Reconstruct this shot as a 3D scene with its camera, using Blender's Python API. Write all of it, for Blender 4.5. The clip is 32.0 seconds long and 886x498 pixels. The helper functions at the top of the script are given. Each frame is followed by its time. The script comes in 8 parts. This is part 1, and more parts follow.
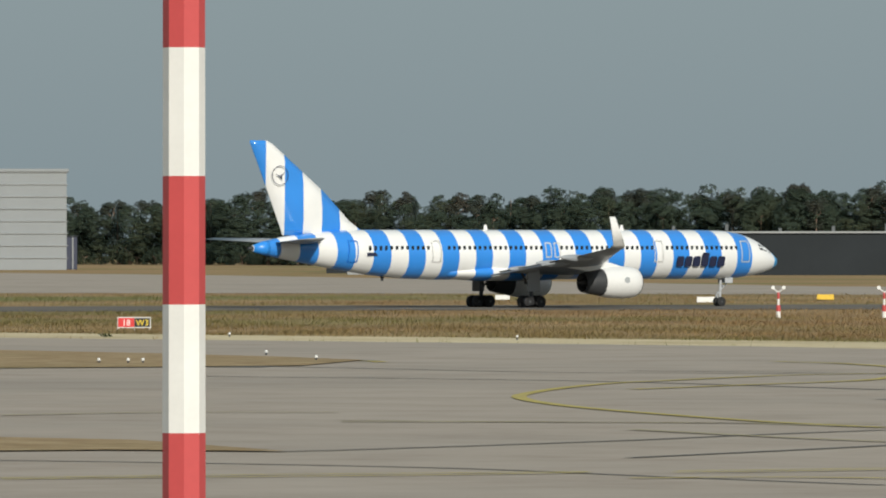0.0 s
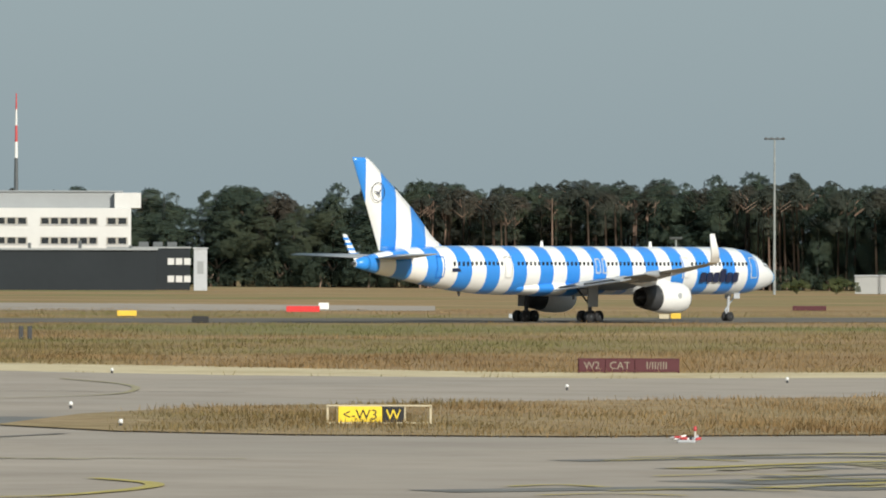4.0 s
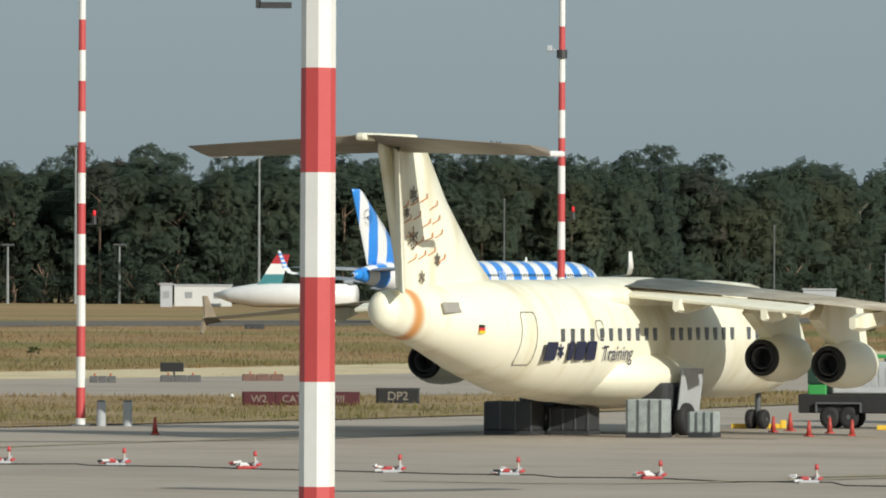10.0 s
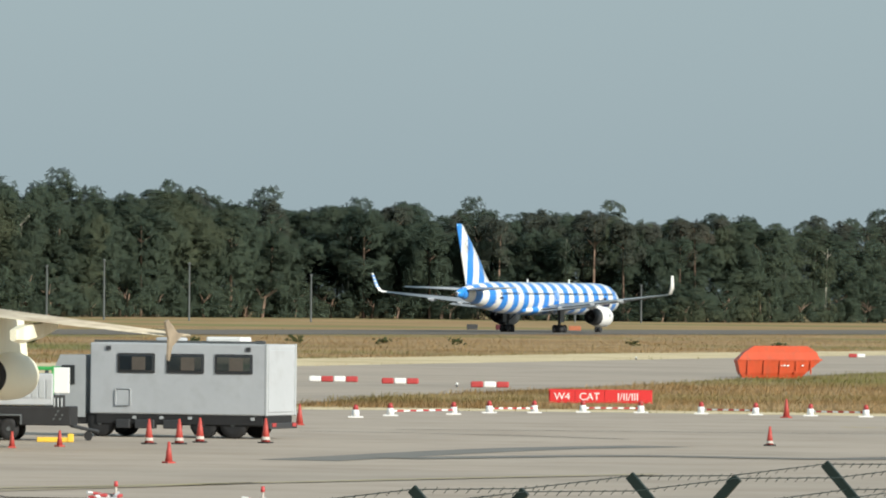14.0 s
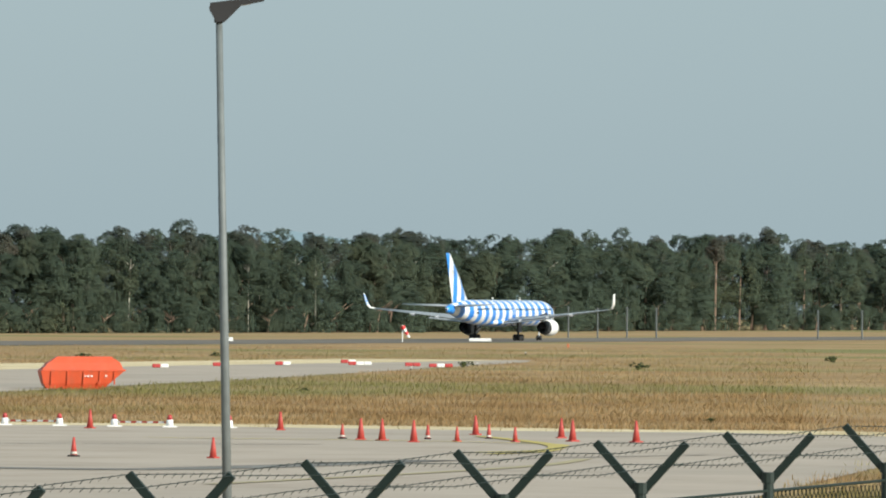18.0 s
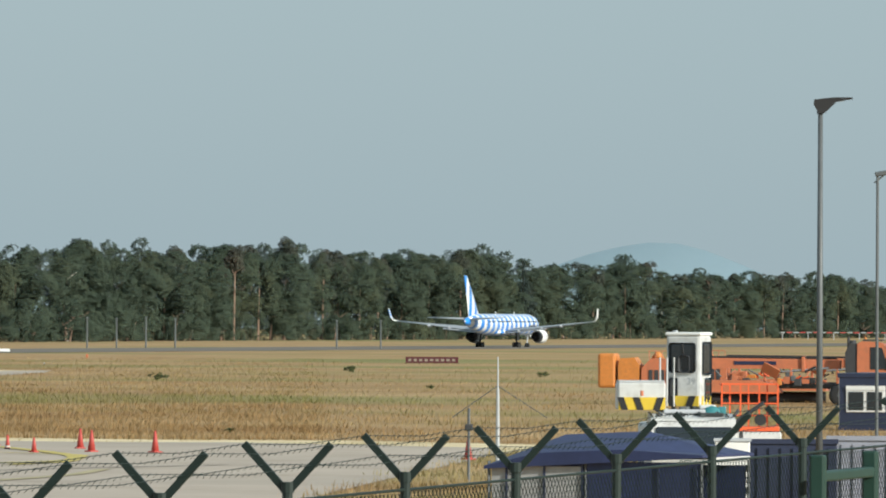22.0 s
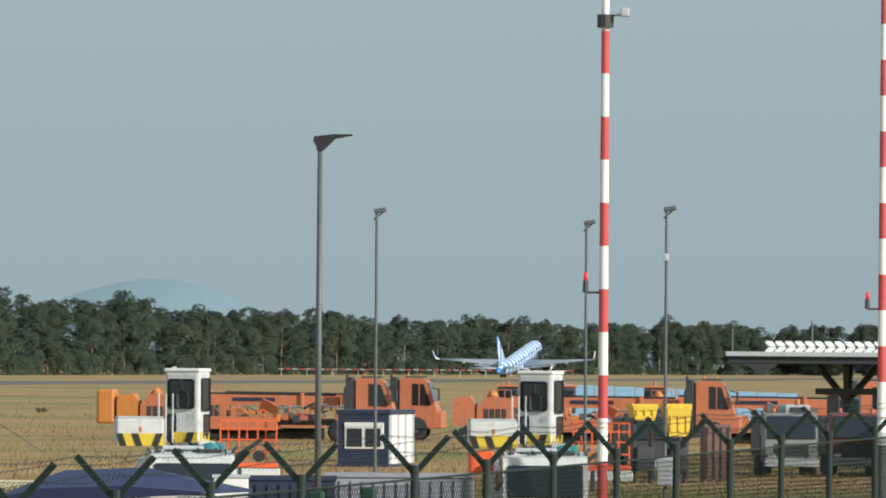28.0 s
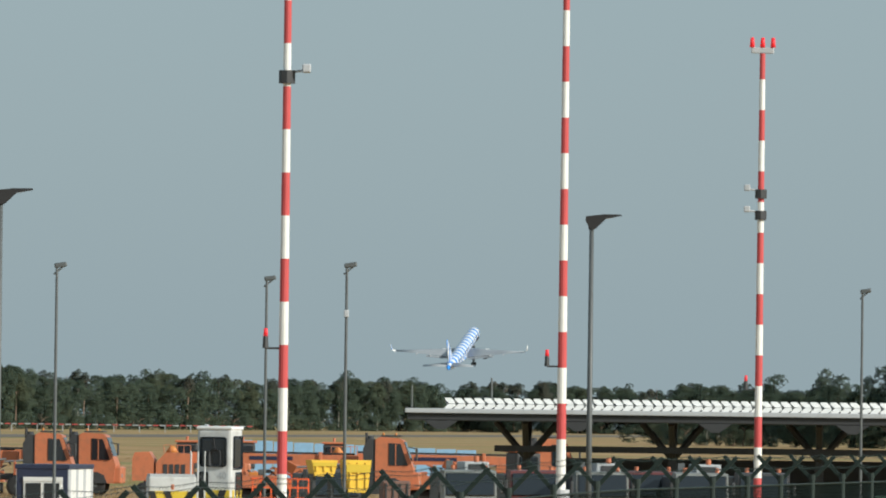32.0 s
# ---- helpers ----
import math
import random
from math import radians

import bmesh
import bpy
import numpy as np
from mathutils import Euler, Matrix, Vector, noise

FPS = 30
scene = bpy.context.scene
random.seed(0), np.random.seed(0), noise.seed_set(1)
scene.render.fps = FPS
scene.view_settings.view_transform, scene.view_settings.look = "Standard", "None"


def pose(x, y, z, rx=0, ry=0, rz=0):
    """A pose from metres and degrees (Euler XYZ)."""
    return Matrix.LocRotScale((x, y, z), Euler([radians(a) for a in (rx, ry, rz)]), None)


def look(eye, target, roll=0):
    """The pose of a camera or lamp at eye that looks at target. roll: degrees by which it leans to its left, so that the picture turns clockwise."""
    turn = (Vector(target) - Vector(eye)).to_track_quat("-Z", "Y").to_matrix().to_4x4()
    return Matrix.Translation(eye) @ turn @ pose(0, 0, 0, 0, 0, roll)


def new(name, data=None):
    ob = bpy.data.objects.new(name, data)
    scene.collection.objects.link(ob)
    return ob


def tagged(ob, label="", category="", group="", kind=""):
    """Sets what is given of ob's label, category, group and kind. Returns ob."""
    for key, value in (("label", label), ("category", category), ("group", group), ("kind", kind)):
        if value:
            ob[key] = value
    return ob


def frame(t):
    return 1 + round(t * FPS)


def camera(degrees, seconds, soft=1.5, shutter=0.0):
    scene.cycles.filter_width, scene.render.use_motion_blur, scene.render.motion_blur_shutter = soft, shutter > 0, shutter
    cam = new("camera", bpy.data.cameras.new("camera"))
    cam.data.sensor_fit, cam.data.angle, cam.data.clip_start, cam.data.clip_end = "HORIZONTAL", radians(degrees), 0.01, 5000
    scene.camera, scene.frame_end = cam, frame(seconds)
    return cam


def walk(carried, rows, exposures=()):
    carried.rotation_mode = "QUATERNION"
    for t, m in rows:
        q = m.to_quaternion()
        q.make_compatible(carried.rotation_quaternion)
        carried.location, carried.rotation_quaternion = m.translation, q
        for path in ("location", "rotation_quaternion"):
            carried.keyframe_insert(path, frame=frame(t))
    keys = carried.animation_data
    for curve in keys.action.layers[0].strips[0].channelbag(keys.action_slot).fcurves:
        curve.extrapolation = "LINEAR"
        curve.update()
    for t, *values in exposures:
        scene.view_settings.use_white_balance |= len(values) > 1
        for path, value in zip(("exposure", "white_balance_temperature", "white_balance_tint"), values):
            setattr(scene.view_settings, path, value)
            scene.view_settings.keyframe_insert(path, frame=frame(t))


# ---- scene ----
# the film's exposure and white balance follow what fills its view
EXPOSURES = [(0, -0.25, 6250, 9), (2, -0.18, 6250, 9), (4.5, 0.1, 6250, 9), (8, 0.18, 6250, 8), (9, 0.17, 6250, 8), (10, -0.08, 6200, 8), (11, -0.22, 6150, 8), (12, -0.15, 6150, 8), (13, 0.2, 6200, 8), (19, 0.42, 6200, 7), (25, 0.38, 6100, 7), (28, 0.30, 6100, 7), (32, 0.17, 6150, 7)]

EYE = (0.0, 0.0, 5.0)
# seconds, pan to the left of +Y, tilt up, lean
AIM = [
    (0, 50.605, -0.009, -0.009), (0.5, 49.461, -0.036, 0.182), (1, 48.316, -0.062, 0.041), (1.5, 47.378, -0.036, 0.310),
    (2, 46.305, 0.014, 0.004), (2.5, 45.235, 0.072, -0.074), (4.5, 40.745, 0.075, 0.218), (5, 39.528, 0.060, 0.323),
    (5.5, 38.475, 0.085, 0.603), (6, 37.362, 0.125, 0.547), (6.5, 36.339, 0.202, 0.203), (7, 35.183, 0.246, 0.118),
    (7.5, 34.119, 0.271, 0.323), (8, 32.943, 0.284, 0.413), (8.5, 31.939, 0.249, 0.428), (9, 30.903, 0.213, 0.305),
    (9.5, 29.948, 0.183, 0.320), (10, 28.916, 0.177, 0.241), (10.5, 28.109, 0.224, 0.329), (11, 27.473, 0.258, 0.474),
    (11.5, 26.929, 0.271, 0.715), (12, 26.342, 0.252, 0.585), (12.5, 25.566, 0.242, 0.628), (13, 24.717, 0.285, 0.768),
    (13.5, 23.984, 0.297, 0.642), (14, 23.204, 0.299, 0.603), (14.5, 22.560, 0.351, 0.555), (16.5, 20.514, 0.279, 0.728),
    (17, 19.811, 0.344, 0.542), (17.5, 19.126, 0.368, 0.458), (18, 18.457, 0.409, 0.331), (18.5, 17.963, 0.418, 0.333),
    (19, 17.473, 0.409, 0.338), (19.5, 17.202, 0.428, 0.336), (20, 16.838, 0.456, 0.513), (20.5, 16.503, 0.496, 0.549),
    (21, 16.042, 0.485, 0.583), (21.5, 15.592, 0.466, 0.390), (22, 15.178, 0.493, 0.240), (22.5, 14.793, 0.569, 0.264),
    (23, 14.491, 0.620, 0.257), (23.5, 14.248, 0.616, 0.177), (24, 13.885, 0.600, 0.417), (24.5, 13.494, 0.601, 0.308),
    (25, 13.159, 0.576, 0.327), (25.5, 12.896, 0.576, 0.346), (27.5, 12.001, 0.709, 0.428), (28, 11.767, 0.759, 0.412),
    (28.5, 11.435, 0.799, 0.352), (29, 11.112, 0.883, 0.366), (29.5, 10.924, 0.931, 0.505), (30, 10.623, 0.931, 0.567),
    (30.5, 10.279, 0.929, 0.548), (31, 9.981, 0.983, 0.579), (31.5, 9.751, 1.064, 0.685), (32, 9.592, 1.161, 0.729)]


def aim(pan, tilt, lean):
    return pose(*EYE, 90 + tilt, 0, pan) @ pose(0, 0, 0, 0, 0, lean)


cam = camera(6.0338, 32.0, soft=1.95)
walk(cam, [(t, aim(p, e, r)) for t, p, e, r in AIM], EXPOSURES)

# ---- light ----
SUN_AZ, SUN_EL = 112.0, 24.0      # degrees clockwise from +Y, degrees above the horizon
world = bpy.data.worlds.new("sky")
scene.world = world
world.use_nodes = True
wn = world.node_tree.nodes
sky = wn.new("ShaderNodeTexSky")
sky.sky_type, sky.sun_disc = "NISHITA", False
sky.sun_elevation, sky.sun_rotation = radians(SUN_EL), radians(SUN_AZ)
sky.altitude, sky.air_density, sky.dust_density, sky.ozone_density = 100, 1.0, 2.2, 1.4
tame = wn.new("ShaderNodeMixRGB")
tame.blend_type = "MIX"
tame.inputs["Fac"].default_value = 0.82
tame.inputs["Color2"].default_value = (2.74, 3.38, 3.62, 1)
world.node_tree.links.new(sky.outputs["Color"], tame.inputs["Color1"])
world.node_tree.links.new(tame.outputs["Color"], wn["Background"].inputs["Color"])
wn["Background"].inputs["Strength"].default_value = 0.111
sun_lamp = bpy.data.lights.new("sun", "SUN")
sun_lamp.energy, sun_lamp.angle, sun_lamp.color = 4.25, radians(0.6), (1.0, 0.93, 0.81)
sun = new("sun", sun_lamp)
_az, _el = radians(SUN_AZ), radians(SUN_EL)
SUN_DIR = Vector((math.sin(_az) * math.cos(_el), math.cos(_az) * math.cos(_el), math.sin(_el)))
sun.matrix_world = look(SUN_DIR * 100, (0, 0, 0))


# ---- materials ----
def mat(name, color, rough=0.6, metal=0.0, vary=0.12, scale=3.0, bump=0.0, dirt=0.0, dirt_color=(0.12, 0.1, 0.07), spec=0.5):
    m = bpy.data.materials.new(name)
    m.use_nodes = True
    nt = m.node_tree
    n, ln = nt.nodes, nt.links
    b = n["Principled BSDF"]
    b.inputs["Roughness"].default_value, b.inputs["Metallic"].default_value = rough, metal
    b.inputs["Specular IOR Level"].default_value = spec
    tc = n.new("ShaderNodeTexCoord")
    a1, a2 = n.new("ShaderNodeTexNoise"), n.new("ShaderNodeTexNoise")
    for a, s, d in ((a1, scale, 3), (a2, scale * 7.3, 5)):
        a.inputs["Scale"].default_value, a.inputs["Detail"].default_value = s, d
        ln.new(tc.outputs["Object"], a.inputs["Vector"])
    add = n.new("ShaderNodeMath")
    add.operation = "MULTIPLY_ADD"
    ln.new(a2.outputs["Fac"], add.inputs[0])
    add.inputs[1].default_value = 0.5
    ln.new(a1.outputs["Fac"], add.inputs[2])
    rng = n.new("ShaderNodeMapRange")
    rng.inputs["From Min"].default_value, rng.inputs["From Max"].default_value = 0.45, 1.05
    rng.inputs["To Min"].default_value, rng.inputs["To Max"].default_value = 1 - vary, 1 + vary
    ln.new(add.outputs[0], rng.inputs["Value"])
    mul = n.new("ShaderNodeVectorMath")
    mul.operation = "SCALE"
    mul.inputs[0].default_value = color
    ln.new(rng.outputs["Result"], mul.inputs["Scale"])
    out = mul.outputs["Vector"]
    if dirt:
        mask = n.new("ShaderNodeMapRange")
        mask.inputs["From Min"].default_value, mask.inputs["From Max"].default_value = 0.5, 0.75
        mask.inputs["To Max"].default_value = dirt
        a3 = n.new("ShaderNodeTexNoise")
        a3.inputs["Scale"].default_value, a3.inputs["Detail"].default_value = scale * 2.1, 6
        ln.new(tc.outputs["Object"], a3.inputs["Vector"])
        ln.new(a3.outputs["Fac"], mask.inputs["Value"])
        mx = n.new("ShaderNodeMixRGB")
        ln.new(mask.outputs["Result"], mx.inputs["Fac"])
        ln.new(out, mx.inputs["Color1"])
        mx.inputs["Color2"].default_value = (*dirt_color, 1)
        out = mx.outputs["Color"]
    ln.new(out, b.inputs["Base Color"])
    if bump:
        bp = n.new("ShaderNodeBump")
        bp.inputs["Strength"].default_value, bp.inputs["Distance"].default_value = 0.5, bump
        ln.new(a2.outputs["Fac"], bp.inputs["Height"])
        ln.new(bp.outputs["Normal"], b.inputs["Normal"])
    return m


def ramp_mat(name, stops, scale=1.0, detail=6, rough=0.95, stretch=(1, 1, 1), scale2=0.0, amount2=0.0, color2=(0, 0, 0), bump=0.0, spec=0.1):
    """A natural surface: a noise through a colour ramp, with a second, larger noise that mixes in another colour."""
    m = bpy.data.materials.new(name)
    m.use_nodes = True
    n, ln = m.node_tree.nodes, m.node_tree.links
    b = n["Principled BSDF"]
    b.inputs["Roughness"].default_value = rough
    b.inputs["Specular IOR Level"].default_value = spec
    tc, mp, a1, rp = n.new("ShaderNodeTexCoord"), n.new("ShaderNodeMapping"), n.new("ShaderNodeTexNoise"), n.new("ShaderNodeValToRGB")
    mp.inputs["Scale"].default_value = stretch
    ln.new(tc.outputs["Object"], mp.inputs["Vector"])
    ln.new(mp.outputs["Vector"], a1.inputs["Vector"])
    a1.inputs["Scale"].default_value, a1.inputs["Detail"].default_value, a1.inputs["Roughness"].default_value = scale, detail, 0.68
    ln.new(a1.outputs["Fac"], rp.inputs["Fac"])
    el = rp.color_ramp.elements
    while len(el) < len(stops):
        el.new(0.5)
    for e, (p, c) in zip(el, stops):
        e.position, e.color = p, (*c, 1)
    out = rp.outputs["Color"]
    if amount2:
        a2, mk, mx = n.new("ShaderNodeTexNoise"), n.new("ShaderNodeMapRange"), n.new("ShaderNodeMixRGB")
        a2.inputs["Scale"].default_value, a2.inputs["Detail"].default_value = scale2, 5
        ln.new(mp.outputs["Vector"], a2.inputs["Vector"])
        mk.inputs["From Min"].default_value, mk.inputs["From Max"].default_value, mk.inputs["To Max"].default_value = 0.48, 0.66, amount2
        ln.new(a2.outputs["Fac"], mk.inputs["Value"])
        ln.new(mk.outputs["Result"], mx.inputs["Fac"])
        ln.new(out, mx.inputs["Color1"])
        mx.inputs["Color2"].default_value = (*color2, 1)
        out = mx.outputs["Color"]
    ln.new(out, b.inputs["Base Color"])
    if bump:
        bp = n.new("ShaderNodeBump")
        bp.inputs["Distance"].default_value = bump
        ln.new(a1.outputs["Fac"], bp.inputs["Height"])
        ln.new(bp.outputs["Normal"], b.inputs["Normal"])
    return m


WHITE = mat("white_paint", (0.78, 0.78, 0.76), 0.38, vary=0.05, scale=0.6)
RED = mat("red_paint", (0.42, 0.05, 0.048), 0.5, vary=0.1)
MASTRED = mat("mast_red_paint", (0.52, 0.07, 0.07), 0.55, vary=0.06)
MASTWHITE = mat("mast_white_paint", (0.78, 0.77, 0.73), 0.5, vary=0.05)
# this orange is desaturated in its base colour for haze over the fleet
ORANGE = mat("orange_paint", (0.487, 0.160, 0.076), 0.42, vary=0.08, scale=1.2, dirt=0.35)
CONE = mat("cone_orange", (0.44, 0.062, 0.048), 0.55, vary=0.1)
YELLOW = mat("yellow_paint", (0.80, 0.52, 0.05), 0.45, vary=0.08, dirt=0.25)
BLUE = mat("blue_paint", (0.035, 0.27, 0.80), 0.35, vary=0.04, scale=0.5)
NAVY = mat("navy_paint", (0.026, 0.034, 0.068), 0.45)
GREEN = mat("green_paint", (0.05, 0.32, 0.08), 0.45)
DARKGREEN = mat("dark_green_paint", (0.012, 0.042, 0.03), 0.5)
STEEL = mat("galvanised_steel", (0.105, 0.115, 0.118), 0.55, metal=0.2, vary=0.15)
GREY = mat("grey_paint", (0.40, 0.42, 0.43), 0.5, vary=0.06)
LIGHTGREY = mat("light_grey_paint", (0.45, 0.47, 0.49), 0.45, vary=0.05, scale=0.8, dirt=0.15)
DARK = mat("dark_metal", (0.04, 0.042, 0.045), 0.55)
BLACK = mat("black_rubber", (0.018, 0.018, 0.019), 0.75, vary=0.2)
SMOKE = mat("smoked_blind", (0.10, 0.085, 0.07), 0.5, vary=0.2)
GLASS = mat("dark_glass", (0.015, 0.02, 0.025), 0.08, vary=0.02, spec=0.8)
CHROME = mat("bare_metal", (0.55, 0.55, 0.56), 0.3, metal=0.9)
WINGGREY = mat("wing_grey_paint", (0.30, 0.32, 0.34), 0.4, vary=0.06, scale=0.7)
LETTER = mat("dark_lettering", (0.02, 0.025, 0.06), 0.4)

SIGNRED = mat("sign_red", (0.62, 0.03, 0.03), 0.5, vary=0.05)
SIGNDARKRED = mat("sign_dark_red", (0.075, 0.012, 0.018), 0.5, vary=0.05)
SIGNYELLOW = mat("sign_yellow", (0.85, 0.62, 0.03), 0.5, vary=0.05)
SIGNBLACK = mat("sign_black", (0.012, 0.012, 0.012), 0.5)
SIGNDIM = mat("faded_sign_marks", (0.25, 0.22, 0.17), 0.6, vary=0.1)
SIGNWHITE = mat("sign_white", (0.8, 0.8, 0.78), 0.5, vary=0.03)

GRASS = ramp_mat("dry_grass", [(0.32, (0.28, 0.178, 0.085)), (0.46, (0.335, 0.222, 0.11)), (0.57, (0.39, 0.268, 0.138)), (0.72, (0.48, 0.358, 0.205))],
                 scale=0.05, detail=12, stretch=(1, 1, 1), scale2=0.013, amount2=0.9, color2=(0.20, 0.205, 0.08), bump=0.12)
ISLAND = ramp_mat("dry_grass_bright", [(0.30, (0.23, 0.155, 0.08)), (0.5, (0.37, 0.265, 0.145)), (0.7, (0.52, 0.41, 0.25))],
                  scale=0.5, detail=9, scale2=0.06, amount2=0.5, color2=(0.27, 0.22, 0.105), bump=0.1)
APRON = ramp_mat("apron_concrete", [(0.32, (0.355, 0.292, 0.23)), (0.5, (0.425, 0.358, 0.288)), (0.7, (0.47, 0.403, 0.327))], scale=0.16, detail=8,
                 rough=0.85, scale2=0.035, amount2=0.35, color2=(0.27, 0.24, 0.20), spec=0.3)
ASPHALT = ramp_mat("runway_asphalt", [(0.3, (0.15, 0.138, 0.12)), (0.55, (0.19, 0.172, 0.148)), (0.75, (0.24, 0.215, 0.18))], scale=0.12, detail=8, rough=1.0, spec=0.03)


# ---- mesh helpers ----
def finish(name, bm, material, smooth=False):
    me = bpy.data.meshes.new(name)
    bm.to_mesh(me)
    bm.free()
    for q in (material if isinstance(material, (list, tuple)) else [material]):
        me.materials.append(q)
    if smooth:
        for p in me.polygons:
            p.use_smooth = True
    return me


def part(name, bm, material, parent, label="", at=None, smooth=False):
    """ONE mesh object under a thing or a part."""
    me = bm if isinstance(bm, bpy.types.Mesh) else finish(name, bm, material, smooth)
    ob = new(name, me)
    ob.parent = parent
    if at is not None:
        ob.matrix_basis = at
    return tagged(ob, label=label)


def thing(name, label, category, at=None, group="", kind=""):
    ob = new(name)
    ob.empty_display_size = 0.2
    if at is not None:
        ob.matrix_basis = at
    return tagged(ob, label, category, group, kind)


def single(name, bm, material, label, category, at=None, group="", kind="", smooth=False):
    ob = new(name, finish(name, bm, material, smooth))
    if at is not None:
        ob.matrix_basis = at
    return tagged(ob, label, category, group, kind)


def box(x, y, z, sx, sy, sz, bevel=0.0, bm=None, rot=None):
    """A box with its base centre at x, y, z."""
    own = bm or bmesh.new()
    m = Matrix.Translation((x, y, z + sz / 2)) @ (rot or Matrix()) @ Matrix.Diagonal((sx, sy, sz, 1))
    g = bmesh.ops.create_cube(own, size=1, matrix=m)
    if bevel:
        es = list({e for v in g["verts"] for e in v.link_edges})
        bmesh.ops.bevel(own, geom=es, offset=bevel, segments=2, affect="EDGES", profile=0.5)
    return own


def rod(p0, p1, r0, r1=None, n=10, bm=None, caps=True):
    own = bm or bmesh.new()
    p0, p1 = Vector(p0), Vector(p1)
    r1 = r0 if r1 is None else r1
    d = p1 - p0
    m = Matrix.Translation((p0 + p1) / 2) @ d.to_track_quat("Z", "Y").to_matrix().to_4x4()
    bmesh.ops.create_cone(own, cap_ends=caps, segments=n, radius1=r0, radius2=max(r1, 1e-4), depth=d.length, matrix=m)
    return own


def loft(rings, bm=None, close=True, caps=True):
    """Rings of points of equal count, skinned one to the next."""
    own = bm or bmesh.new()
    vs = [[own.verts.new(p) for p in r] for r in rings]
    n = len(rings[0])
    for a, b in zip(vs, vs[1:]):
        for i in range(n if close else n - 1):
            j = (i + 1) % n
            own.faces.new((a[i], a[j], b[j], b[i]))
    if caps and close:
        own.faces.new(vs[0][::-1])
        own.faces.new(vs[-1])
    bmesh.ops.recalc_face_normals(own, faces=own.faces[:])
    return own


def prism(outline, depth, bm=None, m=None):
    """An outline in x, z swept along y by depth, centred."""
    own = bm or bmesh.new()
    q = m or Matrix()
    a = [own.verts.new(q @ Vector((x, -depth / 2, z))) for x, z in outline]
    b = [own.verts.new(q @ Vector((x, depth / 2, z))) for x, z in outline]
    own.faces.new(a)
    own.faces.new(b[::-1])
    for i in range(len(a)):
        j = (i + 1) % len(a)
        own.faces.new((a[i], b[i], b[j], a[j]))
    bmesh.ops.recalc_face_normals(own, faces=own.faces[:])
    return own


def lettering(body, size, material, parent, at, extrude=0.004, name="lettering"):
    """Words in the built-in font, turned into a mesh part that stands in the x, z plane and reads from -y."""
    cu = bpy.data.curves.new(name, "FONT")
    cu.body, cu.size, cu.extrude, cu.align_x = body, size, extrude, "CENTER"
    tmp = bpy.data.objects.new(name, cu)
    scene.collection.objects.link(tmp)
    me = bpy.data.meshes.new_from_object(tmp.evaluated_get(bpy.context.evaluated_depsgraph_get()))
    bpy.data.objects.remove(tmp)
    me.materials.clear()
    me.materials.append(material)
    return part(name, me, material, parent, at=at @ pose(0, 0, 0, 90, 0, 0))


def polar(bearing, dist, z=0.0, turn=0.0):
    """A pose at a bearing (degrees to the left of +Y) and distance from the eye, whose -y side faces the eye when turn is 0."""
    a = radians(bearing)
    return pose(-math.sin(a) * dist, math.cos(a) * dist, z, 0, 0, bearing + turn)


# ---- ground ----
def sheet(name, pts, z, material, label, category, kind="structure"):
    bm = bmesh.new()
    bm.faces.new([bm.verts.new((x, y, z)) for x, y in pts])
    bmesh.ops.recalc_face_normals(bm, faces=bm.faces[:])
    for fc in bm.faces:
        if fc.normal.z < 0:
            fc.normal_flip()
    bmesh.ops.triangulate(bm, faces=bm.faces[:])
    return single(name, bm, material, label, category, kind=kind)


sheet("ground", [(-4950, -600), (2500, -600), (2500, 4950), (-4950, 4950)], 0, GRASS, "dry tan summer grass with green patches over the flat airfield", "ground")
TAXI_FAR = [(-560, 262), (-420, 272), (-374, 276), (-339, 280), (-318, 281), (-287, 275), (-255, 270), (-238, 276), (-227, 295), (-217, 315), (-208, 335), (-206, 365), (-213, 430), (-229, 510), (-241, 604), (-249, 667), (-254, 786)]
TAXI_NEAR = [(-181, 181), (-192, 196), (-199, 210), (-199, 225), (-197, 245), (-191, 268), (-180, 285), (-168, 302), (-160, 330), (-160, 365), (-174, 436), (-181, 465), (-200, 561), (-243, 753), (-253, 786)]
APRON_EDGE = [(-181, 181), (-172, 177), (-165, 177), (-158, 181), (-152, 194), (-150, 205), (-147, 215), (-143, 230), (-142, 250), (-143, 275), (-147, 305), (-147, 322), (-134, 329), (-120, 331), (-104, 327), (-98, 329), (-85, 320), (-81, 307)]
sheet("apron", TAXI_FAR + TAXI_NEAR[:8:-1] + APRON_EDGE[11:] + [(-68, 240), (-40, 100), (-20, 20), (-560, 20)], 0.03, APRON, "pale worn concrete apron and taxiway with sealed joints", "apron")
sheet("grass_island", TAXI_NEAR[:9] + [(-160, 335)] + APRON_EDGE[11:0:-1], 0.07, ISLAND, "straw-coloured grass island between taxiway and apron", "grass")
sheet("grass_island", [(-470, 230), (-327, 241), (-312, 239), (-299, 236), (-288, 232), (-276, 219), (-277, 210), (-280, 200), (-420, 190)], 0.07, ISLAND, "straw-coloured grass island beside the taxiway", "grass")
sheet("grass_island", [(-230, 128), (-177, 130), (-172, 131), (-160, 126.5), (-164, 124), (-165, 121), (-230, 112)], 0.07, ISLAND, "narrow strip of dry grass on the apron", "grass")
RUNWAY = [(-640, 150), (-562, 350), (-535, 440), (-510, 495), (-484, 545), (-468, 595), (-448, 640), (-432, 700), (-425, 780), (-420, 880), (-416, 1000), (-415.6, 1200), (-415.6, 3600)]


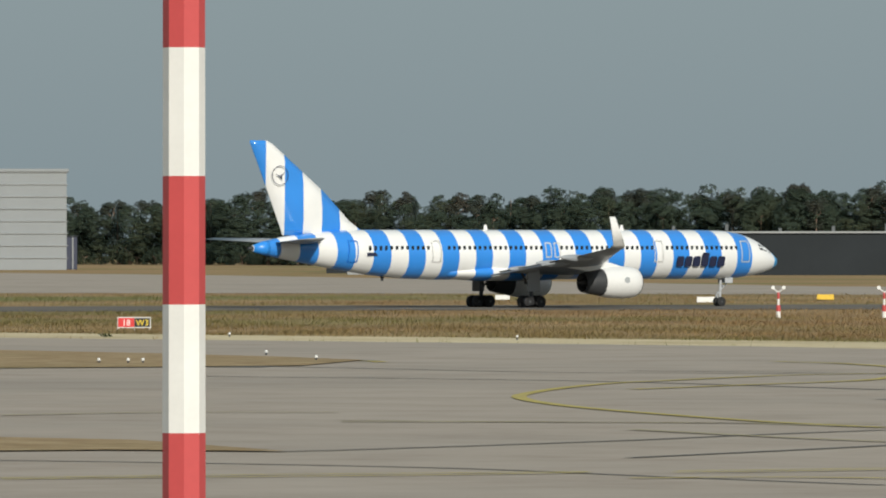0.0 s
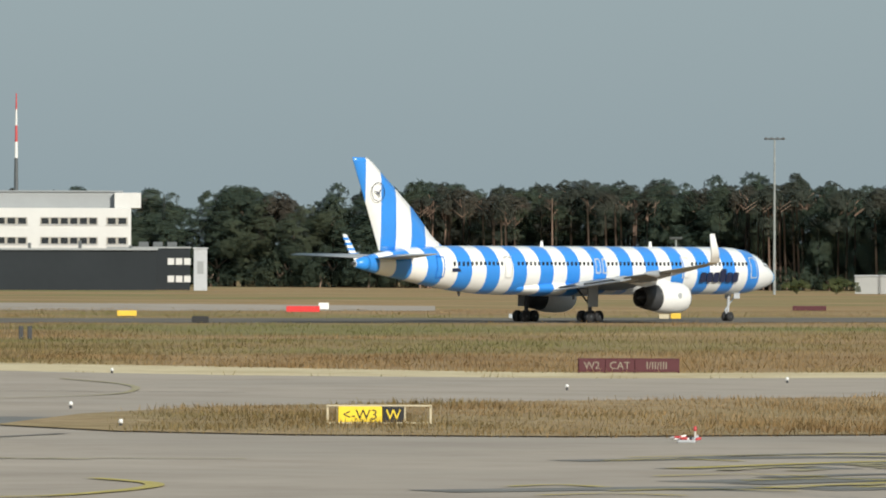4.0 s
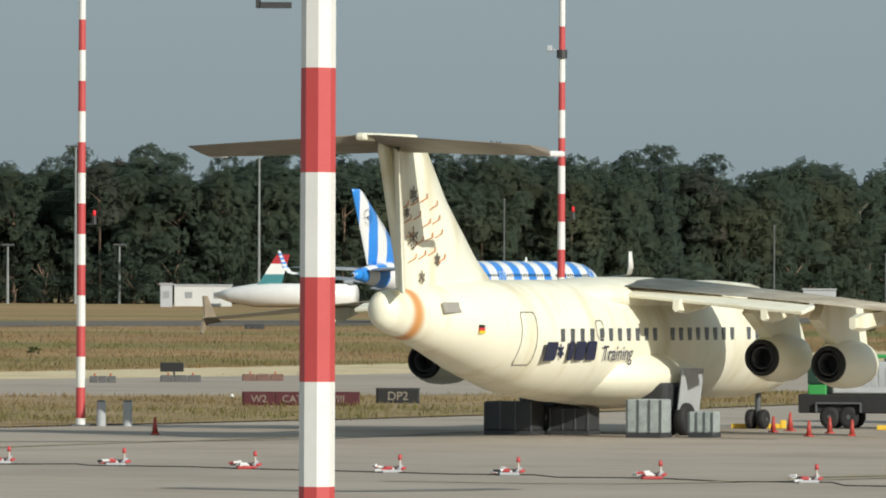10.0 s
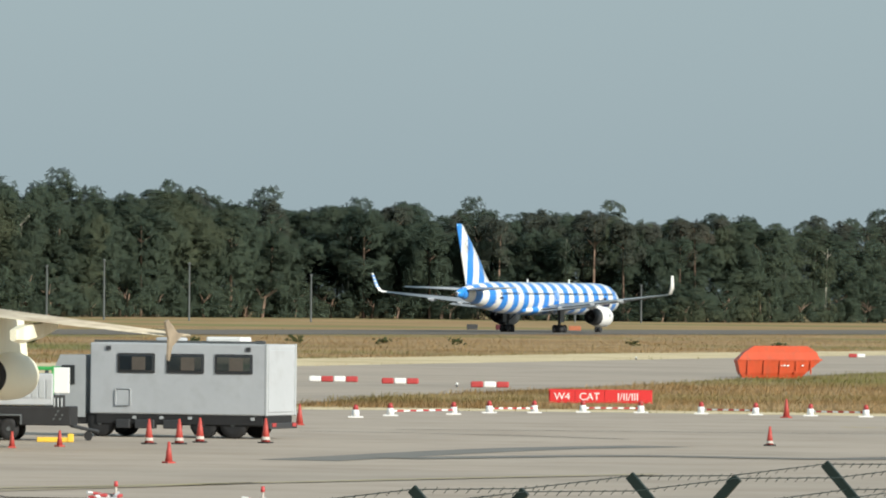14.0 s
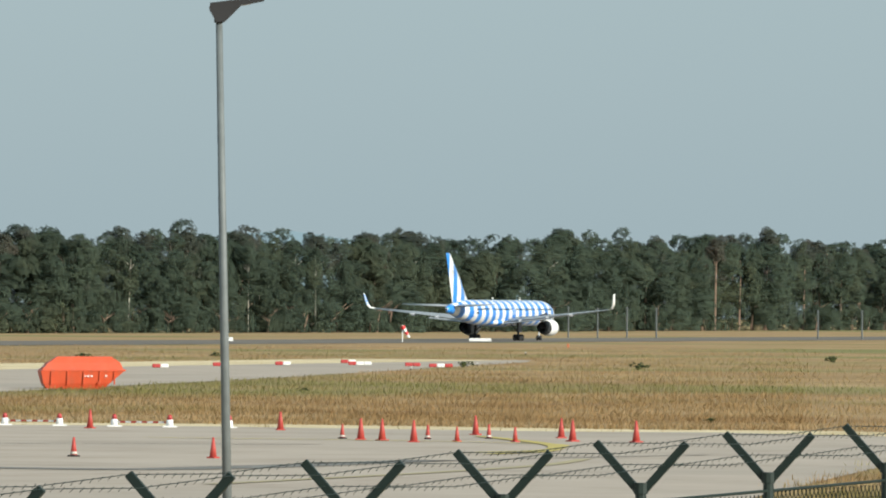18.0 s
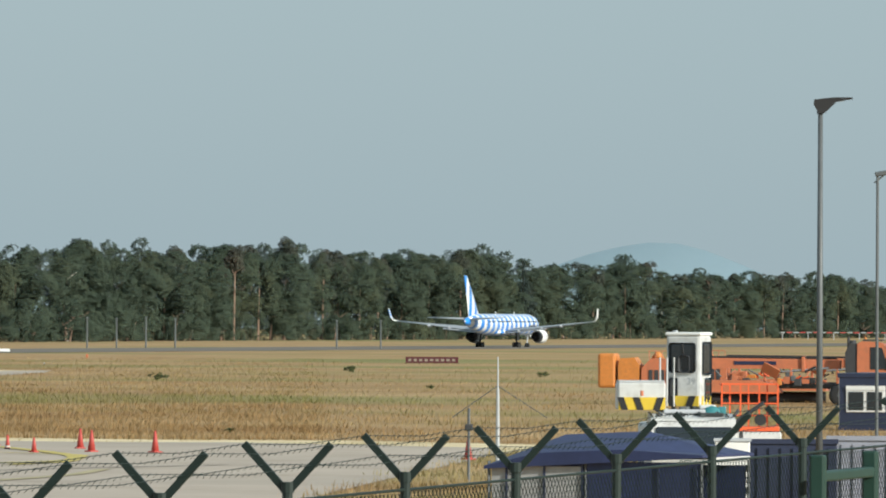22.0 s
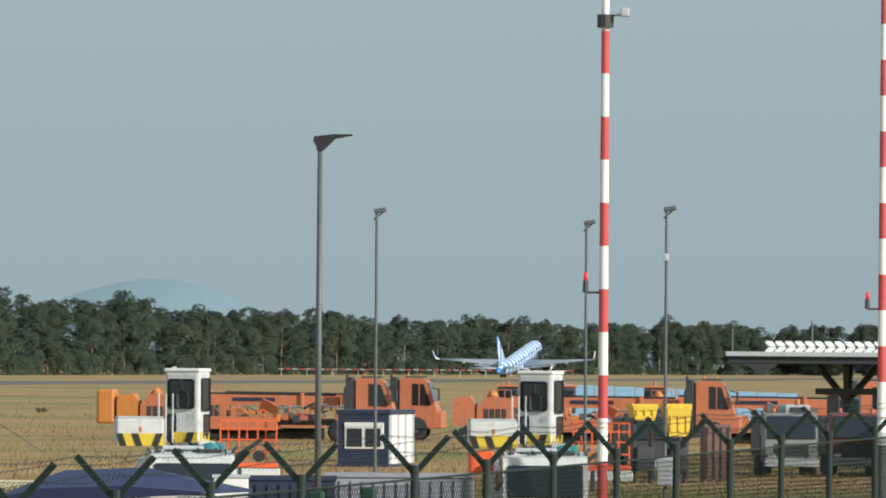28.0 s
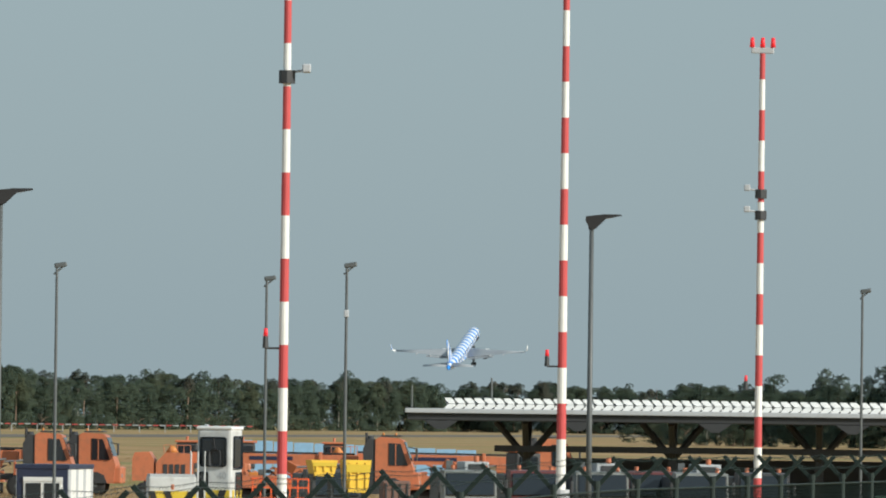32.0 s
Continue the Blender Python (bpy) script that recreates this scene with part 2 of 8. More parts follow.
def ribbon(line, half0, half1):
    """The outline of a band along a line, from half0 to half1 metres off it."""
    pts = [Vector(p) for p in line]
    a, b = [], []
    for i, p in enumerate(pts):
        d = (pts[min(i + 1, len(pts) - 1)] - pts[max(i - 1, 0)]).normalized()
        nrm = Vector((d.y, -d.x))
        a.append(tuple(p + nrm * half0))
        b.append(tuple(p + nrm * half1))
    return a + b[::-1]


sheet("runway", ribbon(RUNWAY, 24, -30), 0.04, ASPHALT, "dark grey asphalt runway", "runway")


# a second strip of concrete beyond the runway
FAR_STRIP = [(56, 930), (52, 920), (48, 890), (44, 870), (42, 880), (42, 980), (44, 1020), (48, 1080), (52, 1500), (56, 2000)]
sheet("far_taxiway", [(-math.sin(radians(b)) * d, math.cos(radians(b)) * d) for b, d in FAR_STRIP], 0.03, APRON, "pale concrete taxiway beyond the runway", "taxiway")
# pale straw verges along the pavement
VERGE = ramp_mat("pale_straw_verge", [(0.30, (0.50, 0.39, 0.22)), (0.5, (0.68, 0.57, 0.36)), (0.7, (0.76, 0.66, 0.45))], scale=0.5, detail=8, scale2=0.08, amount2=0.4, color2=(0.36, 0.27, 0.13))
sheet("verge", ribbon(TAXI_FAR[1:], -0.2, -19.0), 0.02, VERGE, "pale bleached strip along the taxiway edge", "verge")
sheet("verge", ribbon(APRON_EDGE[11:], -0.2, -8.0), 0.025, VERGE, "pale bleached strip along the apron edge", "verge")

# ---- painted lines and sealed joints on the concrete ----
LINEYELLOW = mat("worn_yellow_line", (0.50, 0.40, 0.10), 0.8, vary=0.2, scale=1.5, dirt=.5, dirt_color=(.3, .27, .22))
PALEYELLOW = mat("faded_yellow_line", (0.40, 0.34, 0.19), 0.85, vary=0.15, scale=1.5, dirt=.6, dirt_color=(.3, .27, .22))
SEAL = mat("bitumen_joint", (0.15, 0.14, 0.122), 0.85, vary=0.25, scale=.8)
SKID = mat("dark_bitumen_patch", (0.19, 0.18, 0.16), 0.85, vary=0.2, scale=.6)


def smooth_line(pts, n=8):
    """A Catmull-Rom curve through the points."""
    p = [np.array(q, float) for q in pts]
    p = [2 * p[0] - p[1]] + p + [2 * p[-1] - p[-2]]
    out = []
    for a, b, c, d in zip(p, p[1:], p[2:], p[3:]):
        for k in range(n):
            t = k / n
            out.append(tuple(.5 * (2 * b + (c - a) * t + (2 * a - 5 * b + 4 * c - d) * t * t + (3 * b - a - 3 * c + d) * t ** 3)))
    return out + [tuple(p[-2])]


def stripe(name, pts, width, material, z, label, curve=True):
    line = smooth_line(pts) if curve else pts
    out = ribbon(line, width / 2, -width / 2)
    n = len(line)
    bm = bmesh.new()
    a = [bm.verts.new((*q, z)) for q in out[:n]]
    b = [bm.verts.new((*q, z)) for q in out[n:][::-1]]
    for i in range(n - 1):
        fc = bm.faces.new((a[i], a[i + 1], b[i + 1], b[i]))
        fc.normal_update()
        if fc.normal.z < 0:
            fc.normal_flip()
    return single(name, bm, material, label, "marking", kind="structure")


MARK_SORTS = {"y": (LINEYELLOW, "worn yellow guide line"), "p": (PALEYELLOW, "faded yellow guide line"), "s": (SEAL, "dark sealed concrete joint"), "d": (SKID, "dark bitumen patch on the concrete")}
mark_count = [0]


def mark(sort, width, pts):
    mark_count[0] += 1
    stripe("pavement_marking", pts, width, MARK_SORTS[sort][0], (.040 if sort in "ds" else .052) + .004 * (mark_count[0] % 3), MARK_SORTS[sort][1])

# ---- guide lines and joints ----
mark('y', 0.5, [(-245.0, 223.8), (-243.4, 216.8), (-236.8, 205.3), (-233.3, 199.5), (-226.1, 191.0), (-218.2, 182.8), (-212.6, 177.9), (-205.2, 172.7), (-196.3, 167.4), (-184.6, 161.5), (-177.2, 158.2), (-171.1, 156.3)])
mark('p', 0.5, [(-200.4, 147.6), (-200.6, 154.1), (-197.3, 158.0)])
mark('p', 0.45, [(-188.3, 150.8), (-182.4, 154.3), (-178.2, 157.0), (-171.1, 156.3)])
mark('y', 0.3, [(-145.8, 107.4), (-144.5, 112.5), (-141.5, 120.4)])
mark('y', 0.3, [(-140.6, 122.2), (-139.4, 127.4)])
mark('s', 0.5, [(-281.1, 217.8), (-267.0, 216.7), (-255.4, 216.1), (-243.9, 222.8)])
mark('s', 0.5, [(-256.6, 198.8), (-245.1, 201.7), (-235.9, 202.3), (-217.0, 198.2)])
mark('s', 0.35, [(-160.4, 126.4), (-161.2, 130.8), (-164.0, 140.6), (-167.0, 148.1), (-169.0, 154.4)])
mark('s', 0.35, [(-158.2, 116.5), (-154.0, 118.3), (-146.0, 120.2), (-137.2, 119.2), (-129.9, 118.6)])
mark('y', 0.55, [(-222.9, 191.6), (-227.4, 200.8), (-232.9, 211.8), (-243.4, 223.1), (-254.6, 233.5), (-266.1, 240.8), (-273.5, 243.2)])
mark('p', 0.4, [(-173.6, 149.2), (-162.9, 145.8), (-155.7, 144.4)])
mark('p', 0.35, [(-153.5, 142.3), (-151.9, 147.5), (-148.9, 152.4), (-145.8, 154.8)])
mark('y', 0.45, [(-137.0, 117.7), (-135.1, 121.0), (-127.9, 124.1), (-125.4, 126.2), (-126.4, 129.5), (-128.8, 133.6), (-131.4, 136.3), (-135.0, 138.2)])
mark('s', 0.4, [(-150.5, 129.3), (-155.1, 140.7), (-161.7, 154.8), (-168.2, 167.7), (-170.9, 173.8)])
mark('s', 0.4, [(-257.5, 221.3), (-246.7, 223.8), (-236.3, 226.3), (-220.8, 234.4)])
mark('d', 2.5, [(-202.2, 185.2), (-202.3, 191.1), (-192.5, 186.8)])
mark('d', 7, [(-188.4, 182.8), (-185.7, 181.7), (-187.0, 184.4), (-191.3, 190.9)])
mark('y', 0.6, [(-187.4, 181.2), (-189.0, 183.6), (-193.1, 189.0), (-195.2, 194.1)])
mark('p', 0.3, [(-251.8, 255.8), (-238.5, 245.9), (-227.7, 235.4), (-219.1, 224.4), (-216.2, 212.7)])
mark('d', 5, [(-275.9, 213.7), (-283.8, 222.6), (-289.8, 229.5), (-287.0, 229.8)])
mark('y', 0.6, [(-289.1, 230.2), (-286.2, 230.8), (-283.0, 229.0)])
mark('d', 1.6, [(-139.0, 159.3), (-137.3, 167.0), (-131.6, 170.0)])
mark('d', 0.8, [(-139.4, 164.5), (-139.5, 170.3), (-135.5, 171.1)])
mark('d', 2.0, [(-123.7, 145.9), (-123.1, 151.1), (-119.3, 152.4)])
mark('d', 2.2, [(-122.5, 135.9), (-119.8, 143.1), (-114.1, 146.8)])
mark('d', 1.0, [(-125.0, 150.4), (-125.1, 155.0), (-121.9, 155.5)])
mark('y', 0.35, [(-138.4, 160.1), (-138.4, 162.8), (-135.7, 162.3)])
mark('y', 0.35, [(-140.4, 163.3), (-139.2, 167.6), (-135.3, 168.5)])
mark('y', 0.35, [(-139.5, 170.3), (-139.1, 173.8), (-135.7, 173.8)])
mark('y', 0.35, [(-123.8, 139.9), (-124.0, 141.8), (-122.0, 141.2)])
mark('y', 0.35, [(-119.9, 138.8), (-119.4, 141.4), (-116.8, 141.6)])
mark('y', 0.35, [(-123.4, 147.6), (-123.1, 150.3), (-120.6, 150.2)])
mark('y', 0.35, [(-118.1, 145.1), (-117.9, 147.4), (-115.7, 147.1)])
mark('y', 0.35, [(-118.6, 135.0), (-118.4, 137.2), (-116.2, 137.1)])
mark('y', 0.35, [(-127.4, 149.2), (-127.1, 151.9), (-124.4, 151.8)])
mark('p', 0.4, [(-134.0, 173.6), (-133.2, 179.9), (-129.2, 182.0), (-129.3, 189.3)])
mark('y', 0.7, [(-131.8, 155.1), (-132.9, 161.8), (-132.6, 166.6), (-128.7, 164.4)])
mark('y', 0.5, [(-119.0, 142.9), (-120.2, 149.4), (-123.2, 156.5)])
mark('d', 1.3, [(-131.8, 155.1), (-132.5, 159.1), (-128.9, 158.0)])
mark('d', 1.3, [(-132.2, 160.9), (-132.3, 166.1), (-128.0, 165.8)])
mark('d', 1.3, [(-121.6, 145.4), (-121.4, 150.1), (-117.5, 150.1)])
mark('d', 1.3, [(-119.4, 140.5), (-119.8, 144.1), (-116.5, 143.4)])
mark('d', 1.3, [(-133.2, 175.0), (-132.9, 181.6), (-127.9, 181.8)])
mark('p', 0.35, [(-121.8, 168.0), (-121.8, 175.2), (-124.4, 189.7), (-127.0, 205.5), (-127.5, 221.3)])
mark('s', 0.5, [(-138.6, 206.2), (-131.3, 210.2), (-126.1, 217.9), (-127.4, 232.6)])
mark('s', 0.35, [(-128.3, 217.9), (-126.5, 225.2), (-121.4, 230.3), (-114.9, 229.1)])
mark('p', 0.4, [(-99.0, 176.3), (-93.5, 177.5), (-91.0, 184.6), (-89.8, 197.3)])
mark('d', 1.2, [(-99.9, 167.8), (-95.3, 167.6), (-93.1, 171.8)])
mark('s', 0.35, [(-122.3, 272.4), (-116.1, 272.3), (-108.1, 268.4)])
mark('p', 0.5, [(-92.6, 185.2), (-89.5, 198.7), (-87.6, 209.3), (-86.0, 215.9)])
mark('d', 2.5, [(-101.2, 225.4), (-103.4, 246.9), (-102.2, 256.7)])
mark('s', 0.4, [(-121.5, 279.3), (-114.4, 283.4), (-106.7, 286.4), (-101.3, 289.5)])
mark('d', 2.0, [(-100.2, 230.3), (-96.8, 240.0), (-89.4, 242.5), (-87.5, 261.3)])
mark('p', 0.5, [(-83.9, 266.4), (-81.8, 255.6), (-80.9, 241.7), (-80.9, 221.8)])
mark('y', 0.6, [(-102.4, 311.5), (-95.8, 298.2), (-92.2, 289.3), (-89.6, 279.6), (-89.5, 273.4)])
mark('s', 0.4, [(-90.6, 242.7), (-88.7, 252.9), (-85.6, 266.9), (-82.7, 276.7)])
mark('y', 0.5, [(-112.1, 300.1), (-102.7, 299.3), (-94.9, 295.9), (-92.0, 289.1), (-90.4, 281.8), (-91.3, 275.6)])

mark('y', 0.35, [(-144.9, 106.8), (-143.9, 110.1), (-142.7, 113.0), (-141.5, 116.5), (-141.0, 120.0)])
mark('y', 0.35, [(-139.8, 121.4), (-139.0, 123.8), (-138.6, 126.6)])
mark('p', 0.45, [(-186.6, 149.5), (-183.5, 153.1), (-178.3, 157.0), (-175.0, 159.7)])
mark('p', 0.4, [(-154.9, 148.6), (-151.7, 150.2), (-148.0, 151.5)])
for k in range(9):
    x0, y0 = -118.4 - .9 * math.sin(k * 2.3), 143.0 + 1.1 * k
    mark('p', 0.5, [(x0, y0), (x0 - .3, y0 + .8), (x0 - .4, y0 + 1.5)])
for k in range(10):
    x0, y0 = -129.8 + 1.4 * math.sin(k * 1.9), 154.5 + 1.1 * k
    mark('p', 0.6, [(x0, y0), (x0 - .4, y0 + .9), (x0 - .5, y0 + 1.7)])

FLIGHT = [
    (0, -537.46, 448.17, 0.00, -4.51, 0.00), (0.5, -527.30, 457.06, 0.00, -3.63, 0.00), (1, -517.66, 466.59, 0.00, -2.86, 0.00),
    (1.5, -509.09, 476.12, 0.00, -2.27, 0.00), (2, -500.05, 487.33, 0.00, -1.84, 0.00), (2.5, -491.97, 498.80, 0.00, -1.51, 0.00),
    (3, -484.20, 511.12, 0.00, -1.20, 0.00), (3.5, -476.96, 524.13, 0.00, -0.87, 0.00), (4, -470.22, 537.82, 0.00, -0.53, 0.00),
    (4.5, -463.79, 552.37, 0.00, -0.22, 0.00), (5, -457.70, 567.80, 0.00, 0.01, 0.00), (5.5, -452.91, 583.32, 0.00, 0.13, 0.00),
    (6, -447.68, 600.33, 0.00, 0.13, 0.00), (6.5, -443.69, 617.64, 0.00, 0.04, 0.00), (7, -439.28, 636.51, 0.00, -0.09, 0.00),
    (7.5, -435.45, 656.33, 0.00, -0.21, 0.00), (8, -431.70, 677.50, 0.00, -0.27, 0.00), (8.5, -429.12, 699.28, 0.00, -0.26, 0.00),
    (9, -426.41, 722.47, 0.00, -0.19, 0.00), (9.5, -424.38, 746.51, 0.00, -0.09, 0.00), (10, -422.71, 771.53, 0.00, 0.01, 0.00),
    (10.5, -421.48, 797.38, 0.00, 0.10, 0.00), (11, -420.12, 824.30, 0.00, 0.16, 0.00), (11.5, -419.62, 851.71, 0.00, 0.17, 0.00),
    (12, -418.65, 880.20, 0.00, 0.15, 0.00), (12.5, -418.36, 909.18, 0.00, 0.11, 0.00), (13, -417.66, 939.11, 0.00, 0.05, 0.00),
    (13.5, -417.18, 969.69, 0.00, 0.01, 0.00), (14, -416.37, 1001.13, 0.00, -0.01, 0.00), (14.5, -416.37, 1032.92, 0.00, -0.02, 0.00),
    (15, -416.11, 1065.44, 0.00, -0.01, 0.00), (15.5, -415.78, 1098.58, 0.00, 0.00, 0.00), (16, -415.65, 1132.18, 0.00, 0.01, 0.00),
    (16.5, -416.01, 1166.10, 0.00, 0.02, 0.00), (17, -414.95, 1201.01, 0.00, 0.02, 0.00), (17.5, -415.43, 1235.87, 0.00, 0.01, 0.00),
    (18, -415.29, 1271.40, 0.00, 0.01, 0.00), (18.5, -415.69, 1307.22, 0.00, 0.01, 0.00), (19, -415.43, 1343.75, 0.00, 0.00, 0.00),
    (19.5, -415.69, 1380.62, 0.00, 0.00, 0.00), (20, -415.55, 1418.11, 0.00, 0.00, 0.00), (20.5, -415.64, 1456.03, 0.00, 0.00, 0.00),
    (21, -415.37, 1494.54, 0.00, 0.00, 0.00), (21.5, -415.64, 1533.38, 0.00, 0.00, 0.00), (22, -415.50, 1572.79, 0.00, 0.00, 0.00),
    (22.5, -415.86, 1612.52, 0.00, 0.00, 0.00), (23, -415.61, 1652.89, 0.00, 0.00, 0.00), (23.5, -415.73, 1693.65, 0.00, 0.00, 0.00),
    (24, -415.31, 1735.07, 0.00, 0.00, 0.00), (24.5, -415.58, 1776.87, 0.00, 0.00, -0.00), (25, -415.59, 1819.32, 0.00, 0.00, 0.13),
    (25.5, -415.57, 1862.40, 0.00, 0.00, 0.81), (26, -415.52, 1906.14, 0.00, 0.00, 2.19), (26.5, -415.51, 1950.59, 0.06, 0.00, 3.84),
    (27, -415.60, 1995.76, 0.11, 0.00, 5.49), (27.5, -415.55, 2041.75, 0.33, 0.00, 7.02), (28, -415.56, 2088.55, 0.78, 0.00, 7.96),
    (28.5, -415.58, 2136.22, 1.17, 0.00, 8.06), (29, -415.61, 2184.78, 1.92, 0.00, 8.44), (29.5, -415.65, 2234.28, 3.65, 0.00, 10.08),
    (30, -415.69, 2284.73, 6.10, 0.00, 11.94), (30.5, -415.71, 2336.15, 9.04, 0.00, 12.99), (31, -415.73, 2388.56, 12.56, 0.00, 13.54),
    (31.5, -415.73, 2441.94, 16.76, 0.00, 13.88), (32, -415.70, 2496.31, 21.28, 0.00, 14.13)]

# ---- the striped airliner ----
def stripe_mat(name, first, period, swap=False):
    """White and blue bands across the body's y axis, a little uneven at their edges."""
    m = bpy.data.materials.new(name)
    m.use_nodes = True
    n, ln = m.node_tree.nodes, m.node_tree.links
    b = n["Principled BSDF"]
    b.inputs["Roughness"].default_value = 0.28
    b.inputs["Coat Weight"].default_value, b.inputs["Coat Roughness"].default_value = 0.6, 0.12
    tc, sp, wob = n.new("ShaderNodeTexCoord"), n.new("ShaderNodeSeparateXYZ"), n.new("ShaderNodeTexNoise")
    ln.new(tc.outputs["Object"], sp.inputs["Vector"])
    wob.inputs["Scale"].default_value, wob.inputs["Detail"].default_value = 0.35, 3
    ln.new(tc.outputs["Object"], wob.inputs["Vector"])
    lean = n.new("ShaderNodeMath")
    lean.operation = "MULTIPLY_ADD"
    ln.new(sp.outputs["Z"], lean.inputs[0])
    lean.inputs[1].default_value = 0.06 if not swap else 0.0
    ln.new(sp.outputs["Y"], lean.inputs[2])
    off = n.new("ShaderNodeMath")
    off.operation = "SUBTRACT"
    ln.new(lean.outputs[0], off.inputs[0])
    off.inputs[1].default_value = first - period / 4 + (0.06 * 4.4 if not swap else 0.0)
    dv = n.new("ShaderNodeMath")
    dv.operation = "DIVIDE"
    ln.new(off.outputs[0], dv.inputs[0])
    dv.inputs[1].default_value = period
    fr = n.new("ShaderNodeMath")
    fr.operation = "FRACT"
    ln.new(dv.outputs[0], fr.inputs[0])
    gt = n.new("ShaderNodeMath")
    gt.operation = "LESS_THAN"
    ln.new(fr.outputs[0], gt.inputs[0])
    gt.inputs[1].default_value = 0.5
    plain = n.new("ShaderNodeMath")
    plain.operation, plain.inputs[1].default_value = "LESS_THAN", 25.6
    ln.new(sp.outputs["Y"], plain.inputs[0])
    both = n.new("ShaderNodeMath")
    both.operation = "MULTIPLY"
    ln.new(gt.outputs[0], both.inputs[0])
    ln.new(plain.outputs[0], both.inputs[1])
    mx = n.new("ShaderNodeMixRGB")
    ln.new(both.outputs[0], mx.inputs["Fac"])
    mx.inputs["Color1"].default_value = (0.86, 0.86, 0.84, 1)
    mx.inputs["Color2"].default_value = (0.04, 0.26, 0.76, 1)
    soot = n.new("ShaderNodeMapRange")
    soot.inputs["From Min"].default_value, soot.inputs["From Max"].default_value = 0.3, 0.7
    soot.inputs["To Min"].default_value, soot.inputs["To Max"].default_value = 0.93, 1.03
    ln.new(wob.outputs["Fac"], soot.inputs["Value"])
    sc = n.new("ShaderNodeVectorMath")
    sc.operation = "SCALE"
    ln.new(mx.outputs["Color"], sc.inputs[0])
    ln.new(soot.outputs["Result"], sc.inputs["Scale"])
    ln.new(sc.outputs["Vector"], b.inputs["Base Color"])
    return m


BODY_STRIPES = stripe_mat("striped_fuselage_paint", 26.93, 3.38)
FIN_STRIPES = stripe_mat("striped_fin_paint", -24.95, 3.63, True)
TEAL = mat("blue_nose_paint", (0.02, 0.27, 0.58), 0.3, vary=0.03)


def ring(y, zc, rx, rz, n=40, power=2.0):
    out = []
    for i in range(n):
        a = 2 * math.pi * i / n
        c, s = math.cos(a), math.sin(a)
        out.append((rx * math.copysign(abs(c) ** (2 / power), c), y, zc + rz * math.copysign(abs(s) ** (2 / power), s)))
    return out


def skin_at(stations, y, z, side=1):
    """The x of a lofted body's skin at y, z."""
    for a, b in zip(stations, stations[1:]):
        if a[0] >= y >= b[0]:
            k = (a[0] - y) / (a[0] - b[0])
            zc, rx, rz = (a[i] + (b[i] - a[i]) * k for i in (1, 2, 3))
            return side * rx * math.sqrt(max(0.02, 1 - ((z - zc) / rz) ** 2))
    return 0


def skin_frame(stations, y, z, w, h, side, line=.035):
    """A thin outline of a door on a lofted body's skin, y: its middle, z: its foot."""
    bm = bmesh.new()
    pts = [(-w / 2 + .08, 0), (w / 2 - .08, 0), (w / 2, .1)] + [(w / 2, h * k / 6) for k in range(1, 6)] + [(w / 2, h - .1), (w / 2 - .08, h), (-w / 2 + .08, h), (-w / 2, h - .1)] + [(-w / 2, h * k / 6) for k in range(5, 0, -1)] + [(-w / 2, .1)]
    ring_a, ring_b = [], []
    for a, c in pts:
        q = Vector((a, c - h / 2))
        inner = Vector((q.x * (1 - 2 * line / w), q.y * (1 - 2 * line / h)))
        for lst, e in ((ring_a, q), (ring_b, inner)):
            yy, zz = y + e.x, z + h / 2 + e.y
            lst.append(bm.verts.new((skin_at(stations, yy, zz, side) + side * .012, yy, zz)))
    for i in range(len(pts)):
        j = (i + 1) % len(pts)
        bm.faces.new((ring_a[i], ring_a[j], ring_b[j], ring_b[i]))
    bmesh.ops.solidify(bm, geom=bm.faces[:], thickness=.012)
    return bm


def on_skin(stations, y, z, side=1, height=.5):
    """A pose on the skin whose x, z plane lies against it and faces outwards."""
    x0, x1 = (abs(skin_at(stations, y, q, 1)) for q in (z, z + height))
    return pose(side * (max(x0, x1 - .02) + .012), y, z, math.degrees(math.atan2(x1 - x0, height)), 0, 90 * side)


def aerofoil(le, te, thick, n=9):
    """A wing section between leading and trailing edge points, thick in z."""
    le, te = Vector(le), Vector(te)
    up = []
    lo = []
    for i in range(n):
        k = (1 - math.cos(math.pi * i / (n - 1))) / 2
        h = thick * 2.6 * (0.2969 * math.sqrt(k) - 0.126 * k - 0.3516 * k * k + 0.2843 * k ** 3 - 0.1015 * k ** 4)
        p = le.lerp(te, k)
        up.append(p + Vector((0, 0, h)))
        lo.append(p - Vector((0, 0, h * 0.7)))
    return up + lo[-2:0:-1]


def wheel_mesh(name, r, w, material):
    bm = bmesh.new()
    prof = [(r * 0.55, -w / 2), (r * 0.9, -w / 2), (r, -w * 0.32), (r, w * 0.32), (r * 0.9, w / 2), (r * 0.55, w / 2)]
    loft([[(px, rr * math.cos(2 * math.pi * i / 22), rr * math.sin(2 * math.pi * i / 22)) for i in range(22)] for rr, px in prof], bm)
    return finish(name, bm, material, True)


def add_wheel(parent, x, y, z, r, w, tyre, rim, name="wheel"):
    hub = part(name, rim, None, parent, at=pose(x, y, z))
    part("tyre", tyre, None, hub)
    return hub


def rim_mesh(name, r, w):
    bm = rod((-w / 2, 0, 0), (w / 2, 0, 0), r * 0.56, n=18)
    rod((-w * 0.62, 0, 0), (w * 0.62, 0, 0), r * 0.2, n=10, bm=bm)
    return finish(name, bm, STEEL)


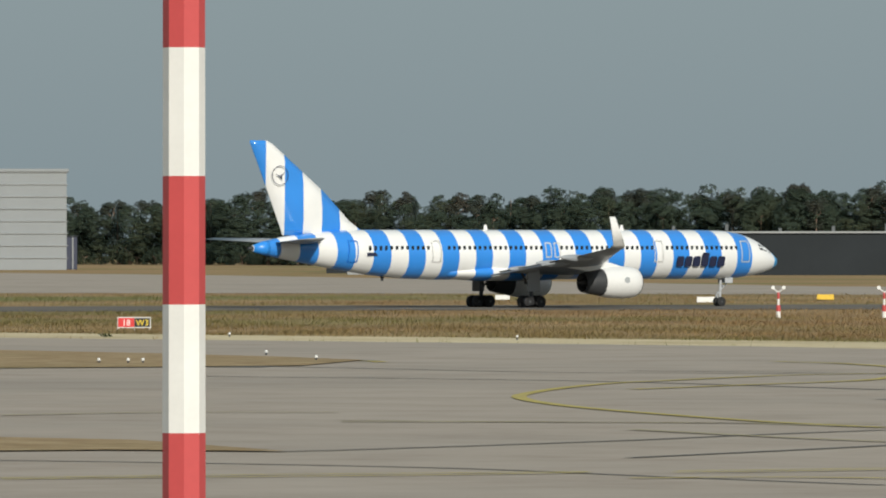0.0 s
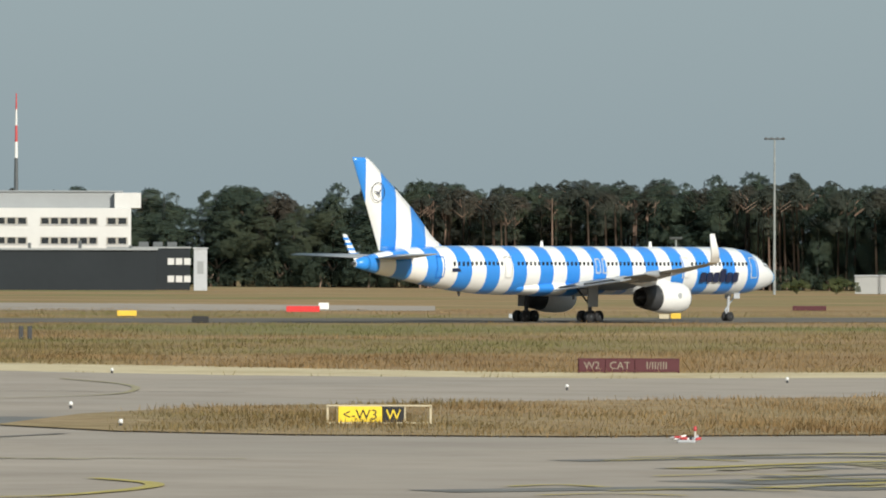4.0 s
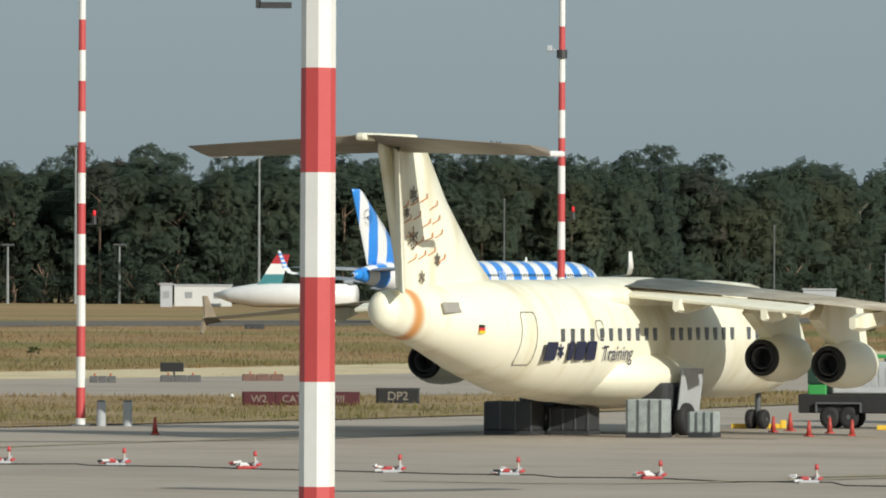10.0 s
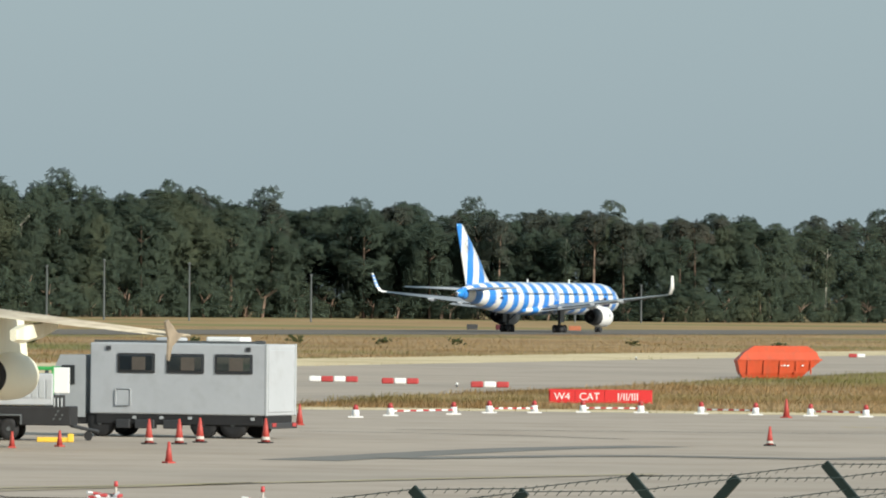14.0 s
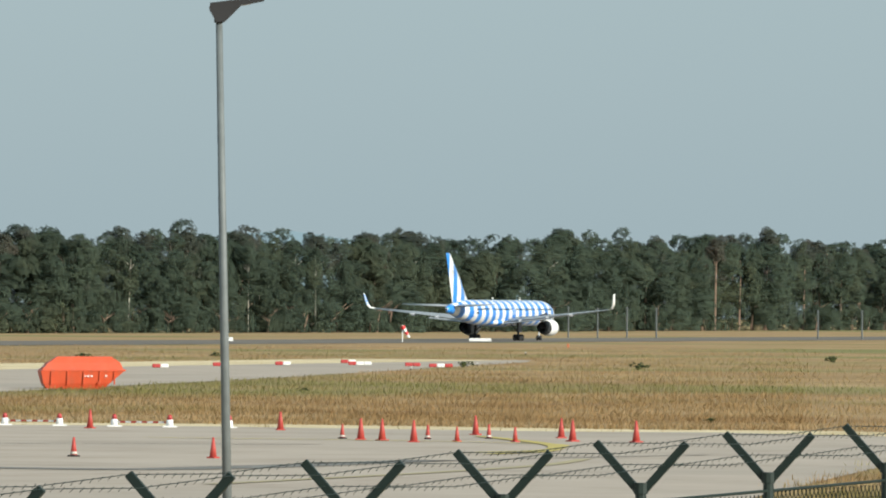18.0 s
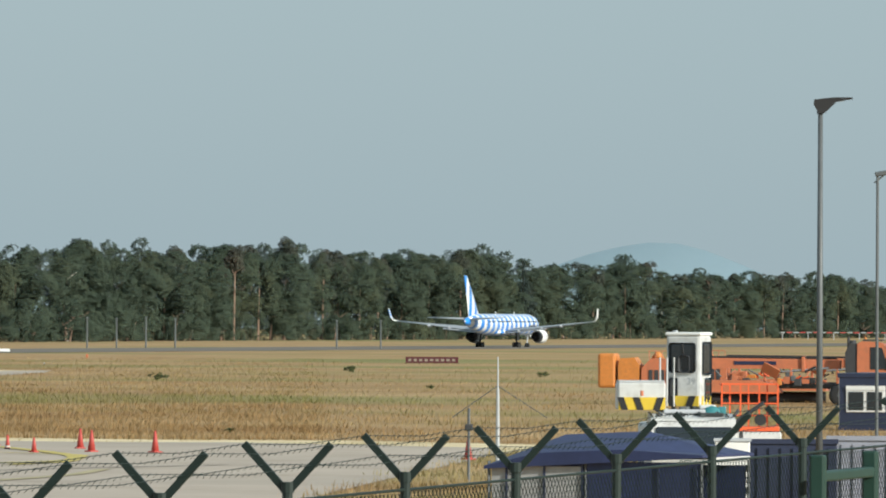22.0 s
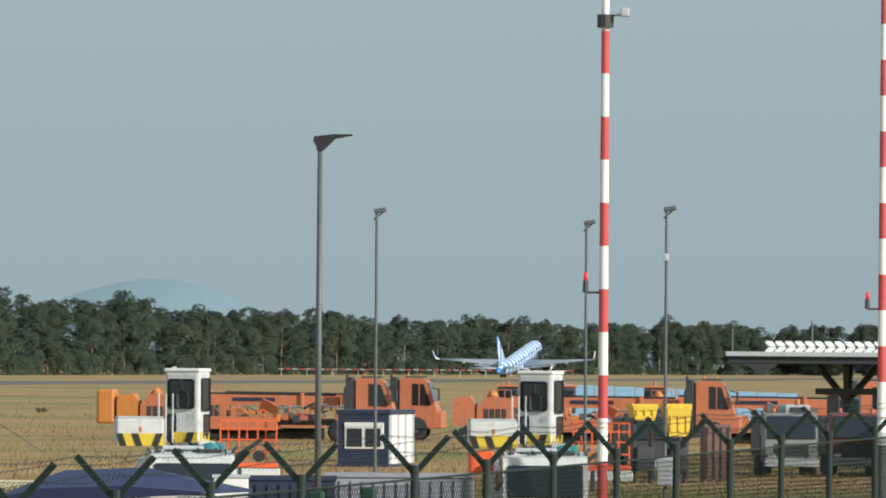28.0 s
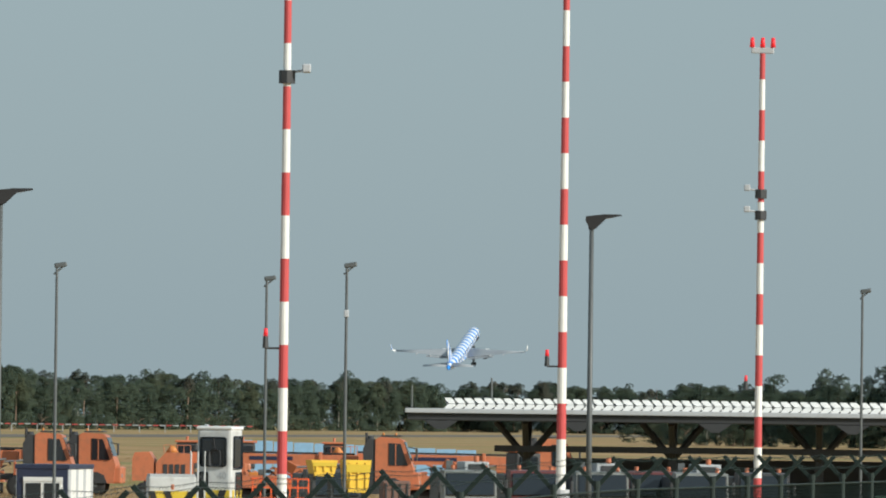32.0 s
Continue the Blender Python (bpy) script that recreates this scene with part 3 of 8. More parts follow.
FUSELAGE = [(28.2, 3.75, .06, .06), (27.95, 3.80, .42, .40), (27.4, 3.88, .78, .76), (26.5, 4.05, 1.18, 1.20), (25.3, 4.22, 1.52, 1.60), (24.0, 4.33, 1.76, 1.88),
            (22.2, 4.40, 1.88, 2.03), (20.0, 4.42, 1.90, 2.06), (10.0, 4.42, 1.90, 2.06), (0.0, 4.42, 1.90, 2.06), (-8.0, 4.42, 1.90, 2.06), (-11.0, 4.48, 1.88, 2.0),
            (-14.0, 4.62, 1.76, 1.86), (-17.0, 4.80, 1.52, 1.62), (-20.0, 4.93, 1.16, 1.26), (-22.5, 4.98, .80, .90), (-24.3, 4.98, .46, .54), (-25.3, 4.95, .22, .26)]


def build_airliner():
    a = thing("airliner", "long airliner in broad blue and white stripes", "aircraft")
    fus = part("fuselage", loft([ring(*s) for s in FUSELAGE]), BODY_STRIPES, a, "fuselage banded in blue and white", smooth=True)
    part("nose_cone", loft([ring(28.24, 3.75, .1, .1), ring(27.97, 3.80, .45, .43), ring(27.6, 3.855, .68, .66), ring(27.5, 3.87, .74, .72)]), TEAL, fus, "blue radome", smooth=True)
    part("tail_cap", loft([ring(-23.9, 4.98, .545, .625), ring(-24.35, 4.98, .465, .545), ring(-25.28, 4.95, .235, .275)]), BLUE, fus, "blue tail tip", smooth=True)
    part("tail_cone", rod((0, -25.2, 4.95), (0, -25.75, 4.93), .2, .1, 14), DARK, fus, "dark exhaust of the auxiliary engine")
    part("belly_fairing", loft([ring(y, 2.95, rx, rz, 24) for y, rx, rz in ((8.5, .3, .2), (7, 1.5, .5), (3, 1.85, .72), (-3, 1.85, .72), (-6.5, 1.4, .5), (-8, .3, .2))]), BODY_STRIPES, fus, smooth=True)
    # cockpit panes
    for sx in (1, -1):
        for k, (y0, y1, z0, z1) in enumerate(((26.55, 27.0, 4.62, 4.95), (26.0, 26.5, 4.75, 5.2), (25.45, 25.95, 4.85, 5.3))):
            bm = bmesh.new()
            vs = []
            for yy, zz in ((y0, z0), (y1, z0 - .08), (y1, z1 - .16), (y0, z1)):
                vs.append(bm.verts.new((skin_at(FUSELAGE, yy, zz, sx) * 1.012 + sx * .01, yy, zz)))
            bm.faces.new(vs)
            bmesh.ops.solidify(bm, geom=bm.faces[:], thickness=0.02)
            part("cockpit_pane", bm, GLASS, fus)
    # cabin windows on both sides
    wm = finish("window", box(0, 0, -.2, .03, .26, .40, .008), GLASS)
    y = 22.6
    gaps = ((13.8, 15.1), (2.6, 4.4), (-9.1, -7.5))
    while y > -15.2:
        if not any(g0 < y < g1 for g0, g1 in gaps):
            for sx in (1, -1):
                part("cabin_window", wm, None, fus, at=pose(skin_at(FUSELAGE, y, 4.95, sx) + sx * .004, y, 4.95))
        y -= 0.52
    # door outlines
    for yy, mt in ((23.65, WHITE), (14.45, WHITE), (-8.3, WHITE), (-16.4, BLUE)):
        for sx in (1, -1):
            part("door_outline", skin_frame(FUSELAGE, yy, 3.75, .95, 1.85, sx, .11), mt, fus)
    for yy in (3.05, 3.95):
        for sx in (1, -1):
            part("door_outline", skin_frame(FUSELAGE, yy, 4.15, .66, 1.3, sx, .12), WHITE, fus, "overwing exit outline")
    # the name on the side, as plain shapes
    for k in range(6):
        h = .88 if k != 3 else 1.2
        for sx in (1, -1):
            part("lettering_block", prism([(-.28, 0), (.26, 0), (.36, .12), (.36, h - .12), (.26, h), (-.28, h), (-.36, h - .12), (-.36, .12)], .03), LETTER, fus,
                 at=on_skin(FUSELAGE, 16.6 + .86 * k if sx == 1 else 20.9 - .86 * k, 3.42, sx, .9))
    part("registration_block", box(skin_at(FUSELAGE, -14.4, 4.45, 1), -14.4, 4.3, .03, 1.5, .3), LETTER, fus)
    # roof aerials
    for yy in (12.0, -2.0):
        part("aerial", prism([(-.3, 0), (.15, 0), (.02, .5), (-.2, .5)], .05, m=pose(0, yy, 6.42, 0, 0, 90)), WHITE, fus)
    for yy in (2.0, -12.5):
        part("aerial", prism([(-.2, 0), (.2, 0), (.1, -.45), (-.1, -.45)], .05, m=pose(0, yy, 2.4 if yy > 0 else 2.7, 0, 0, 90)), DARK, fus)
    # wings
    for sx in (1, -1):
        w = part("wing", loft([aerofoil((sx * 1.2, 8.6, 3.2), (sx * 1.2, -2.0, 2.95), 2.5), aerofoil((sx * 6.6, 5.3, 3.72), (sx * 6.6, -2.3, 3.5), 1.5),
                               aerofoil((sx * 13.2, 1.5, 4.4), (sx * 13.2, -2.4, 4.28), .85), aerofoil((sx * 19.5, -2.0, 5.05), (sx * 19.5, -3.4, 4.98), .4)]), WINGGREY, a, "grey swept wing", smooth=True)
        part("winglet", loft([aerofoil((sx * 19.5, -2.0, 5.05), (sx * 19.5, -3.4, 4.98), .4), aerofoil((sx * 20.2, -2.5, 5.2), (sx * 20.15, -3.65, 5.15), .3),
                              [p + Vector((sx * (.10 if i < 9 else -.06), 0, 0)) for i, p in enumerate(aerofoil((sx * 20.6, -3.1, 5.9), (sx * 20.55, -4.0, 5.9), .03))],
                              [p + Vector((sx * (.05 if i < 9 else -.03), 0, 0)) for i, p in enumerate(aerofoil((sx * 20.9, -4.0, 7.5), (sx * 20.85, -4.5, 7.5), .02))]]),
             WHITE, w, "white upturned winglet", smooth=True)
        if sx == -1:
            for k in range(4):
                part("winglet_stripe", box(sx * (20.53 + .09 * k), -3.5 - .22 * k, 5.65 + .45 * k, .16, .95 - .13 * k, .2), BLUE, w)
        for k, (xx, yy, zz) in enumerate(((4.6, -1.6, 3.2), (9.2, -2.0, 3.7), (13.2, -2.5, 4.15))):
            part("flap_fairing", loft([ring(yy + d, zz + (.05 if d < 0 else 0), r, r * 1.2, 10) for d, r in ((1.9, .04), (1.2, .2), (0, .26), (-.9, .16), (-1.5, .03))]), WINGGREY, w, at=pose(sx * xx, 0, 0), smooth=True)
        part("flap", box(sx * 6.2, -2.7, 3.15, 8.2, 1.3, .12, .03, rot=Euler((radians(8), radians(-6 * sx), radians(-4 * sx))).to_matrix().to_4x4()), WINGGREY, w)
        # engines
        e = part("engine", loft([ring(y, 2.12, r, r * 1.02, 32) for y, r in ((8.6, 1.02), (8.45, 1.14), (8.0, 1.26), (7.0, 1.32), (5.9, 1.28), (5.1, 1.17), (4.9, 1.13))], caps=False), WHITE, w,
                 "white engine nacelle", at=pose(sx * 6.55, 0, 0), smooth=True)
        part("intake_lip", loft([ring(8.65, 2.12, 1.03, 1.05, 32), ring(8.7, 2.12, .97, .98, 32), ring(8.5, 2.12, .9, .9, 32), ring(7.5, 2.12, .88, .88, 32)], caps=False), CHROME, e, smooth=True)
        part("fan", rod((0, 7.6, 2.12), (0, 7.5, 2.12), .9, .88, 24), DARK, e)
        part("exhaust_nozzle", loft([ring(4.95, 2.12, 1.13, 1.13, 28), ring(3.9, 2.12, .98, .98, 28), ring(3.1, 2.12, .80, .80, 28), ring(3.1, 2.12, .74, .74, 28), ring(4.0, 2.12, .7, .7, 28)], caps=False), DARK, e, "dark exhaust nozzle", smooth=True)
        part("exhaust_plug", rod((0, 4.0, 2.12), (0, 2.6, 2.12), .5, .08, 18), DARK, e)
        part("nacelle_end", rod((0, 4.1, 2.12), (0, 4.0, 2.12), .8, .78, 28), DARK, e)
        part("pylon", prism([(7.6, 3.3), (3.9, 3.0), (1.6, 3.35), (3.2, 3.8), (5.8, 3.75)], .34, m=pose(0, 0, 0, 0, 0, 90)), WHITE, e)
        part("badge", rod((1.26 * sx, 6.8, 2.3), (1.325 * sx, 6.8, 2.3), .26, n=20), GREY, e)
        # tailplane
        part("tailplane", loft([aerofoil((sx * .5, -18.9, 5.5), (sx * .5, -23.4, 5.4), 1.1), aerofoil((sx * 7.55, -23.3, 5.75), (sx * 7.55, -25.1, 5.7), .3)]), WINGGREY, a, "grey tailplane", smooth=True)
    # fin
    fin = part("fin", loft([[(x * t, y, z) for x, y in ((.02, 0), (.5, .25), (.42, .6), (.1, 1), (-.1, 1), (-.42, .6), (-.5, .25), (-.02, 0)) for t, y in ((th, le + (te - le) * y),)]
                            for z, le, te, th in ((6.0, -13.0, -22.4, .10), (6.5, -14.7, -22.55, .30), (7.2, -15.8, -22.85, .46), (9.5, -18.2, -23.8, .38), (12.2, -21.7, -24.95, .28), (13.45, -23.3, -25.5, .22), (13.75, -23.9, -25.6, .12))]),
               FIN_STRIPES, a, "tall fin striped in blue and white", smooth=True)
    for sx in (1, -1):
        bm = bmesh.new()
        loft([[(sx * .33 + k, -22.8 + r * math.cos(q), 10.9 + r * 1.0 * math.sin(q)) for q in [2 * math.pi * i / 28 for i in range(28)]] for r, k in ((.80, 0), (.80, sx * .02), (.75, sx * .02), (.75, 0))], bm, caps=False)
        part("emblem_ring", bm, LETTER, fin)
        part("emblem_bird", prism([(-.5, .12), (.05, -.02), (.45, .32), (.12, -.12), (.2, -.4), (-.02, -.14)], .03, m=pose(sx * .35, -22.8, 10.9, 0, 0, 90)), LETTER, fin)
    # landing gear
    tyre, rim = wheel_mesh("tyre", .52, .40, BLACK), rim_mesh("rim", .52, .38)
    for sx in (1, -1):
        g = part("main_gear", rod((sx * 3.66, 0, .55), (sx * 3.45, .1, 3.4), .17, .2, 12), DARK, a, "main landing gear leg")
        rod((sx * 3.66, -.75, .55), (sx * 3.66, .75, .55), .1, n=8)
        part("bogie", rod((sx * 3.66, -.62, .53), (sx * 3.66, .62, .53), .12, n=8), DARK, g)
        part("brace", rod((sx * 3.6, 0, 1.5), (sx * 1.9, .2, 3.0), .08, n=8), DARK, g)
        part("gear_door", box(sx * 4.0, 0, 1.35, .06, 1.25, 1.9, .02), WINGGREY, g)
        for dx in (-.42, .42):
            for dy in (-.58, .58):
                add_wheel(g, sx * 3.66 + dx, dy, .52, .52, .40, tyre, rim)
    nt_, nr = wheel_mesh("tyre", .42, .3, BLACK), rim_mesh("rim", .42, .28)
    g = part("nose_gear", rod((0, 22.17, .45), (0, 22.35, 2.8), .1, .13, 12), LIGHTGREY, a, "nose landing gear leg")
    part("brace", rod((0, 22.25, 1.4), (0, 23.6, 2.6), .06, n=8), LIGHTGREY, g)
    part("torque_link", prism([(-.05, .6), (-.35, .95), (-.05, 1.3), (.02, 1.2), (-.2, .95), (.02, .7)], .12, m=pose(0, 22.1, 0, 0, 0, 90)), LIGHTGREY, g)
    for sx in (1, -1):
        add_wheel(g, sx * .25, 22.17, .42, .42, .3, nt_, nr)
        part("gear_door", box(sx * .5, 22.8, 2.0, .05, .8, .5, .02), LIGHTGREY, g)
    part("landing_light", rod((0, 22.4, 1.75), (0, 22.47, 1.75), .1, n=10), CHROME, g)
    return a


airliner = build_airliner()

# ---- forest ----
def leaf_mat(name, dark, light, brown=None):
    m = bpy.data.materials.new(name)
    m.use_nodes = True
    n, ln = m.node_tree.nodes, m.node_tree.links
    b = n["Principled BSDF"]
    b.inputs["Roughness"].default_value, b.inputs["Specular IOR Level"].default_value = 0.8, 0.15
    geo, tc, a, mx, mx2 = n.new("ShaderNodeNewGeometry"), n.new("ShaderNodeTexCoord"), n.new("ShaderNodeTexNoise"), n.new("ShaderNodeMixRGB"), n.new("ShaderNodeMixRGB")
    ln.new(geo.outputs["Random Per Island"], mx.inputs["Fac"])
    mx.inputs["Color1"].default_value, mx.inputs["Color2"].default_value = (*dark, 1), (*light, 1)
    ln.new(tc.outputs["Object"], a.inputs["Vector"])
    a.inputs["Scale"].default_value, a.inputs["Detail"].default_value = 0.045, 3
    rg = n.new("ShaderNodeMapRange")
    rg.inputs["From Min"].default_value, rg.inputs["From Max"].default_value, rg.inputs["To Max"].default_value = 0.52, 0.68, 0.8
    ln.new(a.outputs["Fac"], rg.inputs["Value"])
    ln.new(rg.outputs["Result"], mx2.inputs["Fac"])
    ln.new(mx.outputs["Color"], mx2.inputs["Color1"])
    mx2.inputs["Color2"].default_value = (*(brown or light), 1)
    ln.new(mx2.outputs["Color"], b.inputs["Base Color"])
    thin, mix = n.new("ShaderNodeBsdfTranslucent"), n.new("ShaderNodeMixShader")
    ln.new(mx2.outputs["Color"], thin.inputs["Color"])
    mix.inputs["Fac"].default_value = 0.55
    ln.new(b.outputs["BSDF"], mix.inputs[1])
    ln.new(thin.outputs["BSDF"], mix.inputs[2])
    gap, open_mix = n.new("ShaderNodeBsdfTransparent"), n.new("ShaderNodeMixShader")
    open_mix.inputs["Fac"].default_value = 0.40
    ln.new(mix.outputs["Shader"], open_mix.inputs[1])
    ln.new(gap.outputs["BSDF"], open_mix.inputs[2])
    ln.new(open_mix.outputs["Shader"], n["Material Output"].inputs["Surface"])
    return m


# leaf and needle colours are raised to make up for the missing distance haze
LEAF = leaf_mat("broad_leaves", (0.080, 0.108, 0.080), (0.106, 0.140, 0.094), (0.130, 0.146, 0.086))
PINE = leaf_mat("pine_needles", (0.098, 0.112, 0.090), (0.122, 0.138, 0.104), (0.165, 0.138, 0.108))
SPRUCE = leaf_mat("spruce_needles", (0.062, 0.086, 0.080), (0.086, 0.112, 0.096))
BARK = ramp_mat("bark", [(0.3, (0.16, 0.11, 0.085)), (0.6, (0.27, 0.18, 0.135)), (0.8, (0.34, 0.25, 0.20))], scale=0.4)
BIRCH = ramp_mat("pale_bark", [(0.3, (0.28, 0.25, 0.21)), (0.7, (0.46, 0.43, 0.38))], scale=0.4)
rng = np.random.default_rng(7)
TET_V = np.array([(1, 1, 1), (1, -1, -1), (-1, 1, -1), (-1, -1, 1)], float) * .72
TET_F = np.array([(0, 1, 2), (0, 3, 1), (0, 2, 3), (1, 3, 2)])


def clumps(centres, sizes):
    """Small crumpled leaf masses."""
    vs, fs = [], []
    for k, (c, s) in enumerate(zip(centres, sizes)):
        q = Euler(rng.uniform(0, 6.28, 3)).to_matrix()
        v = (TET_V * rng.uniform(0.5, 1.5, (4, 1))) @ np.array(q).T * s * np.array((1, 1, 0.72)) + c
        vs.append(v)
        fs.append(TET_F + 4 * k)
    return np.concatenate(vs), np.concatenate(fs)


def foliage(centres, radii, mid, per, flat=.8, leaf=.40):
    """Leaf sprays that lie on rounded clumps: one centre and radius a clump, mid: the middle of the crown."""
    k = len(centres)
    c, r = np.repeat(centres, per, 0), np.repeat(radii, per)
    n = k * per
    away = np.repeat((centres - mid) / (np.linalg.norm(centres - mid, axis=1, keepdims=True) + 1e-6), per, 0)
    d = rng.normal(0, 1, (n, 3)) + away * .75
    d /= np.linalg.norm(d, axis=1, keepdims=True)
    p = c + d * (r * rng.uniform(.78, 1.12, n))[:, None] * (1, 1, flat)
    t = d + rng.normal(0, .42, (n, 3))
    t /= np.linalg.norm(t, axis=1, keepdims=True)
    u = np.cross(t, rng.normal(0, 1, (n, 3)))
    u /= np.linalg.norm(u, axis=1, keepdims=True)
    w = np.cross(t, u)
    q = (r * leaf)[:, None] * rng.uniform(.7, 1.35, (n, 3))
    v = np.stack([p + u * q[:, :1], p - u * q[:, 1:2] * .6 + w * q[:, 1:2] * .8, p - u * q[:, 2:] * .6 - w * q[:, 2:] * .8], 1)
    nv = d * .42 + away * .2 + rng.normal(0, .08, (n, 3)) + (0, 0, .58)
    nv /= np.linalg.norm(nv, axis=1, keepdims=True)
    return v.reshape(-1, 3), np.arange(n * 3).reshape(-1, 3), np.repeat(nv, 3, 0)


def stem(h, r, n=5, bend=0.4, limbs=()):
    vs, fs = [], []
    base = 0
    segs = [((0, 0, 0), (bend * .5, 0, h * .5), r, r * .7), ((bend * .5, 0, h * .5), (bend, 0, h), r * .7, r * .25)] + list(limbs)
    for p0, p1, r0, r1 in segs:
        p0, p1 = np.array(p0, float), np.array(p1, float)
        d = (p1 - p0) / np.linalg.norm(p1 - p0)
        u = np.cross(d, (0.3, 0.9, 0.1))
        u /= np.linalg.norm(u)
        w = np.cross(d, u)
        for p, rr in ((p0, r0), (p1, r1)):
            for i in range(n):
                a = 6.2832 * i / n
                vs.append(p + (u * math.cos(a) + w * math.sin(a)) * rr)
        for i in range(n):
            j = (i + 1) % n
            fs += [(base + i, base + j, base + n + j), (base + i, base + n + j, base + n + i)]
        base += 2 * n
    return np.array(vs), np.array(fs)


def shell_points(n, rx, rz, cz, inner=.62):
    """Clump centres spread through the outer part of an egg-shaped crown."""
    d = rng.normal(0, 1, (n, 3))
    d /= np.linalg.norm(d, axis=1, keepdims=True)
    k = rng.uniform(inner, 1, n)[:, None]
    return d * k * (rx, rx, rz) + (0, 0, cz)


def make_tree(kind):
    """Crown and trunk as arrays, about 20 m high."""
    per, flat, leaf = 62, .98, .33
    if kind == "spruce":
        n = 34
        t = np.linspace(.02, .97, n)
        a = np.arange(n) * 2.4 + rng.uniform(0, 6)
        rad = (1 - t) * 2.7 + .1
        c = np.stack([rad * .62 * np.cos(a), rad * .62 * np.sin(a), 2 + 18.6 * t], 1)
        r, h, per, flat, leaf = .35 + (1 - t) * 1.75, 21, 40, .62, .36
    elif kind == "pine":
        n = 17
        c = shell_points(n, 2.5, 2.5, 16.2, .3)
        c[:4, 2] -= rng.uniform(3, 6, 4)
        r, h = rng.uniform(.85, 1.5, n), 17
    elif kind == "birch":
        n = 20
        c = shell_points(n, 1.7, 6.0, 12.0, .4)
        r, h = rng.uniform(.7, 1.25, n), 15
    elif kind == "brush":
        n = 40
        u, b = rng.uniform(-5.5, 5.5, n), rng.uniform(0, 1, n)
        c = np.stack([u, rng.normal(0, .9, n) + 1.5 * np.sin(u * 1.3 + 5 * b), .5 + 17.2 * b], 1)
        r, h, per, leaf = rng.uniform(1.2, 2.1, n), 6, 30, .42
    elif kind == "bush":
        n = 22
        u = rng.uniform(-4.2, 4.2, n)
        c = np.stack([u, rng.normal(0, .9, n), .6 + 5.6 * rng.uniform(0, 1, n) * (1 - .5 * (u / 4.2) ** 2)], 1)
        r, h, per = rng.uniform(.8, 1.4, n), 3, 40
    else:
        n = 34
        c = shell_points(n, 3.7, 7.6, 11.4, .55)
        c[:, :2] *= (1 + .35 * np.sin(c[:, 2] * .5 + rng.uniform(0, 6)))[:, None]
        r, h, per = rng.uniform(1.1, 2.1, n), 14, 52
    mid = np.array((0, 0, c[:, 2].mean() * .9)) if kind != "brush" else c.mean(0) + (0, 8, -6)
    cv, cf, nv = foliage(c, np.asarray(r), mid, per, flat, leaf)
    limbs = [((0, 0, h * k), (math.cos(w) * 1.8, math.sin(w) * 1.8, h * k + 1.4), .07, .03) for k, w in zip(rng.uniform(.78, .95, 4), rng.uniform(0, 6.28, 4))]
    tv, tf = stem(h, .2 if kind != "birch" else .13, 5, rng.uniform(-.6, .6), limbs if kind != "spruce" else ())
    tn = tv * (1, 1, 0) / (np.linalg.norm(tv * (1, 1, 0), axis=1, keepdims=True) + 1e-6)
    return cv, cf, tv, tf, nv, tn


TREES = {k: [make_tree(k) for _ in range(7)] for k in ("spruce", "pine", "birch", "oak", "bush", "brush")}
# edge of the wood: bearing, distance, height of the trees
EDGE = [(58, 2500, 20), (53, 2500, 20), (49, 2100, 20.5), (46, 1950, 21), (43.5, 1750, 20.5), (41, 1640, 21.4), (37.5, 1500, 20.9), (34, 1440, 22.8), (31, 1380, 24.9), (28, 1420, 26.0), (26, 1500, 25.0),
        (24, 1590, 22.2), (21.5, 1560, 20.2), (19, 1750, 21.5), (17, 2020, 24), (15.4, 2250, 25.2), (14, 2500, 23.4), (12.6, 2760, 20.8), (11, 3150, 20.5), (9.5, 3350, 20.8), (8, 3300, 20), (6, 3200, 20), (3, 3000, 20)]
MIXES = [(60, 50, (.45, .25, .0, .3)), (50, 42, (.1, .45, 0, .45)), (42, 36.6, (.02, .80, .03, .15)), (36.6, 32.2, (.5, .26, .0, .24)), (32.2, 23.2, (.03, .12, .05, .80)), (23.2, 18.6, (.03, .42, .25, .30)), (18.6, 10, (.02, .28, .25, .45)), (10, 2, (.05, .35, .15, .45))]


NEAR_EDGE = [(8.1, 1900, 6), (7.9, 1850, 12), (7.4, 1800, 15), (6.6, 1750, 18), (3, 1700, 20)]


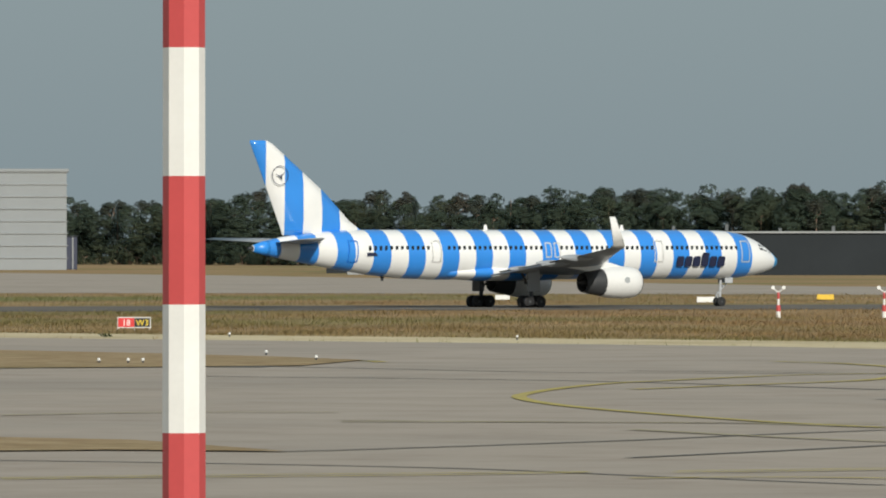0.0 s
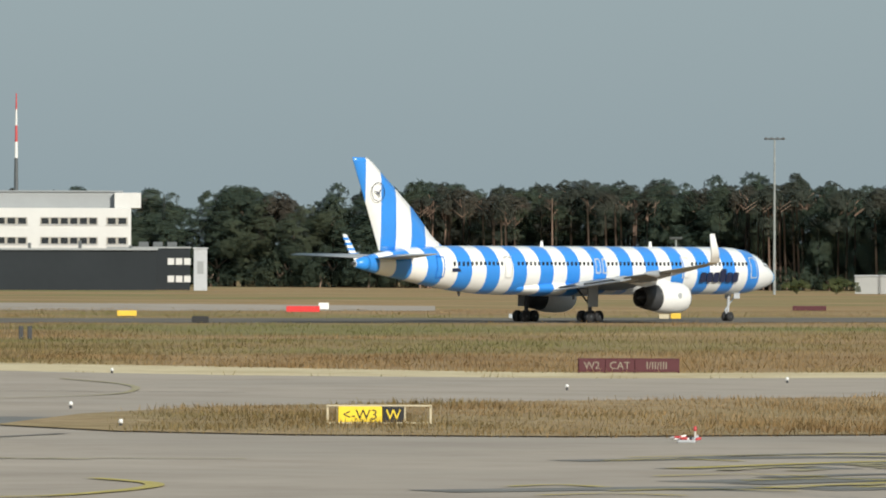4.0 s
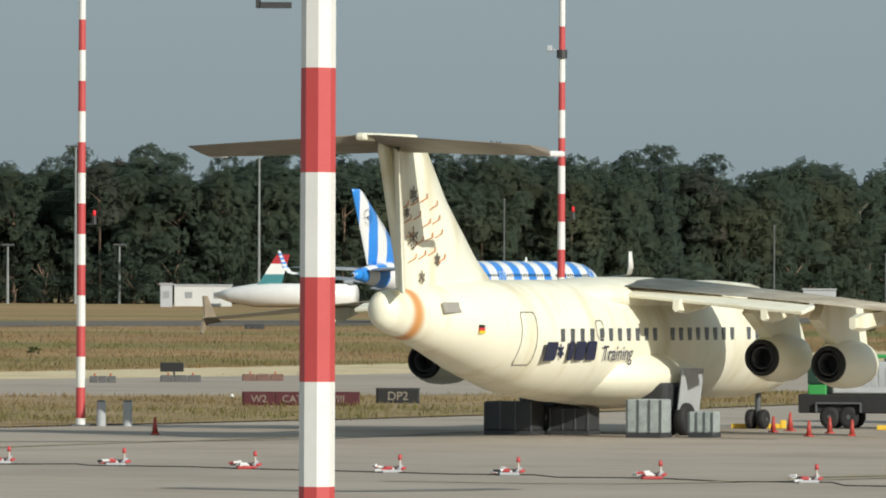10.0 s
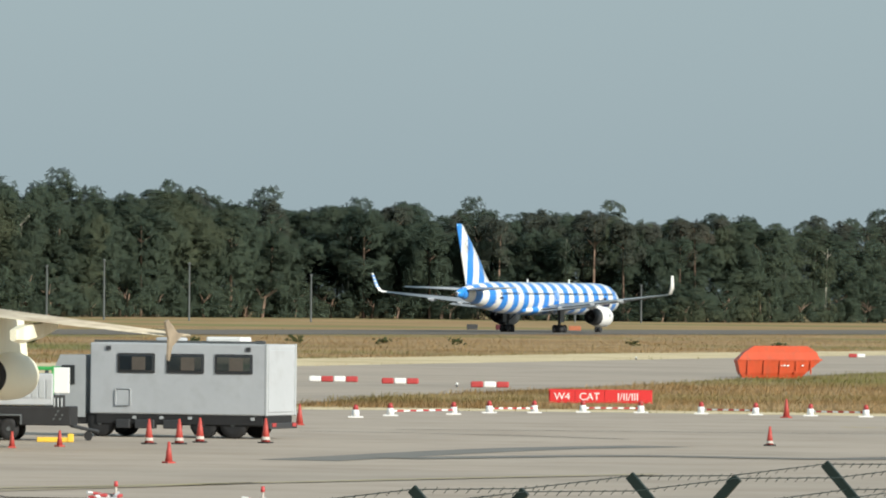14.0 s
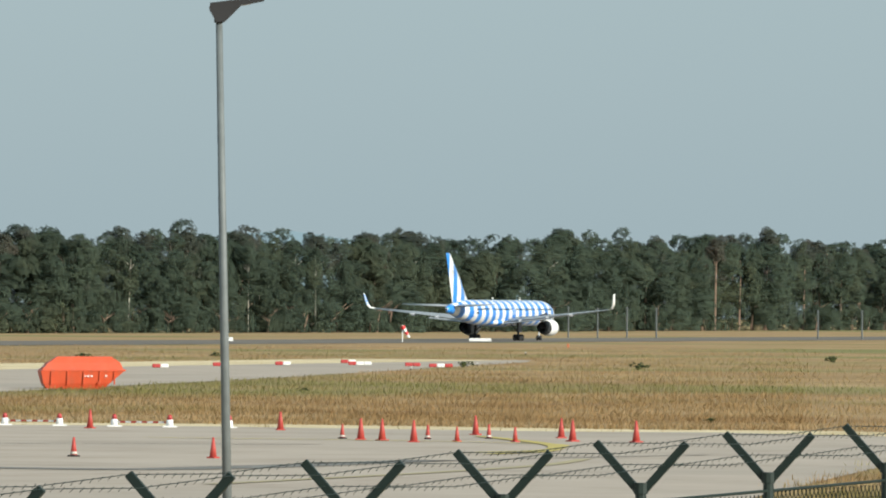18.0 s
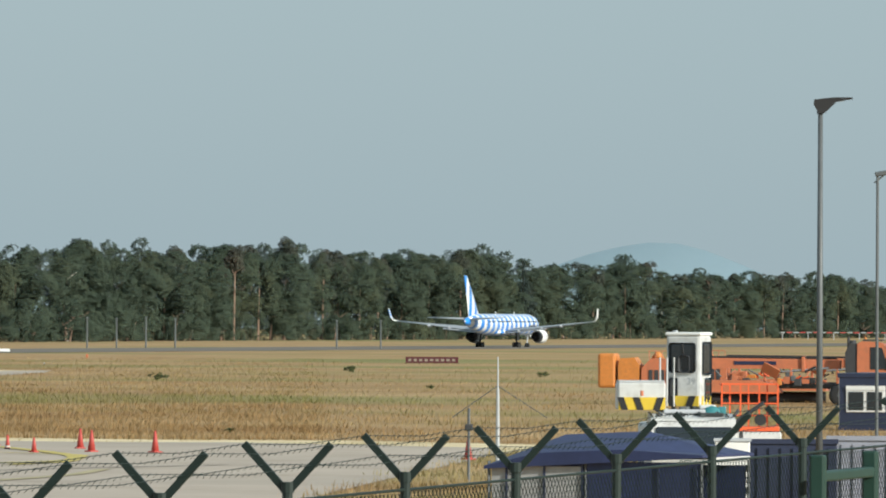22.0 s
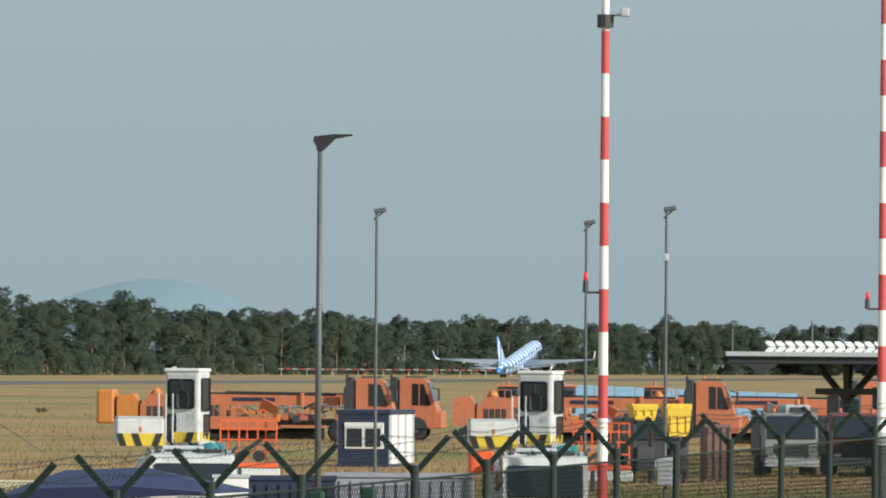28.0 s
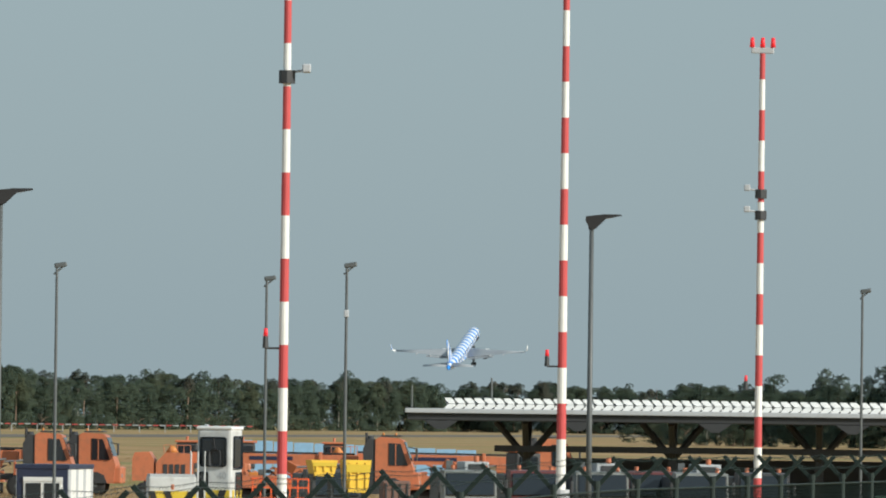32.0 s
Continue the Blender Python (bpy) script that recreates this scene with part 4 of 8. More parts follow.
def wood(name, b0, b1, rows, step, label, edge=EDGE):
    acc = {"crown": {}, "trunk": {}}
    cnt = 0
    b = b0
    while b > b1:
        d0 = float(np.interp(-b, [-e[0] for e in edge], [e[1] for e in edge]))
        h0 = float(np.interp(-b, [-e[0] for e in edge], [e[2] for e in edge]))
        mix = next((m for x, y, m in MIXES if x >= b > y), MIXES[-1][2])
        for r in range(rows):
            kind = ("spruce", "pine", "birch", "oak")[rng.choice(4, p=np.array(mix) / sum(mix))]
            sc = h0 / 20.5 * rng.uniform(.94, 1.02) * (1 + .04 * math.sin(b * 5.1) + .03 * math.sin(b * 13.7)) * (.98 + .02 * r)
            tall = rng.uniform(1.0, 1.2) if kind == "spruce" and mix[0] > .48 else 1.0 if kind != "spruce" else .88
            dense = b < 32.2 or b > 42
            if r == 0 and (dense or rng.uniform() < .85):
                kind = "bush"
                sc *= rng.uniform(.45, 1.0) if dense else rng.uniform(.35, .7)
            elif r == 1 and dense and rng.uniform() < .55:
                kind = "bush"
                sc *= rng.uniform(1.1, 1.6)
            elif r in (2, 4):
                kind = "brush"
                sc *= rng.uniform(.80, .92) if r == 2 else rng.uniform(.92, 1.0)
            d = d0 + r * 7 + rng.uniform(-3, 3)
            bb = radians(b + rng.uniform(-.5, .5) * step / d * 57.3)
            cv, cf, tv, tf, nv, tn = TREES[kind][rng.integers(7)]
            ang = bb + rng.uniform(-.2, .2) if kind in ("brush", "bush") else rng.uniform(0, 6.28)
            ca, sa = math.cos(ang), math.sin(ang)
            rot = np.array([[ca, -sa, 0], [sa, ca, 0], [0, 0, 1]])
            o = np.array([-math.sin(bb) * d, math.cos(bb) * d, 0])
            wide = sc * rng.uniform(.98, 1.22) * (1.0 if kind in ("spruce", "brush") else 1.06)
            wide = max(wide, step / 6.0) if kind == "brush" else wide
            m = rot * np.array([[wide], [wide], [sc * tall]])
            if kind == "pine" and not dense:
                more = [(tv + np.array((rng.uniform(-3, 3), rng.uniform(-3, 3), 0)) * (1, 1, 0), tf) for _ in range(3)]
                tf = np.concatenate([tf] + [g + len(tv) * (i + 1) for i, (_, g) in enumerate(more)])
                tv, tn = np.concatenate([tv] + [g for g, _ in more]), np.concatenate([tn] * 4)
            for sort, v, f, slot, q in (("crown", cv, cf, {"spruce": 2, "pine": 1}.get(kind, 0), nv), ("trunk", tv, tf, 4 if kind == "birch" else 3, tn)):
                e = acc[sort].setdefault(slot, [[], [], 0, []])
                e[3].append(q @ rot.T)
                e[0].append(v @ m.T + o)
                e[1].append(f + e[2])
                e[2] += len(v)
            cnt += 1
        b -= step / d0 * 57.3
    vs, fs, mi, ns, off = [], [], [], [], 0
    for sort in acc.values():
        for slot, (v, f, n, q) in sort.items():
            ns.append(np.concatenate(q))
            v, f = np.concatenate(v), np.concatenate(f)
            vs.append(v)
            fs.append(f + off)
            mi.append(np.full(len(f), slot))
            off += n
    v, f, mi = np.concatenate(vs), np.concatenate(fs), np.concatenate(mi)
    me = bpy.data.meshes.new(name)
    me.vertices.add(len(v))
    me.vertices.foreach_set("co", v.ravel())
    me.loops.add(f.size)
    me.loops.foreach_set("vertex_index", f.ravel())
    me.polygons.add(len(f))
    me.polygons.foreach_set("loop_start", np.arange(0, f.size, 3))
    me.polygons.foreach_set("material_index", mi)
    me.polygons.foreach_set("use_smooth", np.ones(len(f), bool))
    me.update(calc_edges=True)
    me.normals_split_custom_set_from_vertices(np.concatenate(ns).tolist())
    for q in (LEAF, PINE, SPRUCE, BARK, BIRCH):
        me.materials.append(q)
    return tagged(new(name, me), label, "forest", kind="stuff")


wood("forest", 56, 42, 6, 8.0, "dark mixed wood behind the airport buildings")
wood("forest", 42, 36.6, 6, 5.0, "tall pine wood with bare reddish trunks along the airfield")
wood("forest", 36.6, 32.2, 6, 5.0, "dark wood of pointed spruces behind the airfield fence")
wood("forest", 32.2, 23.2, 6, 5.4, "dense dark green broadleaf wood along the airfield")
wood("forest", 23.2, 18.6, 6, 5.2, "mixed wood of pines and pale birch trunks along the airfield")
wood("forest", 18.6, 4.0, 6, 8.2, "far green wood at the end of the runway")


wood("forest", 8.1, 4.6, 4, 7.0, "nearer green wood behind the carport", NEAR_EDGE)


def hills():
    # the blue-grey is distance haze put into the hill's base colour
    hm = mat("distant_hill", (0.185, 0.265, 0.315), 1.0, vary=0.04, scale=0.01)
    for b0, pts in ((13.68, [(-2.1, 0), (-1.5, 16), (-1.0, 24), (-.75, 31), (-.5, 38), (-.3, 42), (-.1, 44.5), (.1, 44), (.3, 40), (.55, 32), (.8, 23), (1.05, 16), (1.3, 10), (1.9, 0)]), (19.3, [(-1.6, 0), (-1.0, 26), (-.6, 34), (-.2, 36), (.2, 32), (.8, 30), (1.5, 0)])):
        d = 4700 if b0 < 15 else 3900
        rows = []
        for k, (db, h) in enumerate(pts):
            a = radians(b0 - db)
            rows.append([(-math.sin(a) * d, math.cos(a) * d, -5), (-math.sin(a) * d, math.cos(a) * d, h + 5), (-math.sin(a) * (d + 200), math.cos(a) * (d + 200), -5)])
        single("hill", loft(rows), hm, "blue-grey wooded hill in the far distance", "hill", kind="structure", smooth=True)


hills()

# ---- striped masts and lamps ----
def mast(bearing, dist, z_first, band, first_red, r0, r1, height, label, sides=12, plain=0.0):
    """A tapered mast in red and white bands. z_first: the height of the lowest joint between bands; first_red: the band under it."""
    m = thing("striped_mast", label, "mast", polar(bearing, dist), "red and white masts")
    zs = [plain] + [z_first + k * band for k in range(40) if plain + .05 < z_first + k * band < height] + [height]
    for k, (z0, z1) in enumerate(zip(zs, zs[1:])):
        ra, rb = (r0 + (r1 - r0) * z / height for z in (z0, z1))
        red = first_red == (k % 2 == 0)
        part("band", rod((0, 0, z0), (0, 0, z1), ra, rb, sides), MASTRED if red else MASTWHITE, m, "red band" if red else "white band")
    if plain:
        part("foot", rod((0, 0, 0), (0, 0, plain), r0 * 1.15, r0 * 1.1, sides), STEEL, m, "bare steel foot")
        part("collar", rod((0, 0, plain - .35), (0, 0, plain), r0 * 1.7, n=sides), LIGHTGREY, m)
    else:
        part("base_plate", box(0, 0, .0, r0 * 4, r0 * 4, .08, .02), STEEL, m)
    return m


GLOW = bpy.data.materials.new("red_lamp_glass")
GLOW.use_nodes = True
GLOW.node_tree.nodes["Principled BSDF"].inputs["Base Color"].default_value = (0.7, 0.02, 0.03, 1)
GLOW.node_tree.nodes["Principled BSDF"].inputs["Emission Color"].default_value = (1, 0.03, 0.04, 1)
GLOW.node_tree.nodes["Principled BSDF"].inputs["Emission Strength"].default_value = 0.22


def obstruction_light(m, z, r, side=-1):
    arm = part("lamp_arm", rod((0, 0, z), (side * .42, 0, z), .025, n=6), DARK, m)
    part("lamp_socket", rod((side * .42, 0, z), (side * .42, 0, z + .28), .07, .06, 8), DARK, arm)
    part("lamp_glass", rod((side * .42, 0, z + .28), (side * .42, 0, z + .46), .055, .045, 10), GLOW, arm, "red obstruction lamp", smooth=True)


def camera_box(m, z, side=1):
    c = part("bracket", rod((0, 0, z), (side * .35, -.05, z + .05), .03, n=6), LIGHTGREY, m)
    part("cctv_housing", box(side * .45, -.1, z + .0, .2, .42, .2, .03), LIGHTGREY, c, "pale housing on a bracket")
    part("clamp", rod((0, 0, z - .25), (0, 0, z + .05), .2, n=10), DARK, c)


mast(52.37, 66, .525, 1.0075, False, .172, .157, 17, "stout mast with flat sides in red and white bands", 8)
mb = mast(29.77, 80.6, .96, 1.0035, True, .176, .153, 17, "stout mast with flat sides in red and white bands", 8)
part("bracket_frame", box(-.42, 0, 7.55, .32, .05, .06), DARK, mb)
part("bracket_frame", box(-.58, 0, 7.55, .05, .05, .5), DARK, mb)
mc = mast(35.40, 268, 1.0, .986, False, .155, .10, 17, "slim mast in red and white bands on the grass")
obstruction_light(mc, 6.5, .12, 1)
camera_box(mc, 13.1)
part("cabinet", box(.32, .1, 1.05, .36, .3, .8, .03), WHITE, mc, "white cabinet on the mast")
md = mast(31.38, 274, .29, .9985, False, .155, .10, 17, "slim mast in red and white bands on the grass")
obstruction_light(md, 6.6, .12, 1)
me_ = mast(28.11, 300, .95, .995, False, .155, .10, 17, "slim mast in red and white bands beside the parked jet")
obstruction_light(me_, 7.0, .12, 1)
camera_box(me_, 13.0, -1)
m1 = mast(10.67, 195, .68, 1.0, True, .125, .08, 17, "slim mast in red and white bands behind the fence")
obstruction_light(m1, 6.6, .12, -1)
camera_box(m1, 13.0)
m2 = mast(8.77, 232, 4.49, .987, False, .145, .09, 17, "slim mast in red and white bands with a steel foot", plain=3.1)
obstruction_light(m2, 6.5, .12, -1)
m3 = mast(7.43, 275, .20, 1.003, False, .14, .09, 17.1, "slim mast in red and white bands topped by lamps")
obstruction_light(m3, 6.1, .12, -1)
camera_box(m3, 11.9, -1)
camera_box(m3, 12.6, -1)
part("crossbar", box(0, 0, 17.1, .75, .12, .2, .03), LIGHTGREY, m3)
for dx in (-.34, 0, .34):
    part("top_lamp", rod((dx, 0, 17.3), (dx, 0, 17.62), .09, .06, 10), GLOW, m3, "red obstruction lamp", smooth=True)
for bearing, dist in ((35.30, 268), (35.10, 268), (31.24, 274), (31.06, 274)):
    b_ = thing("bollard", "grey steel bollard beside the mast", "bollard", polar(bearing, dist), "bollards")
    part("tube", rod((0, 0, 0), (0, 0, .82), .155, n=14), GREY, b_)
    part("cap", rod((0, 0, .82), (0, 0, .87), .16, .12, 14), STEEL, b_)


POLEDARK = mat("slate_pole_grey", (0.14, 0.158, 0.158), 0.6, vary=0.25, scale=1.2)
POLEGREY = mat("weathered_pole_grey", (0.25, 0.27, 0.265), 0.6, vary=0.3, scale=1.2)


def street_lamp(bearing, dist, height, r0, r1, turn, label, head=1.0, finish_mat=STEEL, lean=0.0):
    s = thing("street_lamp", label, "lamp", polar(bearing, dist) @ pose(0, 0, 0, 0, lean, 0), "street lamps")
    part("pole", rod((0, 0, 0), (0, 0, height), r0, r1, 14), finish_mat, s, smooth=True)
    q = pose(0, 0, height, 0, 0, turn) @ Matrix.Diagonal((head, head, head, 1))
    part("collar", rod((0, 0, height - .3), (0, 0, height + .02), r1 * 1.5, n=12), DARK, s)
    part("luminaire", prism([(-.16, -.08), (-.04, -.30), (.10, -.28), (.36, -.03), (.74, .04), (.72, .07), (.3, .07), (-.14, .02)], .28, m=q), BLACK, s, "flat dark lamp head")
    part("lamp_lens", box(0, 0, 0, .3, .2, .03, rot=None, bm=None), CHROME, s, at=q @ pose(.38, 0, -.03, 0, -8, 0))
    return s


street_lamp(36.34, 165, 10.25, .115, .085, 0, "tall grey steel street lamp with a flat dark head", 1.2, POLEGREY)
street_lamp(19.90, 137, 9.95, .085, .055, 0, "tall grey steel street lamp that leans a little", 1.0, POLEDARK, -1.3)
street_lamp(12.61, 191, 10.05, .085, .055, 0, "tall grey steel street lamp with a flat dark head")
street_lamp(8.58, 208, 10.05, .085, .055, 0, "tall grey steel street lamp with a flat dark head")


def flood_pole(bearing, dist, height, label, box_z=None, r=.065):
    s = thing("lamp_pole", label, "lamp", polar(bearing, dist), "slim lamp poles")
    part("pole", rod((0, 0, 0), (0, 0, height), r, r * .7, 10), STEEL, s)
    part("lamp_head", box(.12, 0, height - .02, .42, .2, .16, .04, rot=Euler((0, -.15, 0)).to_matrix().to_4x4()), STEEL, s, "small grey lamp head")
    part("bracket", rod((-.1, 0, height - .25), (.2, 0, height), .03, n=6), STEEL, s)
    if box_z:
        part("junction_box", box(0, -.1, box_z, .16, .14, .24, .03), LIGHTGREY, s)
    return s


flood_pole(12.22, 279, 9.9, "slim grey lamp pole by the parking")
flood_pole(10.79, 300, 9.9, "slim grey lamp pole by the parking")
flood_pole(10.245, 275, 9.95, "slim grey lamp pole with a small junction box", 8.3)
flood_pole(6.73, 325, 10.1, "slim grey lamp pole by the carport")
p4 = part("switch_box", box(0, -.15, .95, .5, .3, .95, .04), LIGHTGREY, [o for o in scene.objects if o.get("label", "").endswith("junction box")][0], "pale switch box on the pole")


def high_light(bearing, dist, height, wide, label):
    s = thing("floodlight_mast", label, "mast", polar(bearing, dist), "far floodlight masts")
    part("pole", rod((0, 0, 0), (0, 0, height), .26, .14, 10), POLEGREY, s)
    part("crossbar", box(0, 0, height, wide, .2, .25), STEEL, s)
    for k in (-.42, -.14, .14, .42):
        part("floodlight", box(k * wide, -.2, height + .12, .5, .35, .26, .05), STEEL, s)
    return s


for bearing, ztop in ((39.69, 25.4), (38.53, 23.6), (38.085, 25.2), (36.85, 23.6), (36.01, 25.6), (34.61, 26.2), (34.585, 24.0), (32.96, 27.2), (32.27, 25.7), (31.42, 25.7), (30.17, 25.2)):
    high_light(bearing, 1380, ztop, 3.4, "slim far floodlight mast before the wood")
for bearing, ztop in ((32.55, 9.2), (31.88, 9.4), (31.12, 9.5), (36.35, 8.0), (40.36, 9.0)):
    high_light(bearing, 1380, ztop, 1.9, "short far lamp mast before the wood")
for bearing, ztop in ((28.50, 17.2), (26.66, 13.0), (25.9, 8.5), (25.51, 9.6), (24.93, 9.2), (22.3, 7.0), (21.85, 6.5), (24.1, 7.5), (17.6, 5.2), (17.4, 5.0), (17.2, 5.2), (17.0, 5.0), (15.9, 4.8), (15.6, 4.8)):
    s = thing("antenna_pole", "thin pale pole far off before the wood", "pole", polar(bearing, 1380 if bearing > 23 else 1500), "far poles")
    part("pole", rod((0, 0, 0), (0, 0, ztop), .16, .11, 8), STEEL, s)
    part("pole_head", box(0, 0, ztop, .4, .3, .35, .06), STEEL, s)

# ---- the parked four-engined jet ----
def cream_mat(name, band=None):
    """Weathered cream paint; band: the y of a rusty stain that runs round the body."""
    m = bpy.data.materials.new(name)
    m.use_nodes = True
    n, ln = m.node_tree.nodes, m.node_tree.links
    b = n["Principled BSDF"]
    b.inputs["Roughness"].default_value = 0.45
    tc, mp, a1, a2 = n.new("ShaderNodeTexCoord"), n.new("ShaderNodeMapping"), n.new("ShaderNodeTexNoise"), n.new("ShaderNodeTexNoise")
    ln.new(tc.outputs["Object"], mp.inputs["Vector"])
    mp.inputs["Scale"].default_value = (.5, .8, .22)
    ln.new(mp.outputs["Vector"], a1.inputs["Vector"])
    a1.inputs["Scale"].default_value, a1.inputs["Detail"].default_value = 1.3, 6
    ln.new(tc.outputs["Object"], a2.inputs["Vector"])
    a2.inputs["Scale"].default_value, a2.inputs["Detail"].default_value = .5, 4
    r1, r2 = n.new("ShaderNodeValToRGB"), n.new("ShaderNodeMapRange")
    ln.new(a1.outputs["Fac"], r1.inputs["Fac"])
    r1.color_ramp.elements[0].position, r1.color_ramp.elements[0].color = .30, (.75, .68, .47, 1)
    r1.color_ramp.elements[1].position, r1.color_ramp.elements[1].color = .50, (.91, .875, .70, 1)
    ln.new(a2.outputs["Fac"], r2.inputs["Value"])
    r2.inputs["To Min"].default_value, r2.inputs["To Max"].default_value = .88, 1.08
    sc = n.new("ShaderNodeVectorMath")
    sc.operation = "SCALE"
    ln.new(r1.outputs["Color"], sc.inputs[0])
    ln.new(r2.outputs["Result"], sc.inputs["Scale"])
    out = sc.outputs["Vector"]
    if band is not None:
        sp, off, ab, fall, mx = (n.new("ShaderNode" + q) for q in ("SeparateXYZ", "Math", "Math", "MapRange", "MixRGB"))
        ln.new(tc.outputs["Object"], sp.inputs["Vector"])
        off.operation, off.inputs[1].default_value, ab.operation = "SUBTRACT", band, "ABSOLUTE"
        ln.new(sp.outputs["Y"], off.inputs[0])
        ln.new(off.outputs[0], ab.inputs[0])
        ln.new(ab.outputs[0], fall.inputs["Value"])
        fall.interpolation_type = "SMOOTHSTEP"
        for key, val in (("From Min", .05), ("From Max", .42), ("To Min", .95), ("To Max", 0)):
            fall.inputs[key].default_value = val
        ln.new(fall.outputs["Result"], mx.inputs["Fac"])
        ln.new(out, mx.inputs["Color1"])
        mx.inputs["Color2"].default_value = (.62, .27, .07, 1)
        out = mx.outputs["Color"]
    ln.new(out, b.inputs["Base Color"])
    return m


CREAM = cream_mat("weathered_cream_paint")
STAINED_CREAM = cream_mat("weathered_cream_paint_with_rust", -13.75)
# pane colour lightened to hold the sky's reflection
CABINPANE = mat("hazed_window", (0.10, 0.11, 0.115), 0.25, vary=0.1)
FADED = mat("faded_dark_paint", (0.16, 0.13, 0.10), 0.6, vary=0.2)
BROWNPLATE = mat("brown_plate", (0.30, 0.24, 0.17), 0.6, vary=0.3, scale=2)
STAINED = ramp_mat("stained_wing_paint", [(0.32, (0.30, 0.23, 0.15)), (0.5, (0.48, 0.41, 0.30)), (0.68, (0.68, 0.62, 0.49))], scale=.8, detail=6, rough=.6, spec=.4)
DULL = mat("dull_grey_panel", (0.34, 0.32, 0.28), 0.6, vary=0.15)
TAILBROWN = mat("grimy_tailplane_paint", (0.24, 0.21, 0.17), 0.6, vary=0.2, scale=1.5)
RUST = mat("rust_stain", (0.55, 0.22, 0.06), 0.7, vary=0.3, scale=2)
JET = [(13.6, 2.35, .05, .05), (13.3, 2.4, .5, .5), (12.5, 2.5, 1.05, 1.05), (11.3, 2.65, 1.5, 1.5), (9.8, 2.75, 1.74, 1.74), (8, 2.78, 1.78, 1.78), (2, 2.78, 1.78, 1.78), (-4, 2.78, 1.78, 1.78), (-7, 2.92, 1.66, 1.64), (-9.5, 3.18, 1.36, 1.36),
       (-11.5, 3.40, 1.0, 1.04), (-13.3, 3.56, .68, .76), (-14.4, 3.66, .52, .62), (-14.9, 3.70, .42, .52), (-15.15, 3.72, .22, .3)]


